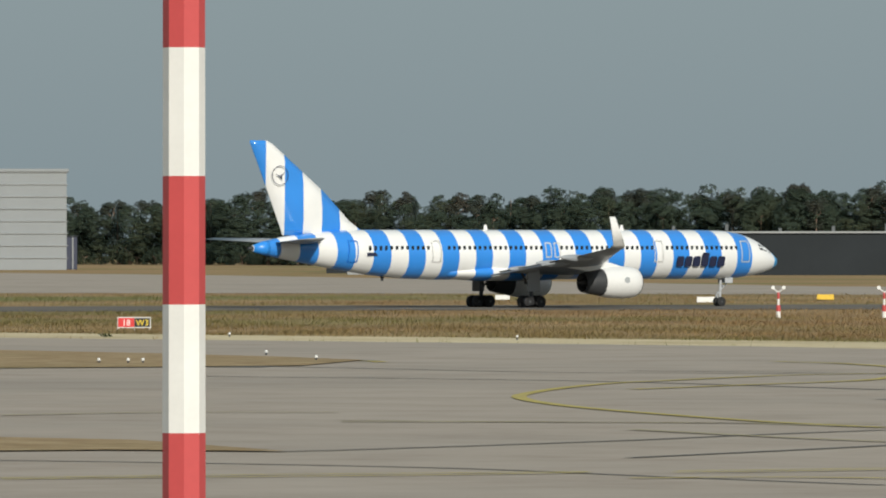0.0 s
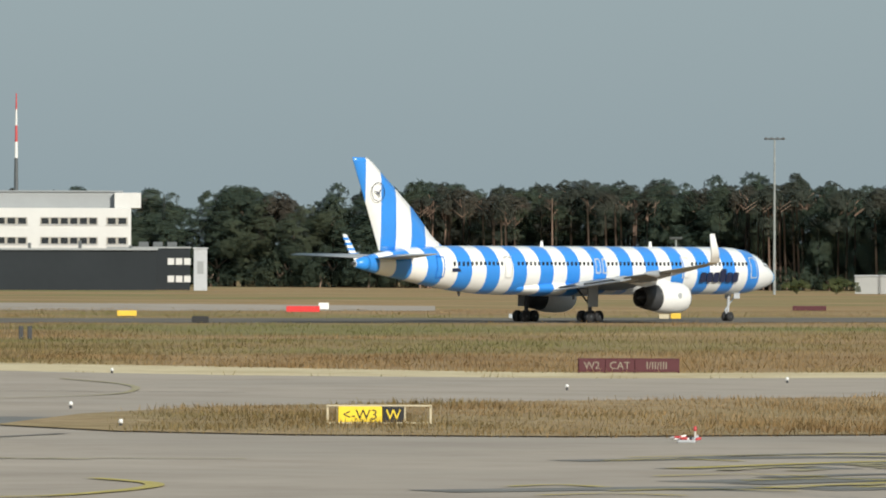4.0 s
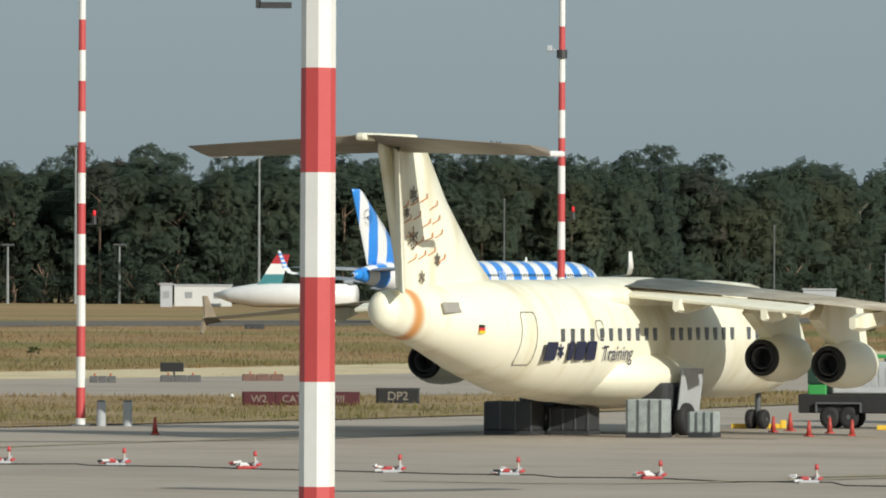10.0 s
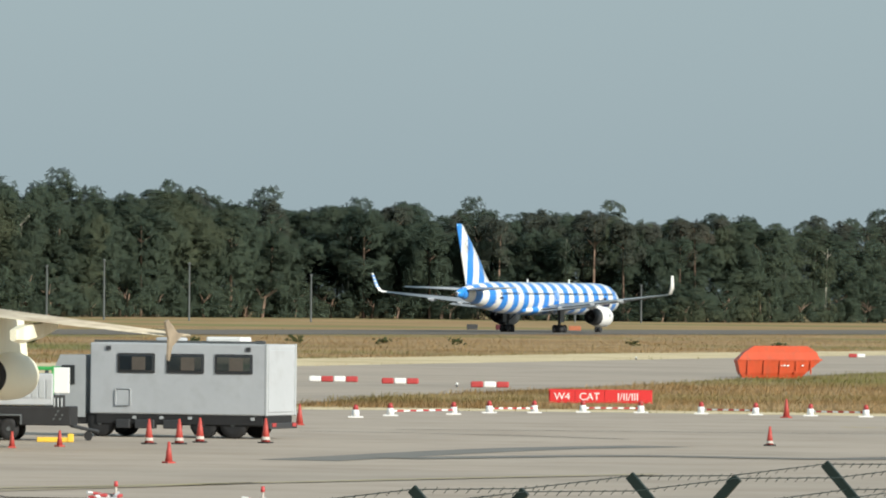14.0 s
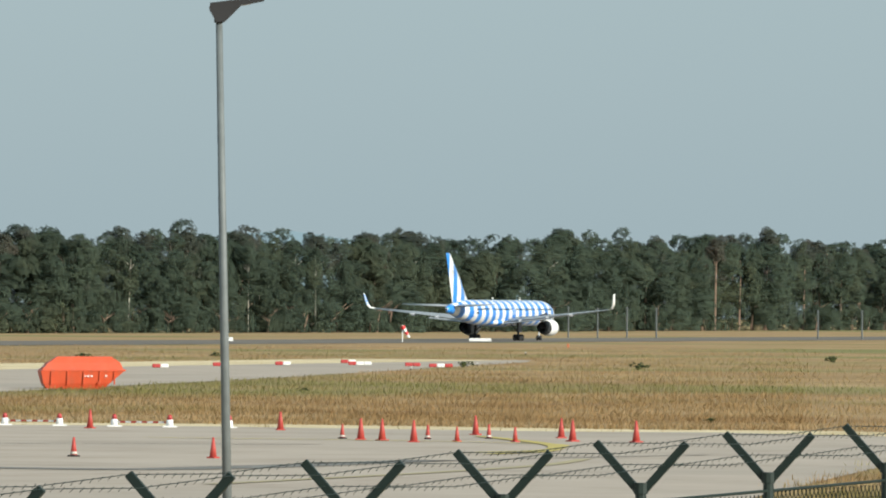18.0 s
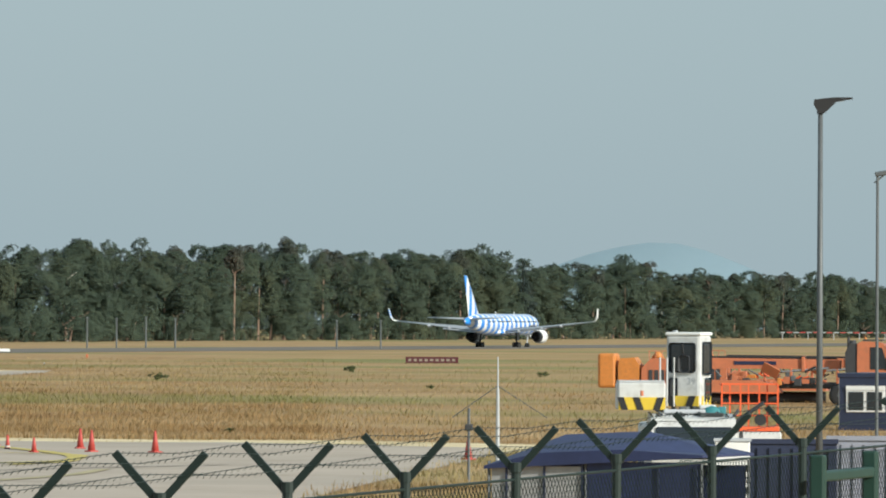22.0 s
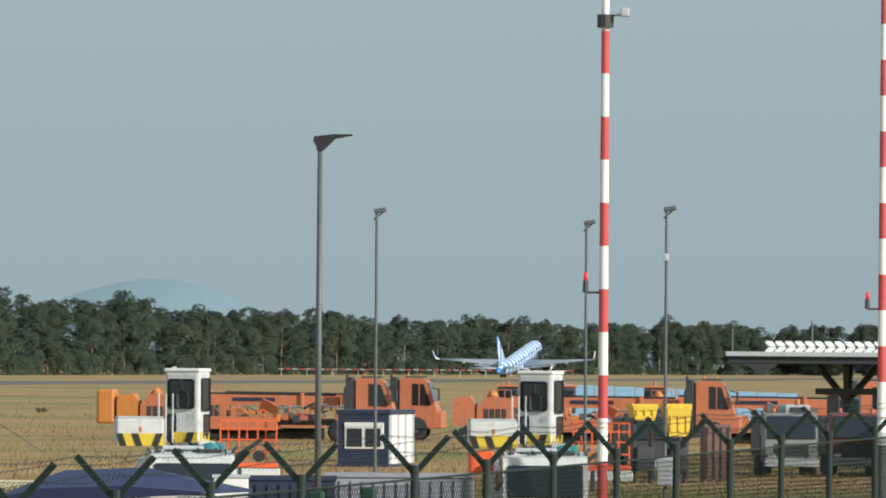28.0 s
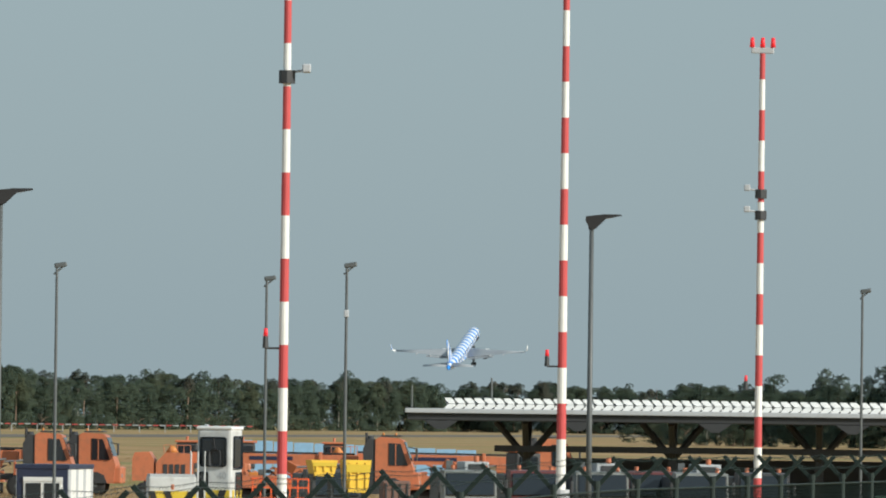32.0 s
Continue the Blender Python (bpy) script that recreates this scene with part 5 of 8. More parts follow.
def parked_jet(at):
    j = thing("parked_jet", "weathered cream high-winged jet parked on the apron", "aircraft", at)
    body = part("fuselage", loft([ring(*s, 36) for s in JET]), STAINED_CREAM, j, "streaked cream fuselage with a rust band at the tail", smooth=True)
    part("belly_fairing", loft([ring(y, 1.75, rx, rz, 24) for y, rx, rz in ((4.4, .3, .2), (3.0, 1.7, .75), (0, 2.35, 1.0), (-2.6, 1.8, .8), (-4.2, .3, .2))]), CREAM, body, smooth=True)
    part("wing_fairing", loft([ring(y, 4.05, rx, rz, 24) for y, rx, rz in ((6.0, .2, .15), (4.6, 1.2, .4), (2.5, 1.6, .6), (-1.5, 1.6, .6), (-4, 1.1, .35), (-5.2, .2, .1))]), CREAM, body, smooth=True)
    wm = finish("cabin_window", box(0, 0, -.2, .03, .26, .38, .012), CABINPANE)
    for k in range(26):
        y = 9.0 - .62 * k
        if k in (5, 14):
            continue
        for sx in (1, -1):
            part("cabin_window", wm, None, body, at=pose(skin_at(JET, y, 2.98, sx), y, 2.98))
    for y, w, h, z in ((-8.35, .85, 1.55, 2.1), (9.9, .85, 1.8, 2.2), (-4.1, .5, .55, 2.85)):
        for sx in (1, -1):
            part("door_outline", skin_frame(JET, y, z, w, h, sx), DULL, body)
    # the writing on the side: a bold emblem as plain shapes, then a word
    for w, y in ((.70, -7.3), (.30, -6.1), (.62, -5.5), (.60, -4.78)):
        part("lettering_block", prism([(-w / 2, 0), (w / 2 - .06, 0), (w / 2, .08), (w / 2, .50), (w / 2 - .06, .56), (-w / 2, .56)], .03), LETTER, body, at=on_skin(JET, y, 2.24, 1, .56))
    flake = bmesh.new()
    for q in range(3):
        box(0, 0, -.21, .03, .07, .42, bm=flake, rot=Euler((q * math.pi / 3, 0, 0)).to_matrix().to_4x4())
    part("emblem_flake", flake, LETTER, body, "dark snowflake emblem", at=pose(skin_at(JET, -6.6, 2.5, 1) + .03, -6.6, 2.52))
    lettering("Training", .64, LETTER, body, on_skin(JET, -3.0, 2.22, 1, .5), .004)
    for k, c in enumerate((SIGNBLACK, SIGNRED, SIGNYELLOW)):
        part("flag_stripe", box(skin_at(JET, -10.75, 3.25, 1) + .01, -10.75, 3.2 - .085 * k, .03, .34, .085), c, body)
    part("vent", box(skin_at(JET, -11.9, 3.75, 1) - .03, -11.9, 3.6, .1, 1.5, .32, .02, rot=Euler((0, -.35, 0)).to_matrix().to_4x4()), DULL, body, "grey louvred vent")
    # wings, engines, flap tracks
    for sx in (1, -1):
        w = part("wing", loft([aerofoil((sx * .8, 4.3, 4.44), (sx * .8, -1.6, 4.42), .75), aerofoil((sx * 6.5, 3.0, 3.98), (sx * 6.5, -1.1, 3.97), .45), aerofoil((sx * 13.0, 1.35, 3.37), (sx * 13.0, -.75, 3.36), .2)]), STAINED, j, "dirt-streaked wing", smooth=True)
        part("wing_tip_plate", prism([(.9, -.05), (-.55, -.35), (-1.0, -.85), (-1.2, -.8), (-.95, .0), (-1.25, .75), (-.85, .8), (.2, .1)], .06, m=pose(sx * 13.05, 0, 3.36, 0, -10 * sx, 90) @ Matrix.Diagonal((.62, 1, .72, 1))), BROWNPLATE, w, "brown plate at the wing tip")
        part("flap", box(sx * 4.3, -1.5, 3.9, 6.0, .8, .12, .03, rot=Euler((.22, .085 * sx, -.06 * sx)).to_matrix().to_4x4()), CREAM, w)
        for xx in (3.2, 6.0, 8.8):
            part("flap_track", loft([[(sx * xx + a * ww, y, z + c * hh) for a, c in ((-1, 1), (1, 1), (1, -.6), (0, -1), (-1, -.6))] for y, ww, hh, z in ((1.2, .05, .1, 4.35 - .087 * xx), (.2, .15, .22, 4.25 - .087 * xx), (-1.3, .15, .26, 4.12 - .087 * xx), (-2.0, .1, .17, 4.08 - .087 * xx))]), CREAM, w, "cream flap-track fairing")
        for xx, yo, drop in ((4.6, 1.0, -.16), (6.6, 1.3, -.34)):
            e = part("engine", loft([ring(y, 2.45, r, r, 28) for y, r in ((2.5, .54), (2.4, .62), (2.0, .70), (1.3, .73), (.7, .70), (.3, .62), (.1, .55))], caps=False), CREAM, w, "cream engine nacelle", at=pose(sx * xx, yo, drop), smooth=True)
            part("intake", rod((0, 2.3, 2.45), (0, 2.2, 2.45), .54, n=24), DARK, e)
            part("exhaust_ring", loft([ring(.14, 2.45, .535, .535, 28), ring(-.06, 2.45, .50, .50, 28), ring(-.06, 2.45, .42, .42, 28), ring(.9, 2.45, .38, .38, 28)], caps=False), BLACK, e, "sooty exhaust ring", smooth=True)
            part("core_nozzle", loft([ring(.8, 2.45, .42, .42, 24), ring(.05, 2.45, .34, .34, 24), ring(.05, 2.45, .3, .3, 24), ring(.6, 2.45, .26, .26, 24)], caps=False), DARK, e, smooth=True)
            part("core", rod((0, .75, 2.45), (0, .7, 2.45), .5, n=24), BLACK, e)
            part("pylon", prism([(2.6, 3.0), (.5, 2.95), (-1.0, 3.75), (-.6, 4.25), (2.2, 4.25)], .34, m=pose(0, 0, 0, 0, 0, 90)), CREAM, e)
        # T tail
        part("tailplane", loft([aerofoil((sx * .1, -13.2, 8.2), (sx * .1, -16.2, 8.58), .8), aerofoil((sx * 5.3, -14.9, 8.02), (sx * 5.3, -16.5, 8.28), .4)]), TAILBROWN, j, "grey-brown tailplane", smooth=True)
        part("horn_balance", box(sx * 5.25, -14.7, 7.98, .22, .9, .16, .05), WHITE, j)
    fin = part("fin", loft([[(x * th, le + (te - le) * q, z) for x, q in ((.02, 0), (.5, .3), (.46, .7), (.36, 1), (-.36, 1), (-.46, .7), (-.5, .3), (-.02, 0))]
                            for z, le, te, th in ((4.0, -6.8, -13.5, .2), (4.5, -7.8, -13.65, .44), (5.2, -8.9, -13.85, .42), (6.8, -10.8, -14.45, .34), (8.15, -12.0, -14.95, .28), (8.45, -12.5, -15.05, .18))]), CREAM, j, "cream fin with snowflakes", smooth=True)
    part("rudder", loft([[(x * th, -q * ch, z) for x, q in ((.36, 0), (.3, .4), (.05, 1), (-.05, 1), (-.3, .4), (-.36, 0))] for z, ch, th in ((0, 1.85, .42), (2.4, 1.6, .34), (3.75, 1.4, .28))], None), CREAM, fin, "cream rudder turned a little",
         at=Matrix(((1, 0, 0, 0), (0, 1, -.315, -13.68), (0, 0, 1, 4.42), (0, 0, 0, 1))) @ pose(0, 0, 0, 0, 0, 28), smooth=False)
    part("fin_cap", box(0, -14.6, 8.42, .34, 3.4, .22, .09), CREAM, fin)
    for sx in (1, -1):
        for k, (y, z, r) in enumerate(((-13.3, 6.95, .24), (-13.35, 5.72, .34), (-11.8, 5.12, .2), (-12.8, 4.62, .2), (-13.75, 6.45, .16))):
            bm = bmesh.new()
            for q in range(3):
                box(0, 0, -r, .015, .04, 2 * r, bm=bm, rot=Euler((q * math.pi / 3, 0, 0)).to_matrix().to_4x4())
                for e in (-.62, .62):
                    box(0, 0, -r * .22, .015, r * .5, .035, bm=bm, rot=Euler((q * math.pi / 3, 0, 0)).to_matrix().to_4x4() @ Matrix.Translation((0, 0, e * r)))
            part("snowflake", bm, FADED, fin, "faded dark snowflake", at=pose(sx * (.2 + .012 * (8 - z)), y, z))
        for k in range(16):
            y, z = -13.9 + .62 * (k % 4) + .16 * (k // 4), 6.55 - .5 * (k // 4) + .1 * ((k * 7) % 3)
            part("red_tick", prism([(-.22, 0), (.20, .12), (.22, .24), (.25, .24), (.24, .1), (-.2, -.02)], .02, m=pose(sx * (.205 + .012 * (8 - z)), y, z, 0, 0, 90)), RUST, fin, "small rust-red tick")
    # gear, crates and chocks under it
    tyre, rim = wheel_mesh("tyre", .48, .34, BLACK), rim_mesh("rim", .48, .32)
    for sx in (1, -1):
        g = part("main_gear", rod((sx * 2.35, 0, .45), (sx * 1.9, .1, 1.6), .13, .16, 10), DARK, j)
        part("gear_door", box(sx * 2.62, .35, .62, .07, 1.5, 1.35, .03, rot=Euler((0, .12 * sx, 0)).to_matrix().to_4x4()), GREY, g, "grey gear door")
        # solid dark block in place of the shade inside the open bay
        part("gear_bay", box(sx * 1.75, .5, .75, 1.2, 2.6, .8, .12), DARK, g, "dark open gear bay")
        for dx in (-.24, .24):
            add_wheel(g, sx * 2.35 + dx, 0, .48, .48, .34, tyre, rim)
    g = part("nose_gear", rod((0, 11.2, .35), (0, 11.3, 1.4), .09, n=10), STEEL, j)
    for dx in (-.2, .2):
        add_wheel(g, dx, 11.2, .30, .30, .22, wheel_mesh("tyre", .30, .22, BLACK), rim_mesh("rim", .30, .20))
    return j


S_JET = 1.06
jet = parked_jet(pose(-122.9, 233.0, .03, 0, 0, 3.0) @ Matrix.Diagonal((S_JET, S_JET, S_JET, 1)))
PLASTIC = mat("clear_plastic_crate", (0.34, 0.38, 0.37), 0.35, vary=0.25, scale=5)
for x, y, w, d, h, label in ((-119.35, 229.2, 1.15, 1.0, 1.18, "plastic-wrapped crate under the jet"), (-118.15, 230.6, .8, .8, .8, "small plastic-wrapped crate beside the wheel"), (-123.2, 231.6, 1.3, 1.1, .85, "dark low box under the jet"), (-124.7, 230.4, 1.6, 1.2, 1.05, "dark box under the jet")):
    c = thing("crate", label, "crate", pose(x, y, .03, 0, 0, 8), "crates under the jet")
    part("pallet", box(0, 0, 0, w, d, .14, .02), DARK, c)
    part("crate_body", box(0, 0, .14, w * .97, d * .97, h - .14, .05), PLASTIC if "plastic" in label or "mesh" in label else DARK, c)
    for k in range(4):
        part("slat", box(-w * .48 + w * .32 * k, -d * .5, .14, .05, .03, h - .16), STEEL, c)
for x, y, w in ((-123.7, 245.2, 1.7), (-118.9, 245.5, 1.1)):
    c = thing("wheel_chock", "yellow wheel chock on the concrete", "chock", pose(x, y, .03, 0, 0, 25))
    part("bar", box(0, 0, 0, w, .25, .16, .03), YELLOW, c)
    part("end_block", box(w / 2, 0, 0, .2, .3, .28, .03), YELLOW, c)

# ---- small things on the apron and the grass ----
BANDGREY = mat("dirty_reflective_band", (0.52, 0.47, 0.42), 0.6, vary=0.15)


def cone_thing(x, y, h=.75, white=True):
    c = thing("traffic_cone", "orange traffic cone with pale bands on a dark foot" if white else "plain orange traffic cone on the concrete", "cone", pose(x, y, .03, 0, 0, (x * 37 + y * 11) % 90), "traffic cones")
    h *= .86
    r = .14 * h / .75
    part("cone_body", rod((0, 0, .04), (0, 0, h), r, .035, 14), CONE, c, smooth=True)
    part("cone_foot", box(0, 0, 0, r * 2.5, r * 2.5, .05, .01), CONE if not white else BLACK, c)
    if white:
        for z0, z1 in ((.14, .26), (.5, .6)):
            part("reflective_band", rod((0, 0, h * z0), (0, 0, h * z1), r * (1 - z0) + .02, r * (1 - z1) + .02, 14, caps=False), BANDGREY, c)
    return c


for x, y, h in ((-133.2, 222.8, .62), (-102.2, 218.6, .72), (-115.3, 245.1, .95), (-114.6, 245.9, .95), (-115.3, 249.0, .95), (-113.4, 250.0, .95), (-127.9, 285.0, .9), (-116.2, 233.9, .6), (-115.4, 235.3, .6),
                (-115.3, 238.5, .6), (-120.2, 239.4, .6), (-120.8, 241.8, .7), (-118.0, 239.0, .6)):
    cone_thing(x, y, h, h > .9)
for x, y, h in ((-122.7, 322.1, .9), (-100.0, 261.0, .75), (-95.0, 260.8, .8), (-114.5, 322.3, .9), (-105.1, 302.9, .65), (-103.7, 301.0, .95), (-102.3, 299.4, .95), (-100.2, 296.9, .95), (-102.0, 303.9, .65),
                (-99.1, 298.7, .65), (-103.9, 315.5, .9), (-100.4, 306.5, .65), (-97.2, 299.9, .65), (-98.5, 309.7, .9), (-95.7, 302.3, .95), (-93.1, 302.0, .95), (-78.3, 292.2, .95)):
    cone_thing(x, y, h, abs(x + 102.5) < 2.7 and h < .8)


def barricade_light(x, y, turn, drum):
    """A weighted foot with a red lamp on a short stand, as used to close an apron."""
    b = thing("barrier_lamp", "red and white weighted foot with a red warning lamp", "warning lamp", pose(x, y, .03, 0, 0, turn), "barrier lamps")
    part("foot", box(0, 0, 0, .5, .42, .08, .03), RED if drum else LIGHTGREY, b, "red foot" if drum else "white foot")
    part("weight", box(-.08, 0, .08, .2, .3, .09, .03), WHITE if drum else RED, b)
    part("weight", box(.08, .05, .09, .26, .3, .07, .03), DARK, b)
    for q in range(7):
        a = q * .9 + x
        part("cable_coil", rod((-.25 + .2 * math.cos(a), .16 * math.sin(a), .06 + .018 * q), (-.25 + .2 * math.cos(a + 1.1), .16 * math.sin(a + 1.1), .07 + .02 * q), .035, n=6), (WHITE, MASTRED, WHITE, DARK)[q % 4], b)
    for q in range(4):
        part("tape", rod((.02 + .08 * q, -.12 + .05 * (q % 2), .1), (.12 + .08 * q, .1, .12 + .03 * (q % 3)), .04, n=6), (WHITE, MASTRED, LIGHTGREY, MASTRED)[q], b)
    part("stand", rod((.22, 0, .09), (.22, 0, .33), .03, n=8), BANDGREY, b)
    part("lamp", rod((.22, 0, .33), (.22, 0, .46), .055, .04, 10), MASTRED, b, "red lamp", smooth=True)
    return b


LAMPS = [(-151.1, 178.3), (-147.6, 193.9), (-145.6, 196.2), (-143.6, 198.4), (-141.2, 199.9), (-138.5, 201.8), (-123.3, 185.8), (-119.8, 186.1), (-116.0, 186.2), (-112.5, 186.2), (-108.0, 185.2), (-103.1, 184.0),
         (-99.4, 183.4), (-94.8, 182.2), (-90.0, 181.1), (-85.2, 178.8), (-80.4, 176.6)]
for k, (x, y) in enumerate(LAMPS):
    barricade_light(x, y, 33 - 5 * math.sin(k * 2.2), k % 3 == 1)


def cable(name, pts, r, label):
    rings = []
    for i, p in enumerate(pts):
        d = (Vector(pts[min(i + 1, len(pts) - 1)]) - Vector(pts[max(i - 1, 0)])).normalized()
        s = Vector((d.y, -d.x, 0))
        rings.append([Vector(p) + s * (r * math.cos(q)) + Vector((0, 0, r * math.sin(q))) for q in (0, 1.57, 3.14, 4.71)])
    return single(name, loft(rings), BLACK, label, "cable")


cable("cable", [(x + .5 * math.sin(k * 1.7), y + .8 * math.sin(k * 2.9), .045) for k in range(len(LAMPS) * 2 - 9) for x, y in [tuple((np.array(LAMPS[4 + k // 2]) + np.array(LAMPS[min(4 + (k + 1) // 2, len(LAMPS) - 1)])) / 2)]], .014, "black power cable lying between the warning lamps")


def edge_lamp(x, y, turn):
    b = thing("beacon_cluster", "white drum beacon with a red cap at the apron edge", "warning lamp", pose(x, y, .03, 0, 0, turn), "beacons at the apron edge")
    part("drum", rod((0, 0, .05), (0, 0, .32), .16, .13, 12), WHITE, b, smooth=True)
    part("cap", rod((0, 0, .32), (0, 0, .52), .12, .07, 12), RED, b, "red cap", smooth=True)
    part("foot", box(0, 0, 0, .6, .35, .06, .01), WHITE, b)
    return b


BARS = [(-134.6, 305.5), (-135.5, 311.0), (-135.3, 317.0), (-136.0, 322.4), (-135.1, 325.1), (-134.3, 328.5), (-132.2, 329.8), (-129.4, 329.6), (-126.8, 329.2), (-124.2, 328.8), (-121.6, 328.4), (-118.9, 328.2)]
BARS = [(x + .6, y - 1.5) for x, y in BARS]
for x, y in BARS:
    edge_lamp(x, y, 22)
for k in range(1, len(BARS) - 2, 2):
    (x0, y0), (x1, y1) = BARS[k], BARS[k + 1]
    L = math.hypot(x1 - x0, y1 - y0)
    bl = thing("barrier_rail", "low red and white striped rail between two beacons", "barrier", pose(x0, y0, .2, 0, 0, math.degrees(math.atan2(y1 - y0, x1 - x0))), "barrier rails")
    n = 10
    for j in range(n):
        part("stripe", box((j + .5) * L / n, 0, 0, L / n - .01, .05, .07), RED if j % 2 else WHITE, bl)
    for j in (0, 1):
        part("post", box(j * L, 0, -.19, .05, .05, .2), WHITE, bl)


def water_block(x, y, turn, reds, name="barrier_block"):
    b = thing(name, "red and white plastic barrier blocks on the taxiway", "barrier", pose(x, y, .03, 0, 0, turn), "barrier blocks")
    for k, red in enumerate(reds):
        part("block", box((k - (len(reds) - 1) / 2) * .68, 0, 0, .66, .4, .32, .07), RED if red else WHITE, b, "red block" if red else "white block")
    return b


for x, y, reds in ((-188.3, 424.1, (0, 1, 0, 1)), (-182.2, 419.3, (1, 0, 1)), (-172.6, 409.1, (1, 0, 1)), (-241.6, 650.4, (1, 0)), (-244.6, 673.2, (1, 0)), (-245.3, 691.0, (1, 0)), (-240.7, 698.3, (1, 0, 0)), (-226.9, 679.4, (1, 0, 1)), (-250, 722, (1, 0)), (-233, 690, (1, 1))):
    water_block(x, y, 22, reds)
BOARD = mat("dark_weathered_board", (0.10, 0.10, 0.10), 0.7, vary=0.2)
BROWNBOARD = mat("brown_weathered_board", (0.16, 0.09, 0.07), 0.7, vary=0.2)
for bearing, dist, w, m_, label in ((31.23, 383, 1.22, BOARD, "dark low barrier board beside the taxiway"), (30.70, 387, 1.9, BOARD, "dark low barrier board with a raised board"), (30.14, 392, 1.95, BROWNBOARD, "brown low barrier board beside the taxiway")):
    w_ = thing("barrier_board", label, "barrier", polar(bearing, dist), "dark barrier boards")
    for k in range(3):
        part("board", box((k - 1) * w / 3, 0, 0, w / 3 - .02, .4, .34, .05), m_, w_)
    if "raised" in label:
        part("board_post", box(-.3, 0, .3, .08, .08, .2), DARK, w_)
        part("raised_board", box(-.4, 0, .5, 1.08, .12, .42, .03), SIGNBLACK, w_)
    for k in (-1, 1):
        part("warning_lamp", rod((k * w * .3, 0, .34), (k * w * .3, 0, .46), .05, n=8), ORANGE, w_)


# ---- taxiway signs ----


def sign(bearing, dist, panels, height, z0, label, frame_mat=None, turn=0):
    """Panels: (width, board material, words, word material)."""
    s = thing("taxiway_sign", label, "sign", polar(bearing, dist, 0, turn), "taxiway signs")
    W = sum(p[0] for p in panels)
    x = -W / 2
    for w, board, words, ink in panels:
        if board:
            b = part("sign_panel", box(x + w / 2, 0, z0, w - .02, .14, height, .015), board, s, "dark panel" if board is SIGNBLACK else "")
            if words:
                lettering(words, height * .92, ink, b, pose(x + w / 2, -.075, z0 + height * .17), .006)
        x += w
    fm = frame_mat or DARK
    for k in range(len(panels) + 1):
        xx = -W / 2 + sum(p[0] for p in panels[:k])
        part("leg", box(xx, .04, 0, .07, .07, z0 + height, .01), fm, s)
    part("top_rail", box(0, .02, z0 + height, W + .1, .16, .05, .01), fm, s)
    part("bottom_rail", box(0, .02, z0 - .05, W + .1, .16, .05, .01), fm, s)
    return s


PALEFRAME = mat("weathered_sign_frame", (0.55, 0.48, 0.33), 0.7, vary=0.1)
OLIVEBOARD = mat("olive_weathered_board", (0.26, 0.20, 0.10), 0.7, vary=0.15)
# further signs stand by the runway
sign(52.71, 509, [(1.0, SIGNRED, "18", SIGNWHITE), (.95, SIGNBLACK, "W3", SIGNYELLOW)], .55, .2, "small red and black sign reading 18 W3", SIGNWHITE)
sign(42.38, 258, [(.32, None, "", None), (1.36, SIGNYELLOW, "<-W3", SIGNBLACK), (.68, SIGNBLACK, "W", SIGNYELLOW), (.8, None, "", None)], .48, .12, "yellow and black sign reading W3 in a pale frame", PALEFRAME)
sign(40.68, 383, [(1.2, SIGNDARKRED, "W2", SIGNDIM), (1.35, SIGNDARKRED, "CAT", SIGNDIM), (2.0, SIGNDARKRED, "I/II/III", SIGNDIM)], .52, .12, "dark red sign reading W2 CAT I/II/III on the grass", SIGNDARKRED)
sign(29.88, 316, [(1.2, SIGNDARKRED, "W2", SIGNDIM), (1.3, SIGNDARKRED, "CAT", SIGNDIM), (1.85, SIGNDARKRED, "I/II/III", SIGNDIM)], .42, .12, "dark red sign reading W2 CAT I/II/III by the apron", SIGNDARKRED)
sign(29.22, 322, [(1.6, SIGNBLACK, "DP2", SIGNDIM)], .5, .12, "black sign reading DP2 in yellow")
sign(22.12, 383, [(1.15, SIGNRED, "W4", SIGNWHITE), (1.35, SIGNRED, "CAT", SIGNWHITE), (2.15, SIGNRED, "I/II/III", SIGNWHITE)], .52, .1, "bright red sign reading W4 CAT I/II/III", SIGNRED)
far = sign(15.25, 985, [(1.6, SIGNDARKRED, "", None), (1.9, SIGNDARKRED, "", None), (2.6, SIGNDARKRED, "", None)], .62, .15, "dark red sign with pale unreadable marks far off", SIGNDARKRED)
for k in range(9):
    part("mark", box(-2.6 + .64 * k, -.09, .3, .38, .02, .3), SIGNDIM, far)
pf = sign(33.72, 300, [(1.05, None, "", None), (.95, None, "", None)], .6, .05, "empty pale sign frame on the grass", PALEFRAME)
part("back_board", box(0, .1, .1, 2.0, .05, .52), OLIVEBOARD, pf, "olive-brown board")

# ---- marker boxes by the runway ----
def marker(bearing, dist, w, h, material, label, z=0.0):
    m = thing("marker_box", label, "marker", polar(bearing, dist, z), "runway markers")
    part("housing", box(0, 0, .05, w, w * .5, h, .03), material, m)
    part("stake", box(-w * .35, 0, 0, .06, .06, .08), DARK, m)
    part("stake", box(w * .35, 0, 0, .06, .06, .08), DARK, m)
    return m


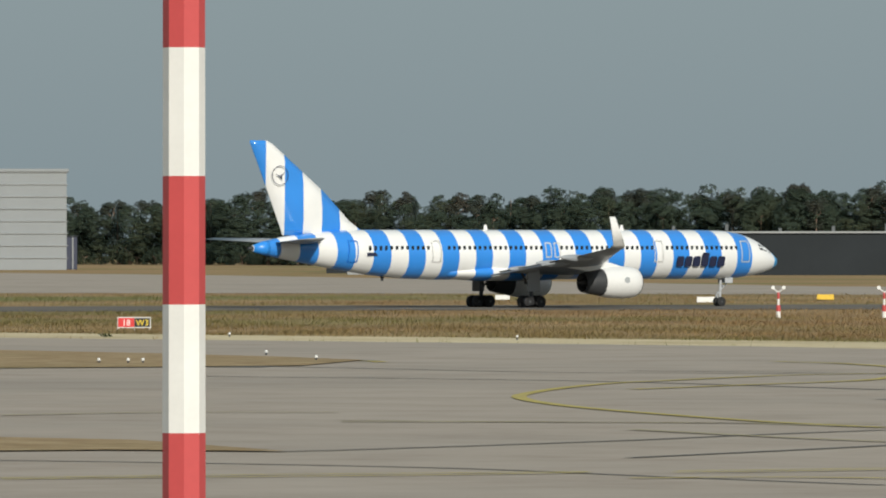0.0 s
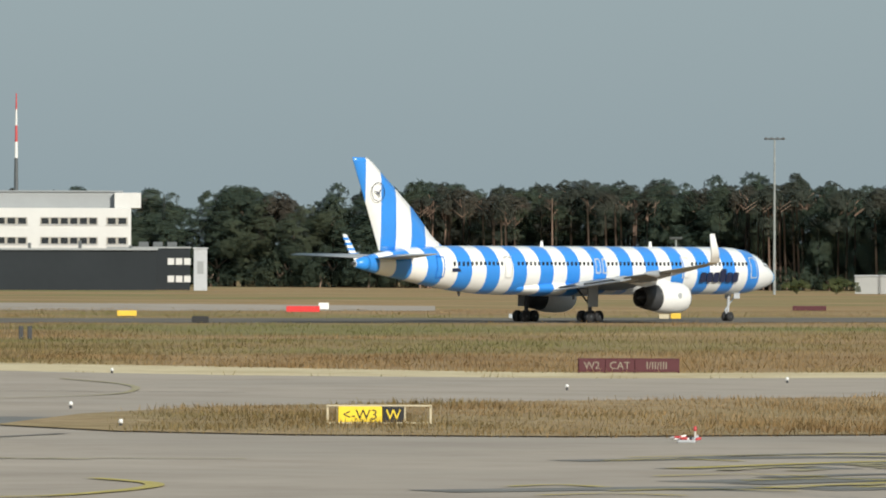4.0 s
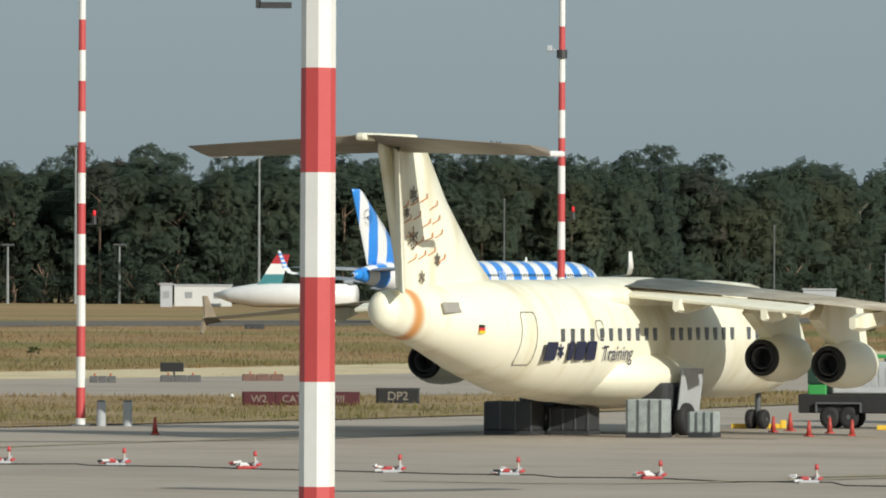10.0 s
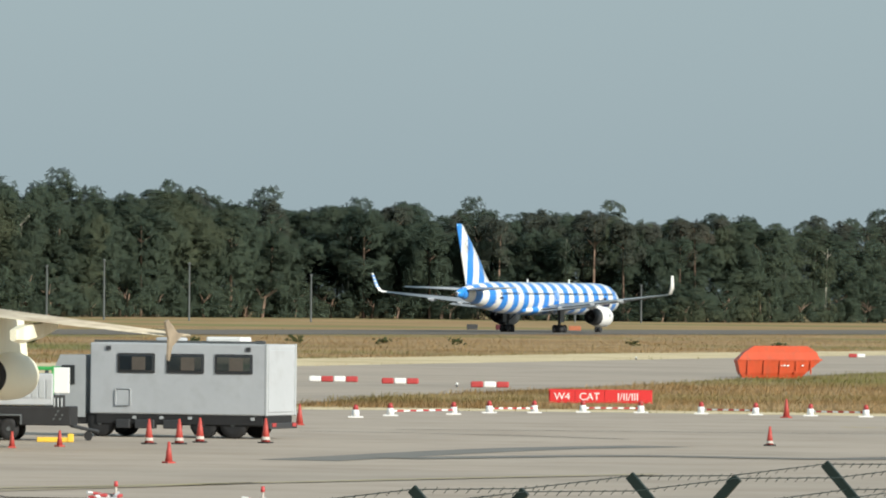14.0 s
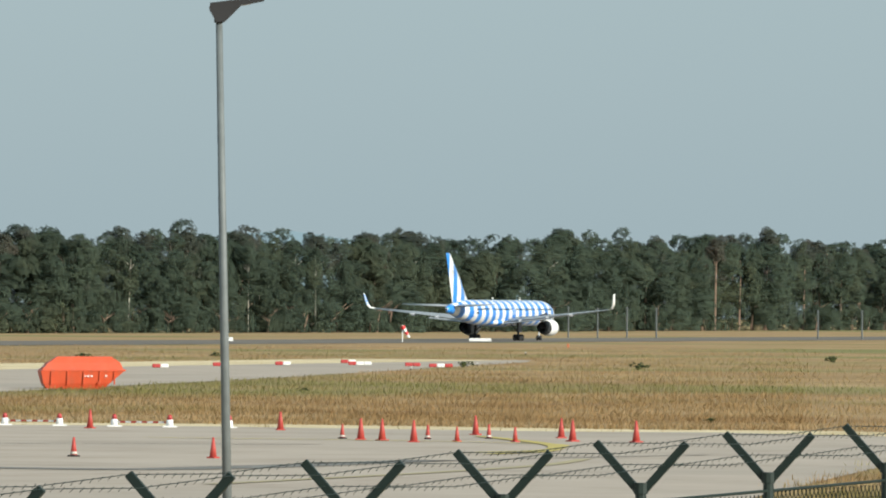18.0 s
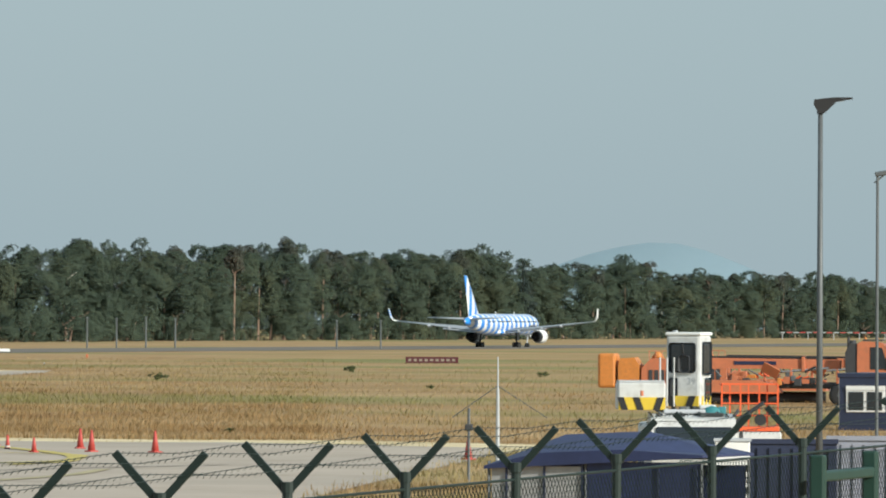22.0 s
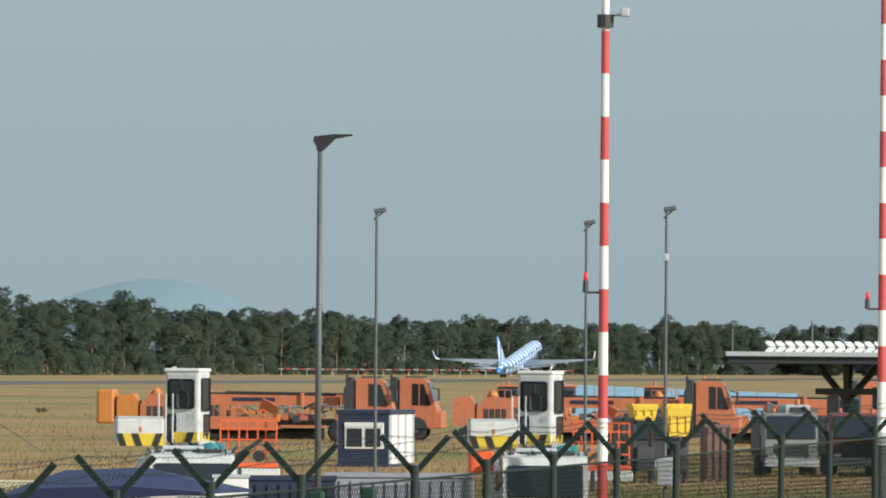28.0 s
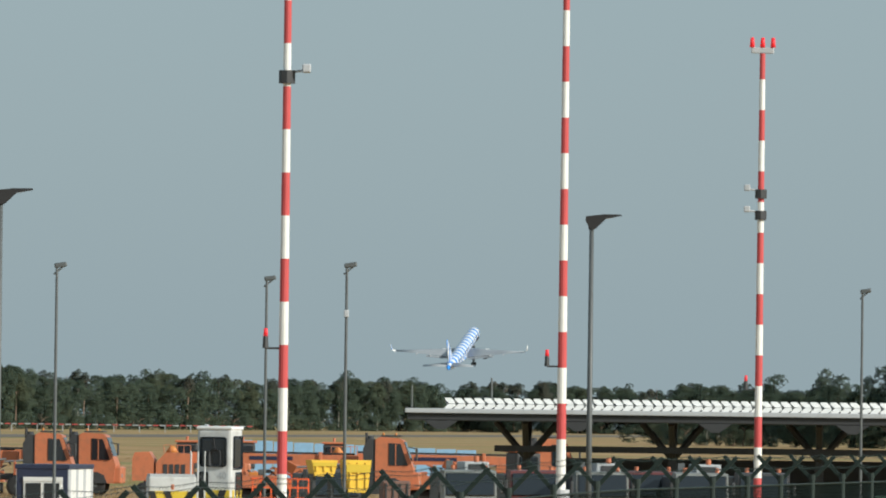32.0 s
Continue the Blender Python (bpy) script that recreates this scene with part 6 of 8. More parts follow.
for bearing, dist, w, h, material, label in ((45.50, 594, .75, 1.05, LIGHTGREY, "pale grey cabinet beside the runway"), (48.80, 760, 2.0, .5, SIGNWHITE, "pale low box beyond the runway"), (50.2, 800, 1.4, .45, WHITE, "small pale box beyond the runway"),
                                           (48.0, 800, 1.6, .5, YELLOW, "small yellow box beyond the runway"), (47.3, 620, .6, .5, YELLOW, "small yellow marker by the runway"), (44.1, 780, 1.8, .5, YELLOW, "low yellow box beyond the runway"),
                                           (43.6, 700, 1.4, .5, SIGNBLACK, "low black and yellow marker beyond the runway"), (42.9, 850, 3.4, .6, SIGNRED, "low red sign beyond the runway"), (46.4, 720, 1.1, .6, PALEFRAME, "tan box beyond the runway"),
                                           (42.76, 900, 1.1, .7, WHITE, "white box beyond the runway"), (41.4, 760, 2.6, .4, LIGHTGREY, "low grey slab beyond the runway"), (40.44, 760, .9, .4, PALEFRAME, "tan marker beyond the runway"), (40.9, 760, .6, .35, ORANGE, "small orange marker beside the runway"),
                                           (39.45, 900, 3.6, .5, SIGNDARKRED, "low dark red sign beyond the runway"), (40.36, 760, .9, .5, YELLOW, "small yellow box beside the runway"), (33.4, 800, 1.2, .5, YELLOW, "yellow box beside the runway"), (32.5, 860, .7, .5, DARK, "small dark box beside the runway"),
                                           (32.05, 860, .7, .5, DARK, "small dark box beside the runway"), (30.2, 760, 1.8, .45, DARK, "dark low box beside the runway"), (22.8, 1150, 1.6, .7, SIGNDARKRED, "dark box beyond the runway"), (23.0, 1150, 1.5, .7, DARK, "dark box beyond the runway"),
                                           (22.3, 1150, 1.7, .6, ORANGE, "orange box beyond the runway"), (18.2, 1300, 3.4, .45, SIGNWHITE, "long white box beyond the runway"), (19.9, 1250, .7, .6, WHITE, "white marker beside the runway"), (17.6, 1100, .28, .5, ORANGE, "orange marker by the grass")):
    marker(bearing, dist, w, h, material, label)
for bearing, dist in ((44.82, 540), (44.76, 540)):
    marker(bearing, dist, .3, .85, DARK, "dark upright block on the grass")

# red and white posts with lamp arms before the runway
for bearing, dist in ((48.32, 600), (47.60, 600)):
    p_ = thing("approach_post", "short red and white post with two lamp arms", "post", polar(bearing, dist), "approach posts")
    for k in range(4):
        part("band", rod((0, 0, .45 * k), (0, 0, .45 * k + .45), .16 if k < 2 else .09, .16 if k < 2 else .09, 10), MASTWHITE if k % 2 == 0 else MASTRED, p_)
    for sx in (-1, 1):
        part("lamp_arm", rod((0, 0, 1.8), (sx * .45, 0, 2.15), .05, n=6), WHITE, p_)
        part("lamp", rod((sx * .38, -.2, 2.15), (sx * .38, .1, 2.15), .14, n=10), WHITE, p_)

# rack of folded barriers on the verge
rk = thing("barrier_rack", "row of folded steel barriers leaning together", "barrier", polar(46.22, 413))
for k in range(6):
    part("barrier_panel", box(-1.2 + .38 * k, 0, 0, .3, .05, .62, .01, rot=Euler((.15, 0, 0)).to_matrix().to_4x4()), LIGHTGREY, rk)
part("rack_rail", box(-.3, .05, .6, 2.3, .06, .05), LIGHTGREY, rk)
part("heap", box(1.0, 0, 0, .66, .5, .6, .12), BLACK, rk, "dark heap of rubber feet")

# small edge lights along the pavement
for t_, (bearing, dist) in enumerate(((50.1, 455), (52.06, 470), (52.95, 361), (52.75, 361), (52.65, 361), (51.81, 389), (51.47, 370), (45.9, 393), (44.2, 377), (44.14, 254), (45.43, 268), (45.18, 272), (44.48, 286), (41.1, 330), (39.6, 352),
                                      (35.87, 300), (35.23, 362), (33.03, 382), (32.51, 324), (32.36, 324), (32.3, 323), (30.35, 332), (23.1, 444), (21.88, 647), (18.67, 688), (18.22, 740), (17.89, 930))):
    e = thing("edge_light", "small taxiway edge light on a short stem", "light", polar(bearing, dist), "taxiway edge lights")
    part("stem", rod((0, 0, 0), (0, 0, .16), .05, n=8), DARK, e)
    part("dome", rod((0, 0, .15), (0, 0, .27), .085, .055, 10), YELLOW if 17 < t_ < 20 else WHITE, e, smooth=True)

# orange skips
SKIPRED = mat("red_orange_paint", (0.58, 0.085, 0.03), 0.5, vary=0.12, scale=1.0, dirt=.3)
sk = thing("skip_container", "orange steel skip with sloping ends, two nested", "container", polar(20.93, 512, 0, 8) @ Matrix.Diagonal((.86, .86, 1, 1)))
for k, (dx, dy) in enumerate(((-.3, 0), (.95, 1.5))):
    q = pose(dx, dy, 0)
    plan = [(z, w0, w1, d) for z, w0, w1, d in ((0, -2.1, .9, .62), (.35, -2.35, 1.35, .8), (1.1, -2.55, 2.35, 1.0), (1.6, -2.0, 2.1, .7), (1.98, -1.3, 1.5, .4))]
    o = part("shell", loft([[q @ Vector(p) for p in ((w0, -d, z), (w1, -d, z), (w1, d, z), (w0, d, z))] for z, w0, w1, d in plan]), SKIPRED, sk, "orange sheet-steel shell")
    for j in range(4):
        part("rib", box(dx - 1.8 + 1.15 * j, dy - .93, .3, .1, .12, .8, rot=Euler((.2, 0, 0)).to_matrix().to_4x4()), SKIPRED, o)
    part("rim", box(dx, dy - 1.0, 1.1, 4.9, .08, .1), SKIPRED, o)
    for j in range(3):
        part("lug", box(dx + .55 + .25 * j, dy - .96, .75, .14, .06, .1), WHITE, o)
part("marker_stake", box(-2.6, -.3, 0, .06, .06, 1.4), WHITE, sk)

# tufts and low shrubs on the grass
SHRUB = leaf_mat("shrub_leaves", (0.10, 0.125, 0.055), (0.16, 0.18, 0.08))


def shrub(bearing, dist, r):
    r *= .62
    c = rng.normal(0, 1, (26, 3)) * (r, r, r * .42) * .42 + (0, 0, r * .42)
    c[:, 2] = np.abs(c[:, 2])
    v, f = clumps(c, np.full(26, r * .24))
    v[:, 2] -= v[:, 2].min() + .03
    me = bpy.data.meshes.new("shrub")
    me.from_pydata(v.tolist(), [], f.tolist())
    me.materials.append(SHRUB)
    ob = new("shrub", me)
    ob.matrix_basis = polar(bearing, dist)
    return tagged(ob, "low green shrub in the dry grass", "shrub", "low shrubs")


for bearing, dist, r in ((16.63, 374, .42), (15.26, 620, .55), (19.4, 505, .5), (24.9, 780, 1.2), (24.6, 790, 1.0), (24.2, 800, 1.4), (23.6, 800, 1.3), (23.1, 800, 1.2), (21.9, 820, 1.1), (20.9, 820, 1.1), (20.0, 860, 1.0), (26.0, 760, 1.2),
                       (38.62, 1405, 4.5), (38.32, 1408, 3.6), (37.95, 1405, 4.6), (39.25, 1400, 5.0), (39.55, 1402, 4.4), (35.6, 1400, 4.2), (35.1, 1390, 4.6), (38.4, 560, .9), (36.9, 560, .8), (35.9, 540, 1.0), (31.7, 520, .8), (33.9, 540, .6), (52.9, 470, .5), (17.1, 700, 1.2), (15.8, 820, 1.2), (14.5, 760, .9), (18.3, 720, 1.1)):
    shrub(bearing, dist, r)

# ---- far buildings ----
CLADDING = mat("pale_metal_cladding", (0.25, 0.27, 0.28), 0.55, vary=0.05, scale=.1)
RENDER_WHITE = mat("white_wall", (0.62, 0.62, 0.60), 0.7, vary=0.05, scale=.15)
GREYWALL = mat("grey_wall", (0.30, 0.315, 0.32), 0.7, vary=0.06, scale=.15)
SLATE = mat("dark_cladding", (0.030, 0.035, 0.039), 0.8, vary=0.1, scale=.1, spec=0.1)
TENT = mat("tent_fabric", (0.36, 0.365, 0.355), 0.8, vary=0.05, scale=.2)
REDDOOR = mat("red_door", (0.42, 0.02, 0.03), 0.5, vary=0.08)


def hangar():
    h = thing("hangar", "tall pale hangar with ribbed metal cladding", "building", polar(54.05, 1900, 0, 0))
    for k in range(8):
        part("wall_panel", box(0, 0, 2.75 * k, 58, 30, 2.62, .05), CLADDING, h)
        part("rib", box(0, -.1, 2.75 * k + 2.6, 58.6, 30.4, .17), GREYWALL, h)
    part("roof", box(0, 0, 22, 59, 31, .7, .1), CLADDING, h)
    for k in range(9):
        part("vent", box(-8 + 2.4 * k, -4, 22.7, 1.2, 1.2, 1.6 + .4 * (k % 2), .1), STEEL, h)
    an = thing("annex", "dark blue low annex beside the hangar", "building", polar(53.35, 1930))
    part("wall", box(0, 0, 0, 17, 12, 7.5, .1), NAVY, an)
    part("roof", box(0, 0, 7.5, 17.4, 12.4, .3), SLATE, an)
    for k in range(7):
        part("column", box(-7.5 + 2.5 * k, -6.1, 0, .3, .3, 7.4), GREYWALL, an)


hangar()


def dark_hall(b0, b1, dist, h, doors, label):
    """A long low dark hall between two bearings."""
    m = polar((b0 + b1) / 2, dist)
    L = 2 * dist * math.tan(radians(abs(b0 - b1)) / 2)
    s = thing("dark_hall", label, "building", m)
    part("wall", box(0, 10, 0, L, 20, h, .05), SLATE, s)
    part("roof_edge", box(0, 9.8, h, L + .6, 20.6, .35), GREYWALL, s)
    n = int(L / 9)
    for k in range(n):
        part("roof_vent", box(-L / 2 + (k + .5) * L / n, 3, h + .3, .6, .6, .6 + .4 * (k % 3), .05), STEEL, s)
    for x0, x1, mat_ in doors:
        cnt = max(1, int((x1 - x0) * L / 4.2))
        for k in range(cnt):
            w = (x1 - x0) * L / cnt
            dd = part("door", box(-L / 2 + x0 * L + (k + .5) * w, -.1, 0, w * .8, .25, h * .55, .04), mat_, s)
            part("frame", box(-L / 2 + x0 * L + (k + .5) * w, -.05, h * .55, w * .9, .3, .25), DARK, dd)
    return s


dark_hall(49.58, 47.4, 1520, 7.6, ((.22, .5, SLATE), (.95, 1.0, REDDOOR)), "long dark hall with dark and red doors")
dark_hall(47.35, 43.9, 1512, 7.2, ((.0, .62, REDDOOR),), "long dark hall with a row of red doors")
dark_hall(51.4, 49.0, 1640, 5.5, ((.3, .9, SLATE),), "low dark hall behind tents")


def white_block():
    b = thing("office_block", "white office block with window strips and roof masts", "building", polar(45.17, 1580))
    part("main_wall", box(0, 6, 0, 60.5, 14, 15.2, .1), RENDER_WHITE, b)
    part("upper_storey", box(2.0, 7, 15.2, 53, 11, 3.0, .1), GREYWALL, b)
    part("stair_tower", box(-27.2, 6, 15.2, 5.4, 9, 5.6, .1), GREYWALL, b)
    part("stair_tower_side", box(-24.2, 1.6, 15.2, 3.0, .4, 5.4, .05), RENDER_WHITE, b)
    part("end_block", box(29.6, 5.0, 15.2, 5.0, 11, 2.9, .1), RENDER_WHITE, b)
    part("roof_edge", box(2, 7, 18.2, 53.6, 11.6, .3), CLADDING, b)
    for row, z in enumerate((12.1, 8.4, 4.6)):
        for k, (x0, w) in enumerate(((-29.0, 3.0), (-23.3, 9.6), (-12.3, 11.4), (.8, 10.0), (13.2, 10.8), (25.6, 4.0))):
            fr = part("window", box(x0 + w / 2, -1.02, z, w, .12, 1.35), DULL, b)
            n = max(2, int(w / 1.7))
            for q in range(n):
                part("pane", box(x0 + (q + .5) * w / n, -1.10, z + .12, w / n * .72, .06, 1.1), GLASS, fr)
            part("sill", box(x0 + w / 2, -1.12, z - .12, w + .2, .2, .12), LIGHTGREY, fr)
    for x, z in ((-10.6, 37), (-1.8, 38.4), (8.7, 36.9)):
        for k in range(6):
            part("roof_mast", rod((x, 7, 18.5 + (z - 18.5) * k / 6), (x, 7, 18.5 + (z - 18.5) * (k + 1) / 6), .42 - .05 * k, .42 - .05 * (k + 1), 8), (STEEL, STEEL, MASTWHITE, MASTRED, MASTWHITE, MASTRED)[k], b)
    g = thing("grey_annex", "dark grey low building beside the office block", "building", polar(43.95, 1540))
    part("wall", box(0, 4, 0, 15, 10, 7.6, .1), SLATE, g)
    part("roof", box(0, 4, 7.6, 15.4, 10.4, .3), GREYWALL, g)
    for k in range(3):
        part("window", box(4.0 + 1.5 * k, -1.05, 4.6, 1.2, .12, 1.2), RENDER_WHITE, g)
        part("window", box(4.0 + 1.5 * k, -1.05, 1.4, 1.2, .12, 1.2), RENDER_WHITE, g)
    for k in range(3):
        part("roof_unit", box(-1 + 2.6 * k, 2, 7.9, 1.8, 1.6, .9, .1), STEEL, g)
    mp = thing("thin_mast", "thin grey mast beside the office block", "pole", polar(46.55, 1500))
    part("pole", rod((0, 0, 0), (0, 0, 13.0), .3, .22, 8), STEEL, mp)


white_block()
for bearing, w, h, d in ((51.0, 14, 5.0, 1560), (50.0, 22, 3.9, 1570), (49.2, 16, 3.6, 1575), (50.45, 8, 3.4, 1590)):
    t_ = thing("marquee", "white marquee tent with a pitched fabric roof", "tent", polar(bearing, d), "marquee tents")
    part("tent_wall", box(0, 0, 0, w, 10, h * .55, .05), GREYWALL, t_)
    part("tent_roof", prism([(-w / 2 - .3, 0), (w / 2 + .3, 0), (w / 2 - 1.2, h * .45), (-w / 2 + 1.2, h * .45)], 10.6, m=pose(0, 0, h * .55)), TENT, t_)

# low things along the edge of the wood
for bearing, dist, w, h, material, label in ((39.0, 1420, 7.0, 3.0, TENT, "white low cabin at the edge of the wood"), (38.25, 1425, 14, 2.8, TENT, "long white container row at the edge of the wood"), (37.85, 1430, 6, 2.7, TENT, "white container at the edge of the wood"),
                                           (35.25, 1420, 12, 2.2, TENT, "white low wall at the edge of the wood"), (34.95, 1400, 5, 2.0, TENT, "pale low container by the wood"), (33.2, 1300, 6.6, 1.9, RENDER_WHITE, "white shed at the edge of the wood"), (32.7, 1300, 4.8, 2.3, RENDER_WHITE, "white box like a parked van"),
                                           (30.55, 1290, 8.8, 3.2, RENDER_WHITE, "white site building before the wood"), (30.8, 1260, 1.8, 3.4, LIGHTGREY, "narrow grey hut before the wood"), (26.35, 1330, 5.2, 2.9, LIGHTGREY, "small grey hut with a flat roof"), (36.8, 1330, 14, 2.5, TENT, "long white wall at the edge of the wood"),
                                           (43.6, 1500, 2.4, 7.5, LIGHTGREY, "pale grey tower-like cabin")):
    c = thing("site_cabin", label, "cabin", polar(bearing, dist))
    part("cabin_wall", box(0, 0, 0, w, 3, h, .06), material, c)
    part("cabin_roof", box(0, 0, h, w + .3, 3.4, .2), LIGHTGREY, c)
    n = max(1, int(w / 3.2)) if material is not TENT else 0
    for k in range(n):
        part("cabin_window", box(-w / 2 + (k + .5) * w / n, -1.53, h * .4, min(1.1, w / n * .5), .06, h * .3), GREYWALL, c)

# tail of an airliner far behind
tl = thing("far_airliner", "far parked airliner showing a teal, white and red fin", "aircraft", polar(30.10, 1275, -1.6))
part("fuselage", loft([ring(y, 3.4, r, r, 16) for y, r in ((-9, .2), (-6, 1.2), (-2, 1.8), (14, 1.8))]), WHITE, tl, at=pose(0, 0, 0, 0, 0, -112), smooth=True)
TEALP = mat("teal_paint", (0.05, 0.21, 0.23), 0.4)
for k, (z0, z1, m_) in enumerate(((4.2, 6.6, TEALP), (6.6, 8.2, WHITE), (8.2, 9.6, REDDOOR))):
    f = lambda z: (-2.2 + (z - 4.2) * .62, 1.6 + (z - 4.2) * .28)
    part("fin_band", prism([(f(z0)[0], z0), (f(z0)[1], z0), (f(z1)[1], z1), (f(z1)[0], z1)], .3), m_, tl)

# windsock by the runway
ws = thing("windsock", "small red and white windsock on a pole", "windsock", polar(18.73, 1250))
part("pole", rod((0, 0, 0), (0, 0, 2.6), .07, n=8), WHITE, ws)
for k in range(4):
    part("sock_ring", rod((.25 * k, 0, 2.4 - .42 * k), (.25 * k + .25, 0, 2.4 - .42 * k - .42), .34 - .04 * k, .3 - .04 * k, 12), SIGNRED if k % 2 == 0 else WHITE, ws)
# red and white antenna array before the wood
aa = thing("antenna_array", "red and white antenna array behind the runway", "antenna", polar(37.45, 1260))
for k in range(14):
    part("array_post", box(-7.5 + 1.15 * k, 0, 0, .14, .14, 1.1 + .05 * k, .02), MASTRED if k % 3 == 0 else GREY, aa)
for k in range(10):
    part("array_rail", box(-6.9 + 1.53 * k, -.15, 1.0, 1.5, .1, .12, .02), MASTRED if k % 2 else GREY, aa)
part("equipment_hut", box(7.6, 1, 0, 1.6, 2.0, 2.9, .05), MASTRED, aa, "red and white equipment hut")
part("hut_door", box(8.9, .6, 0, .9, 1.8, 2.7, .05), WHITE, aa)
# far red and white runway-end rail
rl = thing("end_barrier", "long low red and white rail at the runway end", "barrier", polar(11.9, 2500))
for k in range(44):
    part("rail_piece", box(-42 + 2 * k, 0, 2.0, 1.6, .3, .26), MASTRED if k % 2 else LIGHTGREY, rl)
for k in range(12):
    part("post", box(-42 + 7.6 * k, .2, 0, .2, .2, 2.0), LIGHTGREY, rl)

# ---- vehicles on the apron ----
TYRE, RIM = wheel_mesh("tyre", .5, .3, BLACK), rim_mesh("rim", .5, .28)


def truck_wheel(parent, x, y, side=1, r=.5):
    w = add_wheel(parent, 0, 0, 0, r, .3, TYRE, RIM)
    w.matrix_basis = pose(x, y, r, 0, 0, 90) @ Matrix.Diagonal((1, r / .5, r / .5, 1))
    return w


def box_truck(at):
    """A grey box truck; its cab is at -x, its long side faces -y."""
    t = thing("box_truck", "light grey box truck with dark side windows", "truck", at)
    b = part("box_body", box(0, 0, .78, 6.5, 2.5, 2.4, .05), LIGHTGREY, t, "light grey box body")
    for x in (-1.53, .28, 2.06):
        w = part("side_window", box(x, -1.26, 2.23, 1.27, .06, .54, .04), GLASS, b)
        part("window_frame", box(x, -1.255, 2.17, 1.38, .03, .66, .04), DARK, w)
        # thin lighter brown patch over part of the pane
        part("blind", box(x + .1, -1.292, 2.27, .5, .006, .44, .002), SMOKE, w, "dusty drawn blind")
    part("locker_outline", box(-2.0, -1.258, 1.05, .56, .02, .58, .05), GREY, b)
    part("locker_door", box(-2.0, -1.265, 1.075, .51, .02, .53, .04), LIGHTGREY, b)
    for x in (-2.55, 2.6):
        part("marker_lamp", box(x, -1.27, 2.93, .16, .04, .14), DARK, b)
    part("rear_door", box(3.26, 0, .9, .04, 2.15, 2.1, .03), LIGHTGREY, b, "pale rear door")
    for y in (-1.2, 1.2):
        part("corner_post", box(3.24, y, .78, .1, .12, 2.41, .03), GREY, b)
    part("roof_rail", box(0, -1.1, 3.19, 6.3, .06, .08), STEEL, b)
    part("roof_unit", box(1.45, -.3, 3.17, 1.3, .9, .24, .06), WHITE, b, "white roof unit")
    part("roof_unit", box(-.7, -.2, 3.17, .8, .9, .2, .05), LIGHTGREY, b)
    part("roof_lamp", box(2.9, -1.0, 3.18, .3, .2, .12, .03), DARK, b)
    ch = part("chassis", box(-.6, 0, .42, 7.6, 2.2, .36, .03), BLACK, t, "black chassis")
    part("skirt", box(.05, -1.17, .46, 6.1, .06, .33), BLACK, ch)
    for x, w in ((-2.0, .5), (-1.2, .7), (-.2, .6)):
        part("locker", box(x, -1.15, .3, w, .3, .3, .03), DARK, ch)
    for x in (-1.6, -.6, .45, 2.75):
        part("side_marker", box(x, -1.21, .62, .14, .02, .1), GREY, ch)
    for y in (-.85, .85):
        part("tail_lamp", box(3.39, y, .42, .02, .3, .12), RED, ch, "red tail lamp")
    part("bumper", box(3.3, 0, .35, .15, 2.3, .2, .03), DARK, ch)
    for x in (-2.9, .9, 2.0):
        for y in (-1.0, 1.0):
            truck_wheel(t, x, y)
    c = part("cab", loft([[(x, y, z) for x, z in ((-4.95, .65), (-3.45, .65), (-3.45, 2.75), (-4.4, 2.75), (-4.9, 1.7))] for y in (-1.15, 1.15)]), GREY, t, "blue-grey driver's cab")
    part("cab_window", prism([(-4.55, 1.75), (-3.85, 1.75), (-3.85, 2.4), (-4.3, 2.4)], .06, m=pose(0, -1.16, 0)), GLASS, c)
    part("windscreen", box(-4.68, 0, 1.78, .06, 1.9, .85, rot=Euler((0, .42, 0)).to_matrix().to_4x4()), GLASS, c)
    part("mirror", box(-4.8, -1.35, 1.8, .08, .2, .5, .03), DARK, c)
    return t


box_truck(polar(24.90, 284, .03, -24))


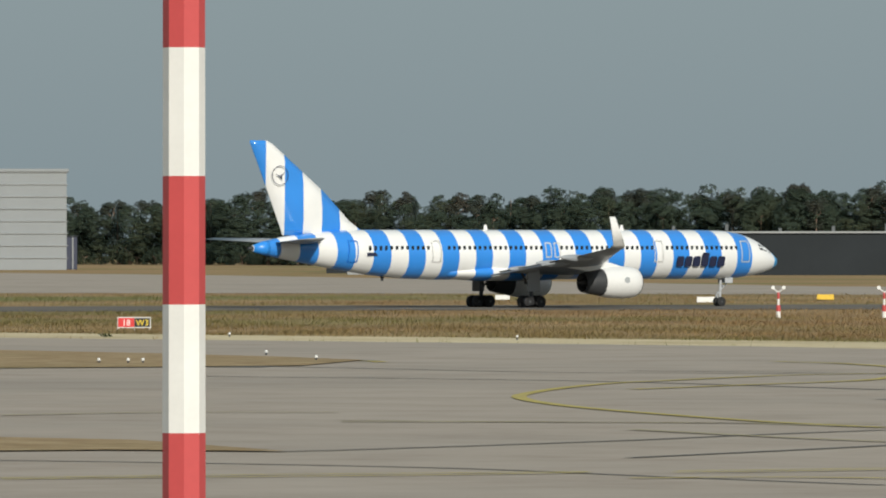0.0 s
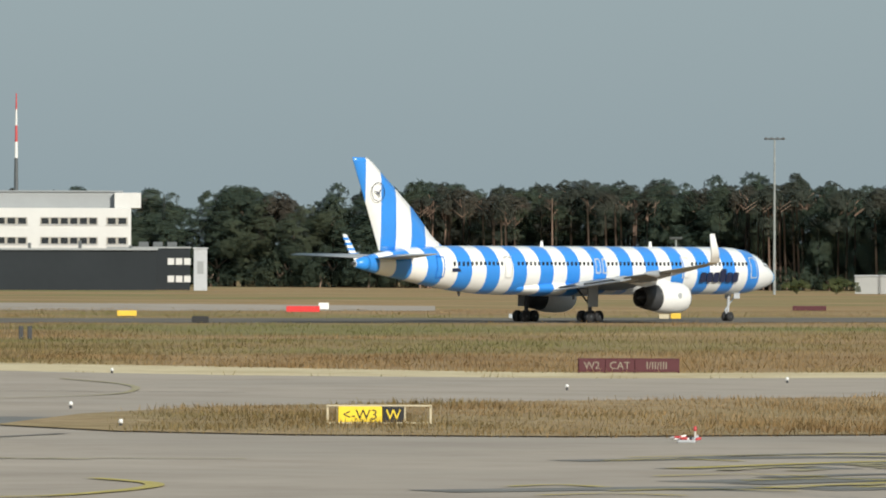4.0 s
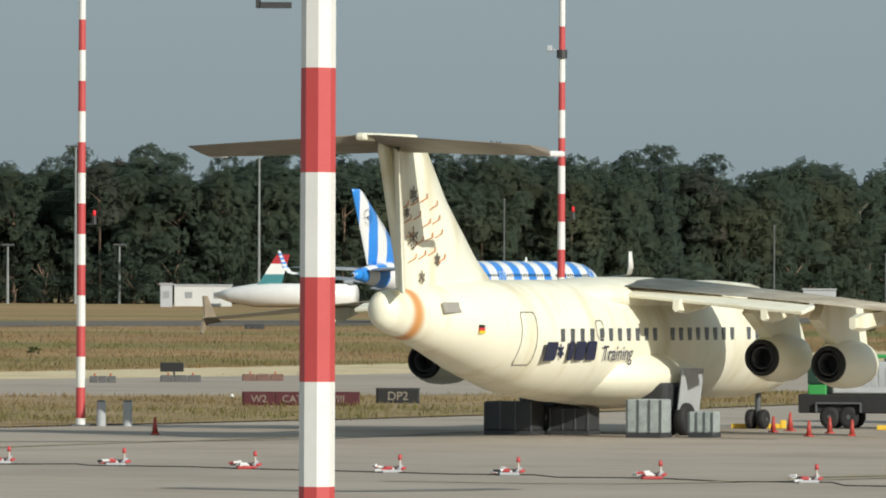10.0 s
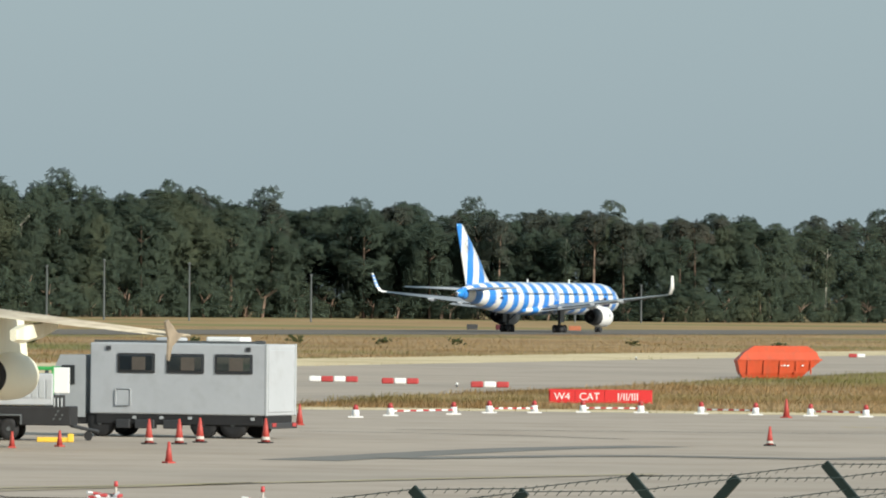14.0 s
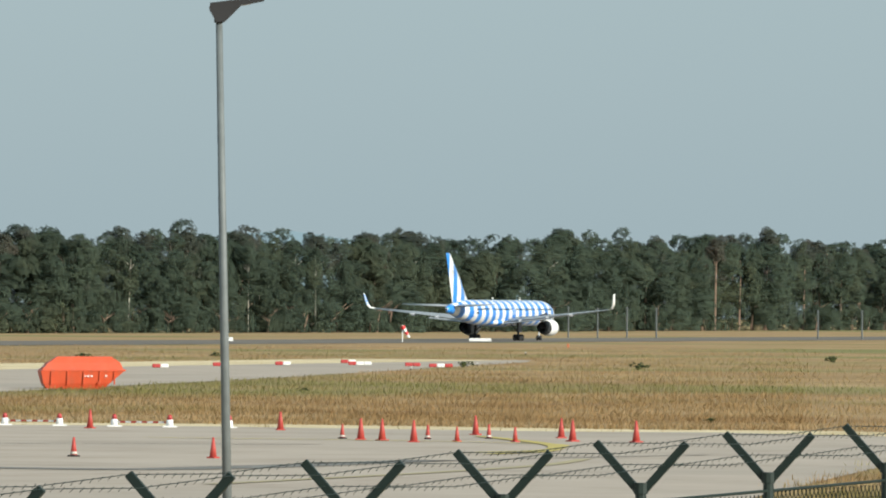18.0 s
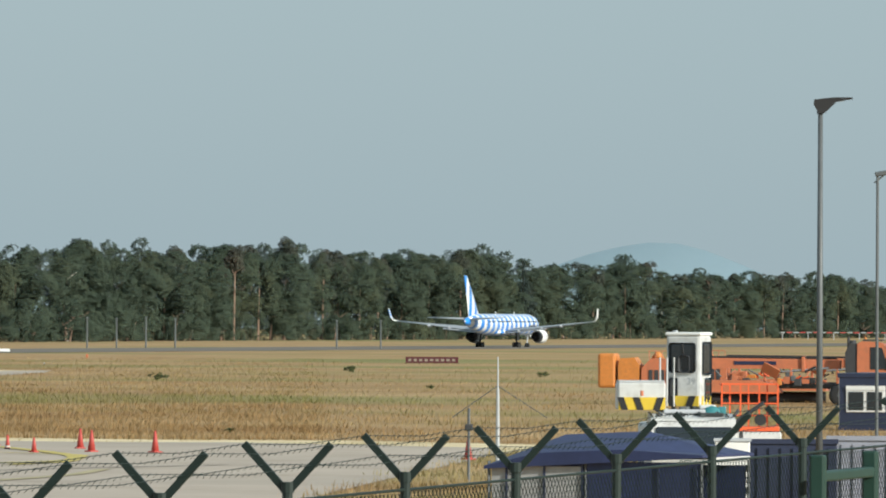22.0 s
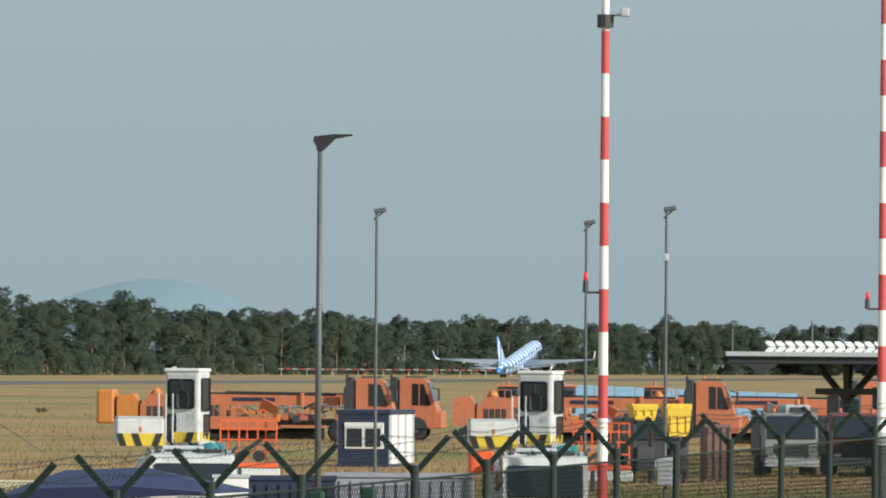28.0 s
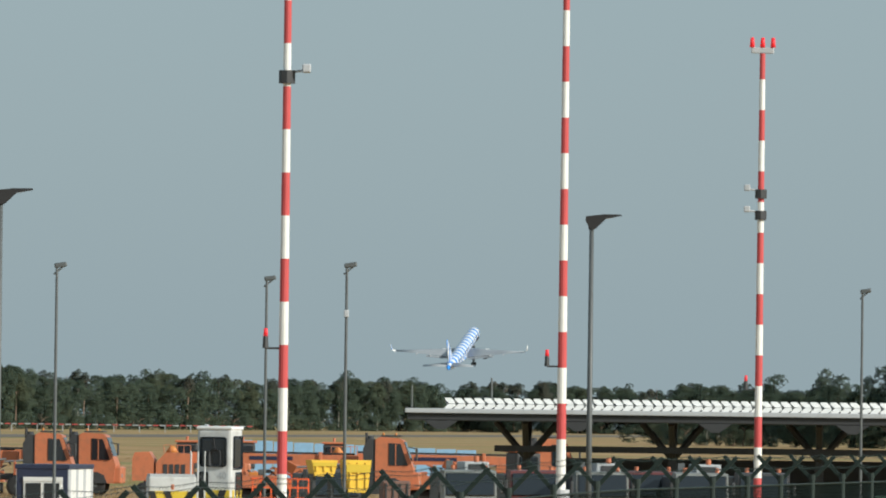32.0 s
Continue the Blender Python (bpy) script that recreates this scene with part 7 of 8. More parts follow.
def power_trailer(at):
    t = thing("power_trailer", "white and green ground power unit on a dark trailer", "trailer", at)
    part("generator", box(.5, 0, 1.15, 2.3, 1.6, 1.05, .05), LIGHTGREY, t, "pale generator housing")
    part("green_unit", box(-1.25, 0, .95, .7, 1.6, .5, .04), GREEN, t, "green housing")
    part("green_top", box(.9, .3, 2.3, 1.6, .9, .12, .03), GREEN, t)
    part("bed", box(.2, 0, .5, 4.3, 1.8, .62, .04), BLACK, t)
    for y in (-.95, .95):
        part("mudguard", box(-.39, y, .8, 1.75, .3, .06, .02), STEEL, t, "grey mudguard")
        for x in (-1.24, .46):
            part("mudguard_end", box(x, y, .52, .06, .3, .3, .02), STEEL, t, "grey mudguard")
    part("control_panel", box(1.95, -.6, 1.55, .6, .2, .85, .03), WHITE, t, "white control panel")
    part("panel_edge", box(1.62, -.62, 1.5, .08, .24, .95, .02), GREEN, t, "green panel edge")
    part("cabinet_end", box(-1.25, -.2, 1.45, .72, 1.3, .72, .04), DARKGREEN, t, "dark end cabinet")
    for k in range(6):
        part("louvre", box(.1 + .28 * k, -.81, 1.4, .2, .03, .6), GREY, t)
    for x in (-.75, -.02):
        for y in (-.8, .8):
            truck_wheel(t, x, y, r=.38)
    part("drawbar", rod((2.2, 0, .5), (3.3, 0, .3), .06, n=8), DARK, t)
    part("jack_wheel", rod((2.9, -.06, .16), (2.9, .06, .16), .16, n=12), BLACK, t)
    rack = part("hose_rack", box(1.85, -.62, .55, .5, .1, .95, .03), DARK, t)
    for k in range(5):
        part("coupling", rod((1.68 + .08 * k, -.72, .75 + .13 * (k % 3)), (1.72 + .08 * k, -.9, .7 + .13 * (k % 3)), .055, n=8), STEEL, rack, "bare metal coupling")
    for k in range(3):
        part("hose", rod((1.7 + .14 * k, -.76, 1.4), (1.72 + .14 * k, -.8, .62), .035, n=6), GREY, rack)
    return t


power_trailer(polar(26.12, 276, .03, -8) @ Matrix.Diagonal((.86, 1, 1, 1)))

# ---- the winter fleet behind the fence ----
CHEV = mat("chevron_yellow", (0.62, 0.44, 0.035), 0.5, vary=0.06)


def chevron(parent, x, y, z, w, h):
    pl = part("chevron_board", box(x, y, z, w, .05, h, .01), CHEV, parent, "yellow and black chevron board")
    n = 3 if w > 1.2 else 2
    for k in range(n):
        xx = x - w / 2 + (k + .5) * w / n
        s = 1 if xx > x else -1
        part("chevron_stripe", prism([(-w / n * .3, 0), (w / n * .12, 0), (w / n * .12 + s * h * .35, h), (-w / n * .3 + s * h * .35, h)], .03, m=pose(xx, y - .03, z)), BLACK, pl)
    return pl


REDRAIL = mat("red_orange_railing", (0.70, 0.11, 0.03), 0.5, vary=0.1)


TRUCKWHITE = mat("dusty_white_paint", (0.56, 0.57, 0.56), 0.45, vary=0.1, scale=1.5, dirt=.3)


def deicer(at, number):
    """A de-icing truck that faces -y, with its basket cabin over the roof."""
    t = thing("deicing_truck", f"white de-icing truck with raised cabin number {number}", "truck", at, "de-icing trucks")
    cab = part("driver_cab", loft([[(x, y, z) for y, z in ((-1.55, .55), (-1.75, 1.1), (-1.5, 2.25), (-.2, 2.4), (.3, 2.3), (.3, .55))] for x in (-1.2, 1.2)]), TRUCKWHITE, t, "white driver's cab")
    part("windscreen", box(0, -1.68, 1.12, 2.15, .05, .92, .04, rot=Euler((-.2, 0, 0)).to_matrix().to_4x4()), GLASS, cab)
    part("grille", box(0, -1.72, .62, 1.7, .06, .3, .03), DARK, cab)
    part("bumper", box(0, -1.75, .35, 2.45, .3, .25, .04), LIGHTGREY, cab)
    lettering("BETA " + number, .24, DARKGREEN, cab, pose(0, -1.80, .93), .004)
    for x in (-.95, .95):
        part("headlight", box(x, -1.76, .66, .35, .05, .2, .03), CHROME, cab)
        part("mirror", box(x * 1.42, -1.5, 1.3, .12, .1, .6, .03), DARK, cab)
        part("side_window", box(x * 1.27, -.6, 1.4, .04, .8, .6, .03), GLASS, cab)
    tank = part("tank_body", box(.15, 3.4, .75, 2.5, 5.4, 1.35, .12), TRUCKWHITE, t, "white fluid tank")
    part("deck", box(.1, 1.0, 2.1, 2.3, 1.6, .12, .03), LIGHTGREY, tank)
    part("boom", box(.5, 2.6, 2.2, .5, 5.4, .45, .06), TRUCKWHITE, t, "white folded boom")
    part("pump_drum", rod((.62, -.3, 2.3), (.62, .5, 2.3), .32, .32, 14), TEALP, t, "teal pump drum", smooth=True)
    part("hatch", box(-.2, -.2, 2.4, 1.2, .8, .12, .04), LIGHTGREY, t)
    for k in range(3):
        part("strobe", box(.9 - .35 * k, .6, 2.35, .12, .12, .2, .02), TRUCKWHITE, t)
    # raised cabin
    k = part("basket_cabin", box(0, 0, 2.6, 1.05, .95, 2.05, .09), TRUCKWHITE, t, "white glazed basket cabin", at=pose(0, .6, 0, 0, 0, -24))
    part("cabin_front_window", box(-.02, -.475, 3.56, .82, .04, .86, .08), GLASS, k)
    part("cabin_low_window", box(-.3, -.475, 2.72, .28, .04, .70, .05), GLASS, k)
    part("cabin_side_window", box(.525, 0, 3.5, .04, .70, .95, .08), GLASS, k)
    part("cabin_side_low_window", box(.525, .12, 2.72, .04, .5, .7, .06), GLASS, k)
    part("wiper", rod((-.02, -.50, 4.4), (.03, -.50, 4.05), .02, n=5), BLACK, k)
    part("cabin_roof", box(0, 0, 4.62, 1.1, 1.0, .1, .04), WHITE, k)
    part("roof_lamp", box(-.3, -.3, 4.72, .12, .12, .05, .02), LIGHTGREY, k)
    part("seat", box(.05, -.49, 3.56, .34, .02, .5, .1), DARK, k)
    lettering(number, .28, GREY, k, pose(.25, -.48, 3.22), .004)
    chevron(k, 0, -.50, 2.6, .98, .3)
    for q in range(3):
        part("side_stripe", box(.53, -.3 + .3 * q, 2.6, .03, .14, .3), CHEV, k)
    bx = part("spray_box", box(-1.4, .3, 2.5, 1.36, 1.3, .78, .05), TRUCKWHITE, t, "white spray housing")
    chevron(bx, -1.4, -.38, 2.5, 1.34, .36)
    part("beacon", rod((-1.4, -.3, 2.9), (-1.4, -.3, 3.05), .07, n=10), ORANGE, bx)
    part("housing_top", box(-1.4, .3, 3.28, 1.3, 1.25, .06), LIGHTGREY, bx)
    for q in range(3):
        part("ladder_rail", rod((-.85 + .2 * q, .2, 2.6), (-.85 + .2 * q, .2, 4.0), .025, n=5), TRUCKWHITE, bx)
    if number == "40":
        part("red_locker", box(-1.75, -.2, 1.8, .7, .6, .62, .04), REDRAIL, t, "red locker on the truck")
    # red basket railing behind
    rb = part("railing", box(1.9, 2.6, 3.2, 1.65, .05, .05), REDRAIL, t, "orange basket railing")
    for q in range(7):
        part("rail_post", box(1.1 + .27 * q, 2.6 + .5 * (q % 2), 1.95, .045, .045, 1.28), REDRAIL, rb)
    for z in (2.3, 2.65, 2.95):
        part("rail_bar", box(1.9, 2.6, z, 1.65, .04, .04), REDRAIL, rb)
    for x in (1.1, 2.7):
        part("rail_bar", box(x, 3.0, 3.2, .04, .9, .04), REDRAIL, rb)
    part("hydraulic_ram", rod((1.3, 2.5, 2.0), (2.3, 2.4, 2.7), .06, n=8), DARK, rb)
    part("hose_reel", rod((2.2, 2.3, 2.2), (2.2, 2.5, 2.2), .17, n=14), BLACK, rb)
    part("basket_floor", box(1.9, 2.9, 1.86, 1.7, 1.2, .14, .03), REDRAIL, rb)
    part("side_deck", box(1.9, 2.9, 1.55, 1.8, 1.4, .3, .04), TRUCKWHITE, t)
    for q in range(5):
        part("pipe", rod((-.9 + .42 * q, .0, 2.25 + .08 * (q % 2)), (-.7 + .42 * q, 1.7, 2.5 - .1 * (q % 3)), .05, n=7), (STEEL, LIGHTGREY, DARK)[q % 3], t)
    for q in range(14):
        x = -1.15 + .18 * q
        part("pipe", rod((x, -1.1 + .15 * (q % 4), 2.34), (x + .25 * math.sin(q * 2.1), .4, 2.42 + .07 * (q % 3)), .03 + .012 * (q % 3), n=6), (STEEL, DARK, LIGHTGREY, BLACK)[q % 4], t)
    part("roof_hatch", box(.55, -.75, 2.33, .7, .55, .1, .03), DARK, t)
    for q in range(4):
        part("valve_box", box(-.75 + .55 * q, -.15, 2.38, .22, .3, .16 + .06 * (q % 2), .03), (LIGHTGREY, STEEL, DARK, TEALP)[q], t)
    for x in (-1.0, 1.0):
        for y in (-.9, 3.6, 4.8):
            truck_wheel(t, x, y).matrix_basis = pose(x, y, .5)
    return t


deicer(polar(13.49, 240, 0, 4), "39")
deicer(polar(11.085, 240, 0, 4), "40")


AMBER = mat("amber_paint", (0.55, 0.20, 0.04), 0.5, vary=0.1, dirt=.3)


def sweeper(at, label, amber_tail=False):
    """An orange snow sweeper seen from its side; the cab is at +x."""
    t = thing("snow_sweeper", label, "snow sweeper", at, "orange snow sweepers")
    c = part("cab", loft([[(x, y, z) for x, z in ((7.7, .75), (9.9, .75), (10.0, 1.9), (9.85, 2.35), (9.35, 3.72), (9.0, 3.85), (7.95, 3.9), (7.7, 3.75))] for y in (-1.22, 1.22)]), ORANGE, t, "orange driver's cab")
    part("side_window", prism([(8.5, 2.2), (9.66, 2.2), (9.2, 3.5), (8.5, 3.55)], .05, m=pose(0, -1.23, 0)), GLASS, c)
    part("window_bar", box(8.92, -1.27, 2.2, .06, .03, 1.3), ORANGE, c)
    part("windscreen", box(9.62, 0, 2.4, .06, 2.1, 1.25, rot=Euler((0, -.34, 0)).to_matrix().to_4x4()), GLASS, c)
    part("rear_frame", prism([(7.0, .9), (7.72, .9), (7.72, 3.75), (7.25, 3.8), (6.95, 3.2)], 2.3), DARK, c, "dark engine frame behind the cab")
    part("exhaust", rod((7.15, -.95, 1.6), (7.15, -.95, 4.15), .09, n=10), DARK, c)
    part("air_filter", rod((7.4, -.9, 2.9), (7.4, -.9, 3.95), .2, n=12), DARK, c, smooth=True)
    part("roof_rack", box(8.6, 0, 3.92, 1.2, 1.9, .09, .03), DARK, c)
    for x in (8.15, 8.9):
        part("beacon", rod((x, -.7, 3.95), (x, -.7, 4.16), .08, .06, 10), AMBER, c, smooth=True)
    m = part("mirror", box(10.2, -1.55, 2.5, .12, .28, .75, .05), DARK, c)
    part("mirror_arm", rod((9.7, -1.2, 3.3), (10.2, -1.55, 3.2), .03, n=6), DARK, m)
    part("bonnet", box(10.1, 0, .75, .55, 2.2, 1.05, .1), ORANGE, c)
    part("headlight", box(10.38, -.85, 1.1, .06, .4, .24, .03), CHROME, c)
    part("fender", prism([(7.9, .75), (9.5, .75), (9.3, 1.25), (8.9, 1.45), (8.4, 1.45), (8.05, 1.2)], .12, m=pose(0, -1.27, 0)), DARK, c, "dark wheel arch")
    part("step", box(7.85, -1.3, .5, .35, .2, .5, .02), DARK, c)
    ch = part("chassis_beam", prism([(-3.4, 2.2), (6.6, 2.2), (6.6, 2.72), (4.4, 2.78), (-3.4, 2.86)], .8), ORANGE, t, "long orange beam")
    part("brand_bar", box(1.4, -.42, 2.44, 2.6, .03, .22), LETTER, ch, "dark lettering bar")
    part("pipe", rod((-3.4, -.3, 2.93), (6.4, -.3, 2.84), .06, n=8), BLACK, ch)
    part("beam_joint", box(4.35, -.1, 2.0, .22, .9, .95, .04), ORANGE, ch)
    part("beam_ram", rod((2.8, -.45, 2.0), (5.9, -.45, 2.25), .07, n=8), CHROME, ch)
    part("lower_frame", box(1.4, .1, 1.0, 9.8, .7, .3, .04), DARK, t, "dark lower frame")
    for x in (-2.6, -.2, 2.0, 3.6, 5.2):
        part("strut", box(x, -.4, 1.2, .16, .22, 1.05, .03), ORANGE, ch)
    part("broom_hood", prism([(-2.2, .75), (3.0, .75), (2.8, 1.2), (1.7, 1.5), (-1.2, 1.5), (-2.2, 1.2)], 2.0), ORANGE, t, "orange broom hood")
    part("broom", rod((-2.0, -.4, .36), (2.8, .1, .36), .34, n=18), BLACK, t, "black rotary broom")
    part("hood_plate", box(2.4, -1.0, 1.75, 1.1, .08, .7, .03, rot=Euler((.5, .5, 0)).to_matrix().to_4x4()), ORANGE, ch)
    eng = part("engine_house", prism([(-5.5, 1.0), (-3.3, 1.0), (-3.3, 2.75), (-4.9, 2.8), (-5.45, 2.2)], 2.3), ORANGE, t, "orange blower housing")
    for k in range(4):
        part("louvre", box(-4.9 + .36 * k, -1.17, 1.4, .24, .04, .7), DARK, eng)
    part("hand_rail", rod((-5.0, -1.1, 3.25), (-3.4, -1.1, 3.25), .025, n=5), ORANGE, eng)
    for k in range(5):
        part("rail_post", rod((-5.0 + .4 * k, -1.1, 2.75), (-5.0 + .4 * k, -1.1, 3.25), .025, n=5), ORANGE, eng)
    part("dome", rod((-4.6, .1, 2.8), (-4.6, .1, 3.2), .42, .14, 14), AMBER, eng, "amber dome", smooth=True)
    part("tail_house", prism([(-6.9, 1.1), (-5.6, 1.1), (-5.6, 2.4), (-5.9, 2.85), (-6.75, 2.8), (-6.9, 2.4)], 2.25), AMBER if amber_tail else ORANGE, t, "amber tail housing" if amber_tail else "")
    if amber_tail:
        part("rear_box", box(-7.6, 0, 1.0, 1.1, 2.2, 2.1, .16), AMBER, t, "amber rear box")
    rr = np.random.default_rng(int(abs(at.translation.x) * 10))
    for q in range(30):
        x, z = rr.uniform(-2.8, 6.0), rr.uniform(1.2, 2.1)
        part("hose", rod((x, -.8 + rr.uniform(-.2, .4), z), (x + rr.uniform(-.7, .7), -.7, z + rr.uniform(-.5, .4)), rr.uniform(.03, .08), n=6), (BLACK, ORANGE, REDRAIL, DARK, STEEL)[q % 5], ch)
    for q in range(8):
        part("fitting", box(rr.uniform(-2.6, 5.8), -.75, rr.uniform(1.1, 1.8), rr.uniform(.25, .7), .4, rr.uniform(.2, .5), .04), (ORANGE, DARK, AMBER, ORANGE, BLACK, STEEL, ORANGE, DARK)[q], ch)
    for x, r in ((8.75, .62), (6.6, .62), (-4.2, .5), (-6.2, .5)):
        for y in (-1.05, 1.05):
            truck_wheel(t, x, y, r=r)
    return t


SPOTS = ((13.20, 512, -6, "orange snow sweeper with a long beam and dark lettering"), (12.87, 526, -8, "orange snow sweeper parked behind another"), (10.90, 505, -4, "orange snow sweeper behind the de-icing truck"), (9.78, 515, 0, "orange snow sweeper beside the carport"))
for b_, d_, turn, label in SPOTS:
    sweeper(polar(b_, d_, 0, turn), label, b_ > 13)


# white truck paint, darkened in its colour for the carport's shade, plus dirt
SHADEDWHITE = mat("dull_white_paint", (0.20, 0.215, 0.21), 0.5, vary=0.15, dirt=.4)
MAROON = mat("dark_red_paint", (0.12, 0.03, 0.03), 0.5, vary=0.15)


def plough_truck(at, label, colour):
    """A truck that faces -y."""
    t = thing("plough_truck", label, "truck", at, "winter service trucks")
    c = part("cab", loft([[(x, y, z) for y, z in ((-1.0, .7), (-1.05, 1.7), (-.85, 2.75), (.9, 2.8), (.9, .7))] for x in (-1.15, 1.15)]), colour, t)
    part("windscreen", box(0, -1.0, 1.66, 2.14, .06, 1.0, .04, rot=Euler((-.18, 0, 0)).to_matrix().to_4x4()), GLASS, c)
    part("grille", box(0, -1.06, .95, 1.5, .05, .5, .03), DARK, c)
    part("bumper", box(0, -1.1, .45, 2.4, .3, .35, .04), LIGHTGREY, c)
    for x in (-.9, .9):
        part("headlight", box(x, -1.12, .8, .36, .06, .2, .03), CHROME, c)
        part("mirror", box(x * 1.5, -.9, 1.8, .14, .1, .55, .03), DARK, c)
        part("beacon", rod((x * .8, -.3, 2.8), (x * .8, -.3, 3.0), .09, n=8), ORANGE, c)
    part("load_bed", box(0, 3.0, .9, 2.4, 4.0, 1.7, .06), DARK, t)
    part("lower_grille", box(0, -1.07, .5, 1.9, .05, .3, .03), DARK, c)
    part("side_window", box(1.16, -.1, 1.75, .04, .8, .75, .03), GLASS, c)
    if colour is SHADEDWHITE:
        sup = part("superstructure", box(.45, 2.4, 2.6, 1.1, 3.2, .55, .05), GREY, t, "grey upper housing")
        part("housing_ladder", box(-.75, .9, 2.4, .3, .06, .8, .01), STEEL, sup)
        part("amber_beacon", rod((.45, .9, 3.15), (.45, .9, 3.4), .12, n=10), ORANGE, sup)
        part("dark_panel", box(.45, .78, 2.7, .7, .05, .35, .02), DARK, sup)
    for x in (-1.0, 1.0):
        for y in (-.2, 2.4, 3.6):
            truck_wheel(t, x, y).matrix_basis = pose(x, y, .5)
    return t


for b_, d_, label, colour in ((9.40, 370, "pale truck parked under the carport edge", SHADEDWHITE), (8.95, 374, "dark red truck parked under the carport", MAROON), (8.5, 370, "pale truck parked under the carport", SHADEDWHITE), (8.15, 376, "dark red truck parked under the carport", MAROON),
                              (7.82, 370, "pale truck parked under the carport", SHADEDWHITE), (7.4, 376, "dark truck parked under the carport", DARK), (10.33, 360, "dark tractor unit beside yellow equipment", DARK)):
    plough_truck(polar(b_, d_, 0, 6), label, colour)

# yellow spreader bodies
for b_, d_, w, h, z in ((10.40, 346, 1.1, .66, 2.6), (10.17, 346, 1.1, 1.33, 1.95)):
    y_ = thing("spreader", "yellow salt spreader body on dark legs", "spreader", polar(b_, d_, 0, 10), "yellow spreaders")
    part("hopper", prism([(-w / 2, h), (w / 2, h), (w * .36, 0), (-w * .36, 0)], 1.4, m=pose(0, 0, z)), YELLOW, y_, "yellow hopper")
    for k in range(3):
        part("rib", box(-w * .3 + w * .3 * k, -.72, z + .2, .08, .08, h - .3), YELLOW, y_)
    for sx in (-1, 1):
        part("leg", box(sx * w * .35, 0, 0, .12, .9, z + .1), DARK, y_)
    part("chute", box(0, -.4, .5, .7, .7, 1.0, .05), DARK, y_)
    part("warning_board", box(0, -.75, z + h * .62, w * .9, .04, h * .25), CHEV, y_)

eb = thing("equipment_box", "tall dark brown equipment box beside the yellow spreaders", "box", polar(9.9, 352, 0, 8))
part("box_body", box(0, 0, 0, 1.15, 1.2, 2.4, .04), BROWNBOARD, eb)
for k in range(4):
    part("panel_rib", box(-.45 + .3 * k, -.62, .1, .06, .05, 2.2), DARK, eb)
# orange loaders further back
for b_, d_, turn in ((11.38, 545, 0), (11.0, 550, 10), (10.38, 545, 0), (9.1, 445, 20)):
    l_ = thing("loader", "orange loader with a dark cab behind the trucks", "loader", polar(b_, d_, 0, turn), "orange loaders")
    part("body", box(-.6, 0, .8, 3.2, 2.0, 1.2, .15), ORANGE, l_)
    k = part("cab", box(.6, 0, 1.6, 1.4, 1.7, 1.7, .12), DARK, l_, "dark glazed cab")
    part("cab_roof", box(.6, 0, 3.3, 1.6, 1.9, .15, .05), ORANGE, k)
    part("cab_glass", box(.6, -.87, 2.1, 1.0, .05, 1.0, .06), GLASS, k)
    part("beacon", rod((.6, 0, 3.45), (.6, 0, 3.7), .09, n=8), ORANGE, k)
    part("lift_arm", rod((1.2, -.6, 1.4), (2.8, -.6, .7), .14, n=8), ORANGE, l_)
    part("bucket", prism([(2.6, .1), (3.5, .1), (3.3, .4), (2.9, 1.1), (2.6, 1.0)], 2.4), DARK, l_)
    for x in (-1.5, 1.3):
        for y in (-.95, .95):
            truck_wheel(l_, x, y, r=.7)

# blue and white site container
def site_container(at):
    c = thing("site_container", "blue-framed site container with a white window", "container", at)
    part("end_wall", box(0, 0, .1, 2.4, .12, 2.35), NAVY, c, "dark blue end wall")
    part("roof", box(0, 3.0, 2.45, 2.6, 6.2, .22, .03), NAVY, c, "blue roof frame")
    for k in range(10):
        part("side_panel", box(1.2, .35 + .62 * k, .15, .08, .56, 2.3, .01), WHITE if k % 3 else LIGHTGREY, c, "white corrugated panel")
    part("side_panel", box(-1.2, 3.0, .15, .08, 6.0, 2.3), WHITE, c)
    part("back_wall", box(0, 6.0, .15, 2.4, .1, 2.3), NAVY, c)
    part("floor_frame", box(0, 3.0, 0, 2.5, 6.2, .15), NAVY, c)
    w = part("window", box(.05, -.08, .85, 1.85, .08, 1.2, .02), WHITE, c, "white window frame")
    part("pane", box(-.4, -.13, .95, .72, .03, .85), GLASS, w)
    part("shutter_box", box(.05, -.11, 1.88, 1.85, .08, .2), WHITE, w)
    part("pane", box(.48, -.13, .95, .72, .03, .85), GLASS, w)
    return c


site_container(polar(12.30, 392, 0, -11))
# ---- blue tarpaulin tent near the fence ----
TARP = mat("blue_tarpaulin", (0.025, 0.035, 0.095), 0.55, vary=0.2, scale=2.5, bump=.01)
TARPSIDE = mat("pale_tarpaulin_window", (0.36, 0.36, 0.35), 0.6, vary=0.15, scale=2)
tt = thing("tarpaulin_tent", "dark blue tarpaulin tent with pale side sheets", "tent", polar(14.03, 170, 0, -18) @ Matrix.Diagonal((.64, 1, 1, 1)))
part("side_sheet", box(-1.6, -1.6, 0, 3.0, .05, 2.1), TARPSIDE, tt, "pale side sheet")
part("side_sheet", box(1.9, -1.6, 0, 3.8, .05, 2.2), TARP, tt, "dark blue side sheet")
part("roof_sheet", loft([[(-3.3, y, 2.1), (-1.5, y, 2.62 + dz), (1.2, y, 2.7 + dz), (3.9, y, 2.35), (3.9, y, 2.3), (-3.3, y, 2.04)] for y, dz in ((-1.75, -.25), (0, .1), (1.75, -.25))]), TARP, tt, "dark blue roof sheet")
for k in range(6):
    part("seam", box(-2.6 + 1.25 * k, -1.64, .05, .06, .05, 2.1), NAVY, tt)
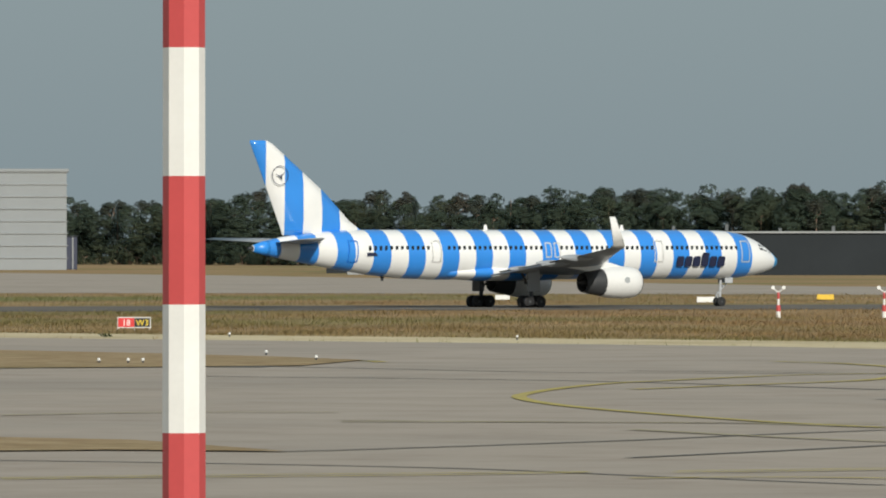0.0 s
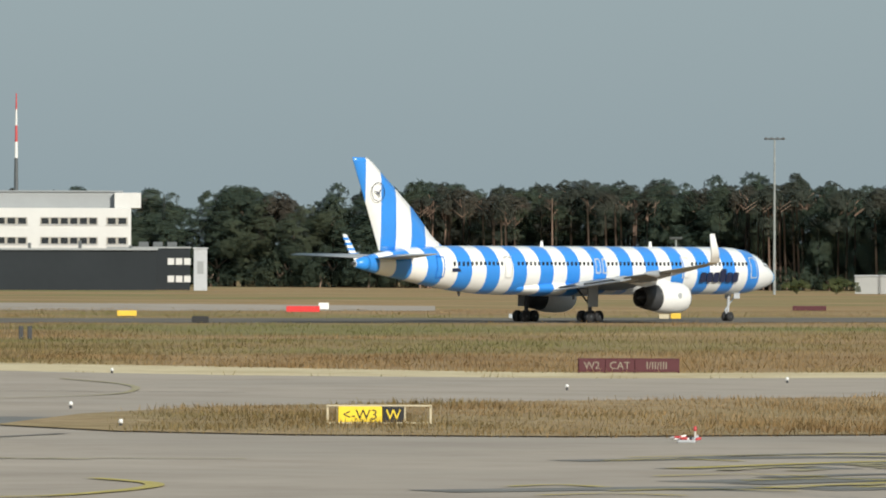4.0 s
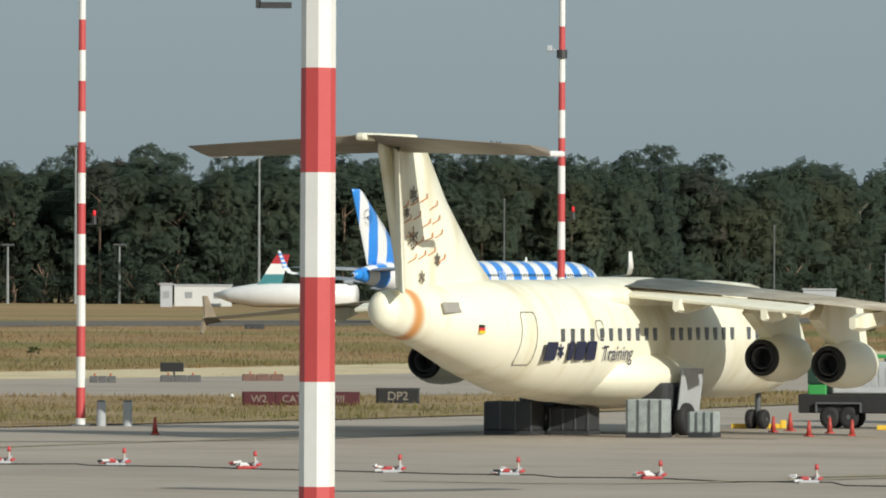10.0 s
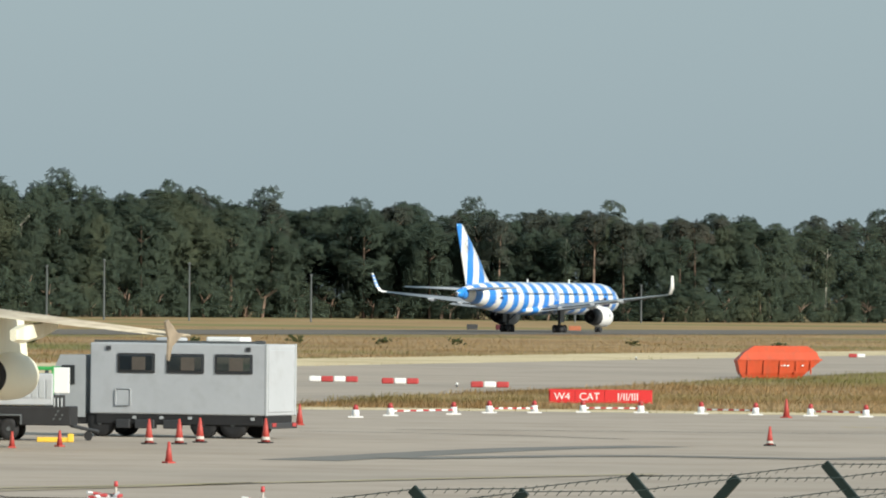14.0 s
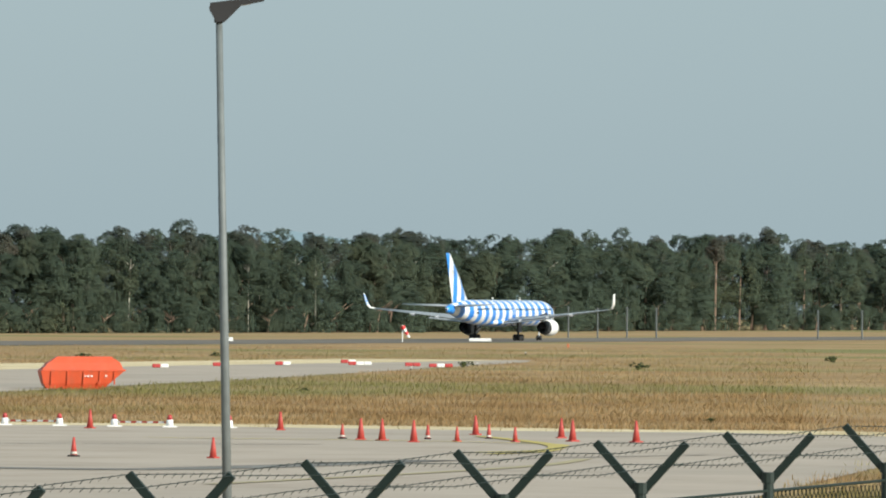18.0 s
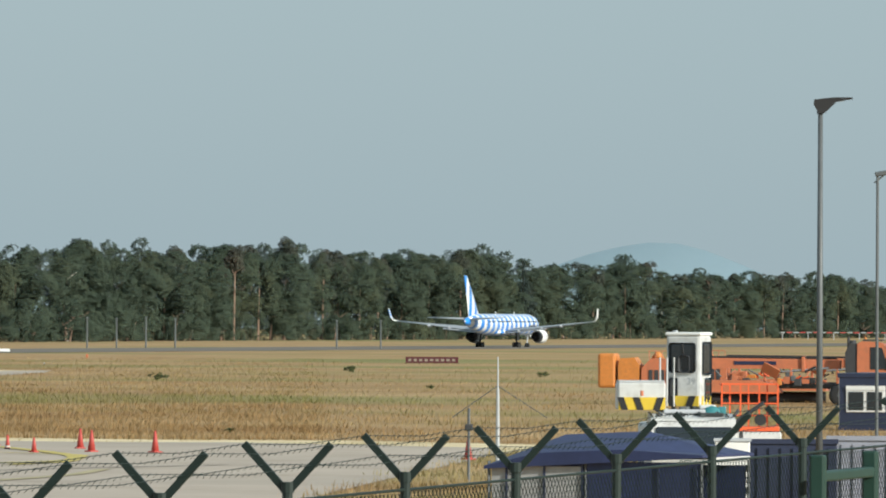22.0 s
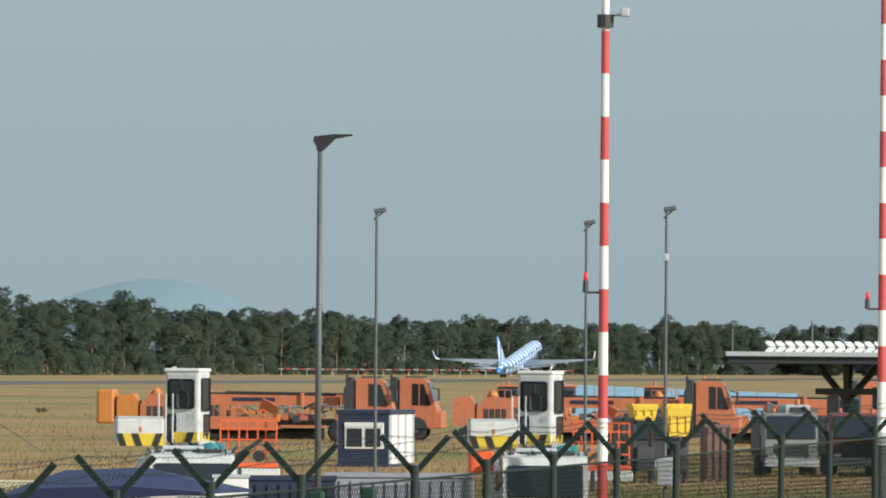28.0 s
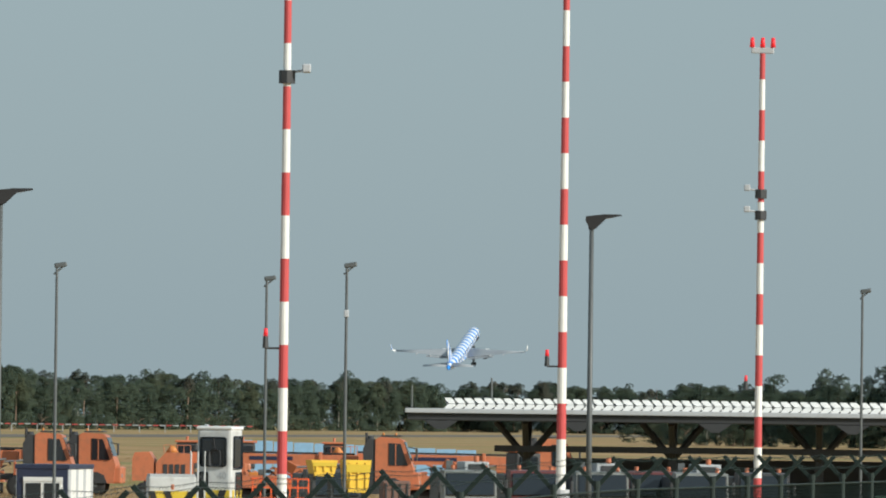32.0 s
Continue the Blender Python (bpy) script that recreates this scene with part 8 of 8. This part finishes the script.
for x in (-3.2, 0, 3.8):
    part("tent_leg", rod((x, -1.6, 0), (x, -1.6, 2.2), .05, n=8), STEEL, tt)
    part("tent_leg", rod((x, 1.6, 0), (x, 1.6, 2.2), .05, n=8), STEEL, tt)
part("back_sheet", box(.2, 1.6, 0, 7.0, .05, 2.1), TARP, tt)
DUSK = mat("grey_blue_sheet", (0.27, 0.28, 0.33), 0.6, vary=0.1)
wb = thing("white_locker", "white steel locker with small latches", "locker", polar(13.2, 188, 0, 0))
part("locker_body", box(0, 0, 0, .78, .8, 2.35, .03), WHITE, wb)
for z in (1.2, 1.7):
    part("latch", box(.3, -.42, z, .1, .05, .12), DARK, wb)
part("locker_top", box(0, 0, 2.35, .84, .86, .06), LIGHTGREY, wb)
for b_, d_, w, h, m_, label in ((12.85, 205, 2.6, 2.1, NAVY, "dark blue corrugated container end"), (12.05, 215, 3.8, 2.05, DUSK, "grey-blue corrugated container side")):
    c = thing("storage_container", label, "container", polar(b_, d_, 0, 0), "storage containers")
    part("shell", box(0, 1.2, 0, w, 2.4, h, .03), m_, c)
    n = int(w / .28)
    for k in range(n):
        part("corrugation", box(-w / 2 + (k + .5) * w / n, -.02, .2, w / n * .5, .06, h - .35), m_, c)
    part("top_rail", box(0, 0, h - .05, w + .05, .1, .12), m_, c)
# pale blue pipe rail far behind the fleet
PALEBLUE = mat("pale_blue_panel", (0.25, 0.42, 0.60), 0.5, vary=0.08)
pb = thing("blue_panels", "row of pale blue panels behind the fleet", "barrier", polar(10.2, 620))
for k in range(12):
    part("panel", box(-8 + 1.5 * k, 0, 0, 1.42, .08, 3.3 - .05 * k, .01), PALEBLUE, pb)
part("pipe", rod((-9, .1, .4), (14, .1, .4), .12, n=8), PALEBLUE, pb)

# ---- carport ----
def carport():
    c = thing("carport", "long open carport with a scalloped white roof", "carport", polar(6.6, 400, 0, 0))
    L0, L1 = -22.4, 24.0
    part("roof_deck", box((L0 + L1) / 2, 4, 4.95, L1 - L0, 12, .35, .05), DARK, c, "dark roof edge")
    part("fascia", box((L0 + L1) / 2, -2.1, 5.3, L1 - L0 + .2, .25, .22, .03), LIGHTGREY, c, "grey fascia")
    shells = [finish("roof_shell", prism([(0, 0), (.30, 0), (.36 + .12 * e, .13), (.30 + .22 * e, .27), (.22 * e, .27), (-.05 + .1 * e, .12)], .5), WHITE) for e in (1, -1)]
    n = min(96, int((L1 - L0 - 2.4) / .47))
    for k in range(n):
        for r in range(2):
            part("roof_shell", shells[r], None, c, at=pose(L0 + 1.7 + .47 * k + .2 * r, -.75 + .55 * r, 5.42 + .28 * r, -18, 0, 0))
    part("roof_back", box((L0 + L1) / 2 + 1, 1.4, 5.3, L1 - L0 - 2.4, 2.0, .5, .1), STEEL, c, "grey roof slope behind the shells")
    for k in range(6):
        x = L0 + 5.5 + 7.0 * k
        p = part("column", box(x, 2.5, 0, .4, .4, 3.6, .03), DARK, c)
        for sx in (-1, 1):
            part("raker", rod((x, 2.5, 3.2), (x + sx * 1.5, 2.5, 4.95), .16, n=8), DARK, p)
            part("raker", rod((x, 2.5, 3.2), (x, 2.5 + sx * 2.6, 4.95), .16, n=8), DARK, p)
    for k in range(7):
        part("edge_bracket", prism([(-.8, 0), (.8, 0), (.2, -.42), (-.2, -.42)], .3, m=pose(L0 + 1.6 + 6.5 * k, -1.9, 4.95)), DARK, c)
    part("cross_beam", box((L0 + L1) / 2 + 2, 1.5, 3.5, L1 - L0 - 4, .3, .3), DARK, c)
    # added dark sheet that stands in for the deep shade under the roof
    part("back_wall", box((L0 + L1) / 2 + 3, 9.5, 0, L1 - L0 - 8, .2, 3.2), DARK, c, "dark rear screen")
    part("aerial", rod((L0 + .2, -1.8, 5.3), (L0 + .2, -1.8, 6.6), .04, n=6), STEEL, c)
    part("aerial", rod((L0 + 3.9, 0, 5.3), (L0 + 3.9, 0, 7.0), .05, n=6), STEEL, c)
    return c


carport()

# antenna on the apron corner
an = thing("antenna", "thin steel antenna mast with stay wires", "antenna", polar(14.80, 262))
part("pole", rod((0, 0, 0), (0, 0, 2.9), .07, .05, 8), GREY, an)
part("tip", rod((0, 0, 2.9), (0, 0, 3.9), .03, .02, 6), LIGHTGREY, an)
part("side_rod", rod((-.9, 0, 0), (-.9, 0, 2.3), .05, n=6), STEEL, an)
part("clamp", box(-.9, 0, 1.6, .25, .15, .2, .03), DARK, an)
for x in (-1.3, 1.4):
    part("stay_wire", rod((0, 0, 3.0), (x * 1.1, 0, 2.0), .012, n=4), STEEL, an)

# ---- perimeter fence ----
FENCEGREEN = mat("green_coated_steel", (0.008, 0.020, 0.016), 0.55, vary=0.15)
fence = thing("perimeter_fence", "dark green mesh fence with forked barbed-wire posts", "fence")


SHIFT = ((1, -.03), (2, -.07), (3, -.10), (4, -.118), (5, -.125), (6, -.108), (7, -.10), (8, -.065), (9, 0), (10, .47), (12, .5), (14, .56))


def post_at(k):
    """The foot of a post and its height; the spacing is a little uneven and wider at the gate."""
    k = k + float(np.interp(k, [a for a, _ in SHIFT], [b for _, b in SHIFT]))
    return Vector((-(18.03 - .0966 * k), 49.0 + 3.0 * k, 0)), 3.62 + .028 * min(k, 20)


ARM = .36
for k in range(-6, 48):
    p, z = post_at(k)
    po = part("post", rod(p, p + Vector((0, 0, z)), .04, n=10), FENCEGREEN, fence)
    part("cap", rod(p + Vector((0, 0, z - .02)), p + Vector((0, 0, z + .06)), .052, n=10), FENCEGREEN, po)
    for sx in (-1, 1):
        part("fork_arm", box(0, 0, 0, .055, .03, .5, bm=None), FENCEGREEN, po, at=Matrix.Translation(p + Vector((0, 0, z - .02))) @ pose(0, 0, 0, 0, 43 * sx, 0))
for k in range(-6, 47):
    (p, z), (q, w) = post_at(k), post_at(k + 1)
    for sx in (-1, 1):
        for f in (.52, .95):
            a, b = p + Vector((sx * ARM * f, 0, z + ARM * f)), q + Vector((sx * ARM * f, 0, w + ARM * f))
            mid = (a + b) / 2 - Vector((0, 0, .035))
            bm = rod(a, mid, .003, n=4, caps=False)
            rod(mid, b, .003, n=4, bm=bm, caps=False)
            for j in range(1, 20):
                c = a.lerp(b, j / 20) - Vector((0, 0, .14 * j / 20 * (1 - j / 20)))
                rod(c + Vector((-.014, 0, -.016)), c + Vector((.014, .01, .016)), .0025, n=3, bm=bm, caps=False)
            part("barbed_wire", bm, FENCEGREEN, fence)
    part("top_rail", rod(p + Vector((0, 0, z - .08)), q + Vector((0, 0, w - .08)), .012, n=6), FENCEGREEN, fence)


def mesh_panel(p, q, z, w):
    """Diagonal wires between two posts: real wire, in its upper part finer than can be counted."""
    bm = bmesh.new()
    step = .10
    L = (q - p).length
    d = (q - p).normalized()
    n = int(L / step)
    lo, hi = 1.2, min(z, w) - .08
    H = hi - lo
    for i in range(-int(H / step) - 1, n + 1):
        for s in (1, -1):
            u0, u1 = i * step, i * step + H
            a, b = max(0, u0), min(L, u1)
            if b <= a:
                continue
            za, zb = ((a - u0), (b - u0)) if s == 1 else (H - (a - u0), H - (b - u0))
            pa, pb = p + d * a + Vector((0, 0, lo + za)), p + d * b + Vector((0, 0, lo + zb))
            v = (pb - pa).normalized()
            side = v.cross(Vector((1, .03, 0))).normalized() * .0022
            dep = Vector((.0035, 0, 0))
            vs = [bm.verts.new(c) for c in (pa + side, pa - side, pb - side, pb + side)]
            bm.faces.new(vs)
            bm.faces.new([bm.verts.new(c) for c in (pa + dep, pa - dep, pb - dep, pb + dep)])
    return bm


for k in range(-6, 46):
    (p, z), (q, w) = post_at(k), post_at(k + 1)
    ob = part("wire_mesh", mesh_panel(p, q, z, w), FENCEGREEN, fence)
    tagged(ob, kind="stuff")
NET = bpy.data.materials.new("green_privacy_net")
NET.use_nodes = True
nn_, nl_ = NET.node_tree.nodes, NET.node_tree.links
nb_, nt2_, nm_, nz_, nr_ = nn_["Principled BSDF"], nn_.new("ShaderNodeBsdfTransparent"), nn_.new("ShaderNodeMixShader"), nn_.new("ShaderNodeTexNoise"), nn_.new("ShaderNodeMapRange")
nb_.inputs["Base Color"].default_value, nb_.inputs["Roughness"].default_value = (.012, .04, .03, 1), .9
nz_.inputs["Scale"].default_value = 1.5
nr_.inputs["To Min"].default_value, nr_.inputs["To Max"].default_value = .35, .75
nl_.new(nz_.outputs["Fac"], nr_.inputs["Value"])
nl_.new(nr_.outputs["Result"], nm_.inputs["Fac"])
nl_.new(nt2_.outputs["BSDF"], nm_.inputs[1])
nl_.new(nb_.outputs["BSDF"], nm_.inputs[2])
nl_.new(nm_.outputs["Shader"], nn_["Material Output"].inputs["Surface"])
for k in range(20, 46):
    (p, z), (q, w) = post_at(k), post_at(k + 1)
    d = (q - p) / 6
    rows = [[p + d * i + Vector((.05 + .02 * math.sin(i * 2.1 + k), 0, h)) for i in range(7)] for h in (.6, min(z, w) - .3 - .12 * (k % 3))]
    bm = bmesh.new()
    lo, hi = ([bm.verts.new(v) for v in row] for row in rows)
    for i in range(6):
        bm.faces.new((lo[i], lo[i + 1], hi[i + 1], hi[i]))
    part("privacy_net", bm, NET, fence, "dark green privacy net")
# gate in the fence line
(p, z) = post_at(9.4)
gt = thing("fence_gate", "green steel gate frame in the fence", "gate", Matrix.Translation(p + Vector((.15, 0, 0))) @ pose(0, 0, 0, 0, 0, -88))
for x in (-.3, 2.4):
    part("gate_post", box(x, 0, 0, .14, .14, z - .1, .02), DARKGREEN, gt)
part("gate_beam", box(1.05, 0, z - .35, 2.7, .1, .1, .02), DARKGREEN, gt)
part("gate_beam", box(1.05, 0, z - 1.1, 2.7, .08, .08, .02), DARKGREEN, gt)

# ---- grass tufts ----
def inside(px, py, poly):
    """Which points lie inside an outline."""
    res = np.zeros(len(px), bool)
    for (x0, y0), (x1, y1) in zip(poly, poly[1:] + poly[:1]):
        if y0 == y1:
            continue
        hit = ((y0 > py) != (y1 > py)) & (px < (x1 - x0) * (py - y0) / (y1 - y0) + x0)
        res ^= hit
    return res


TUFT = bpy.data.materials.new("dry_grass_blades")
TUFT.use_nodes = True
tn_, tl_ = TUFT.node_tree.nodes, TUFT.node_tree.links
tb_ = tn_["Principled BSDF"]
tb_.inputs["Roughness"].default_value, tb_.inputs["Specular IOR Level"].default_value = 0.9, 0.1
tg_, tr_, tc_, tz_, tm_, tx_ = (tn_.new(q) for q in ("ShaderNodeNewGeometry", "ShaderNodeValToRGB", "ShaderNodeTexCoord", "ShaderNodeTexNoise", "ShaderNodeMapRange", "ShaderNodeMixRGB"))
tq_, ta_, ts_ = tn_.new("ShaderNodeTexNoise"), tn_.new("ShaderNodeMath"), tn_.new("ShaderNodeMapRange")
tl_.new(tc_.outputs["Object"], tq_.inputs["Vector"])
tq_.inputs["Scale"].default_value, tq_.inputs["Detail"].default_value = 0.05, 8
tl_.new(tq_.outputs["Fac"], ts_.inputs["Value"])
ts_.inputs["From Min"].default_value, ts_.inputs["From Max"].default_value = 0.34, 0.66
ta_.operation, ta_.inputs[1].default_value = "MULTIPLY_ADD", 0.16
tl_.new(tg_.outputs["Random Per Island"], ta_.inputs[0])
tf_, tw_ = tn_.new("ShaderNodeTexNoise"), tn_.new("ShaderNodeMath")
tl_.new(tc_.outputs["Object"], tf_.inputs["Vector"])
tf_.inputs["Scale"].default_value, tf_.inputs["Detail"].default_value = 0.45, 3
tw_.operation, tw_.inputs[1].default_value = "MULTIPLY_ADD", 0.6
tl_.new(tf_.outputs["Fac"], tw_.inputs[0])
tl_.new(ts_.outputs["Result"], tw_.inputs[2])
th_ = tn_.new("ShaderNodeMath")
th_.operation, th_.inputs[1].default_value = "SUBTRACT", 0.38
tl_.new(tw_.outputs[0], th_.inputs[0])
tl_.new(th_.outputs[0], ta_.inputs[2])
tl_.new(ta_.outputs[0], tr_.inputs["Fac"])
for e_, (p_, c_) in zip([tr_.color_ramp.elements[0], tr_.color_ramp.elements.new(.4), tr_.color_ramp.elements.new(.7), tr_.color_ramp.elements[-1]],
                        ((0, (.50, .312, .145)), (.4, (.62, .40, .185)), (.7, (.72, .49, .24)), (1, (.82, .62, .36)))):
    e_.position, e_.color = p_, (*c_, 1)
tl_.new(tc_.outputs["Object"], tz_.inputs["Vector"])
tz_.inputs["Scale"].default_value, tz_.inputs["Detail"].default_value = .013, 5
tl_.new(tz_.outputs["Fac"], tm_.inputs["Value"])
tm_.inputs["From Min"].default_value, tm_.inputs["From Max"].default_value, tm_.inputs["To Max"].default_value = .45, .58, .85
tl_.new(tm_.outputs["Result"], tx_.inputs["Fac"])
tl_.new(tr_.outputs["Color"], tx_.inputs["Color1"])
tx_.inputs["Color2"].default_value = (.38, .38, .13, 1)
tl_.new(tx_.outputs["Color"], tb_.inputs["Base Color"])
te_, tk_ = tn_.new("ShaderNodeBsdfTranslucent"), tn_.new("ShaderNodeMixShader")
tl_.new(tx_.outputs["Color"], te_.inputs["Color"])
tk_.inputs["Fac"].default_value = 0.5
tl_.new(tb_.outputs["BSDF"], tk_.inputs[1])
tl_.new(te_.outputs["BSDF"], tk_.inputs[2])
tl_.new(tk_.outputs["Shader"], tn_["Material Output"].inputs["Surface"])


def tufts(b0, b1, d0, d1, count, size, label):
    g = np.random.default_rng(int(b0 * 7 + d0))
    n = count * 2
    a, d = np.radians(g.uniform(b1, b0, n)), 1 / g.uniform(1 / d1, 1 / d0, n)
    x, y = -np.sin(a) * d, np.cos(a) * d
    paved = inside(x, y, TAXI_FAR + TAXI_NEAR[:8:-1] + APRON_EDGE[11:] + [(-68, 240), (-40, 100), (-20, 20), (-560, 20)]) | inside(x, y, ribbon(RUNWAY, 25, -31))
    isle = inside(x, y, TAXI_NEAR[:9] + [(-160, 335)] + APRON_EDGE[11:0:-1])
    paved |= inside(x, y, ribbon(TAXI_FAR[1:], -.2, -17)) | inside(x, y, ribbon(APRON_EDGE[11:], -.2, -7))
    ok = ~paved | isle
    x, y = x[ok][:count], y[ok][:count]
    n, k = len(x), 6
    clump = .85 + .15 * np.sin(x * .31 + 2 * np.sin(y * .23)) + .12 * np.sin(y * .47 + x * .29)
    h = (size * g.uniform(.5, 1.2, (n, k)) * clump[:, None]).ravel()
    cx, cy = (np.repeat(c, k) + g.normal(0, size * 2.2, n * k) for c in (x, y))
    t, w = g.uniform(0, 6.28, n * k), h * g.uniform(.05, .11, n * k)
    dx, dy = np.cos(t) * w, np.sin(t) * w
    lx, ly = g.normal(0, .3, n * k) * h, g.normal(0, .3, n * k) * h
    v = np.empty((n * k, 3, 3))
    v[:, 0] = np.stack([cx - dx, cy - dy, np.full(n * k, .0)], 1)
    v[:, 1] = np.stack([cx + dx, cy + dy, np.full(n * k, .0)], 1)
    v[:, 2] = np.stack([cx + lx, cy + ly, h], 1)
    me = bpy.data.meshes.new("grass_tufts")
    me.vertices.add(n * k * 3)
    me.vertices.foreach_set("co", v.ravel())
    me.loops.add(n * k * 3)
    me.loops.foreach_set("vertex_index", np.arange(n * k * 3))
    me.polygons.add(n * k)
    me.polygons.foreach_set("loop_start", np.arange(0, n * k * 3, 3))
    me.update(calc_edges=True)
    nv = np.repeat(np.stack([lx, ly, h * 2.2], 1), 3, 0)
    nv /= np.linalg.norm(nv, axis=1, keepdims=True)
    me.polygons.foreach_set("use_smooth", np.ones(n * k, bool))
    me.normals_split_custom_set_from_vertices(nv.tolist())
    me.materials.append(TUFT)
    return tagged(new("grass_tufts", me), label, "grass", kind="stuff")


tufts(53.8, 44, 360, 900, 20000, .26, "dry tufts of grass along the runway verge")
tufts(44, 27, 222, 900, 36000, .26, "dry tufts of grass between taxiway and runway")
tufts(27, 16, 300, 1100, 26000, .27, "dry tufts of grass beyond the apron")
tufts(16, 5, 190, 1100, 25000, .27, "dry tufts of grass behind the fence")

def motions():
    walk(airliner, [(t, pose(x, y, z, pitch, 0, yaw)) for t, x, y, z, yaw, pitch in FLIGHT])


motions()
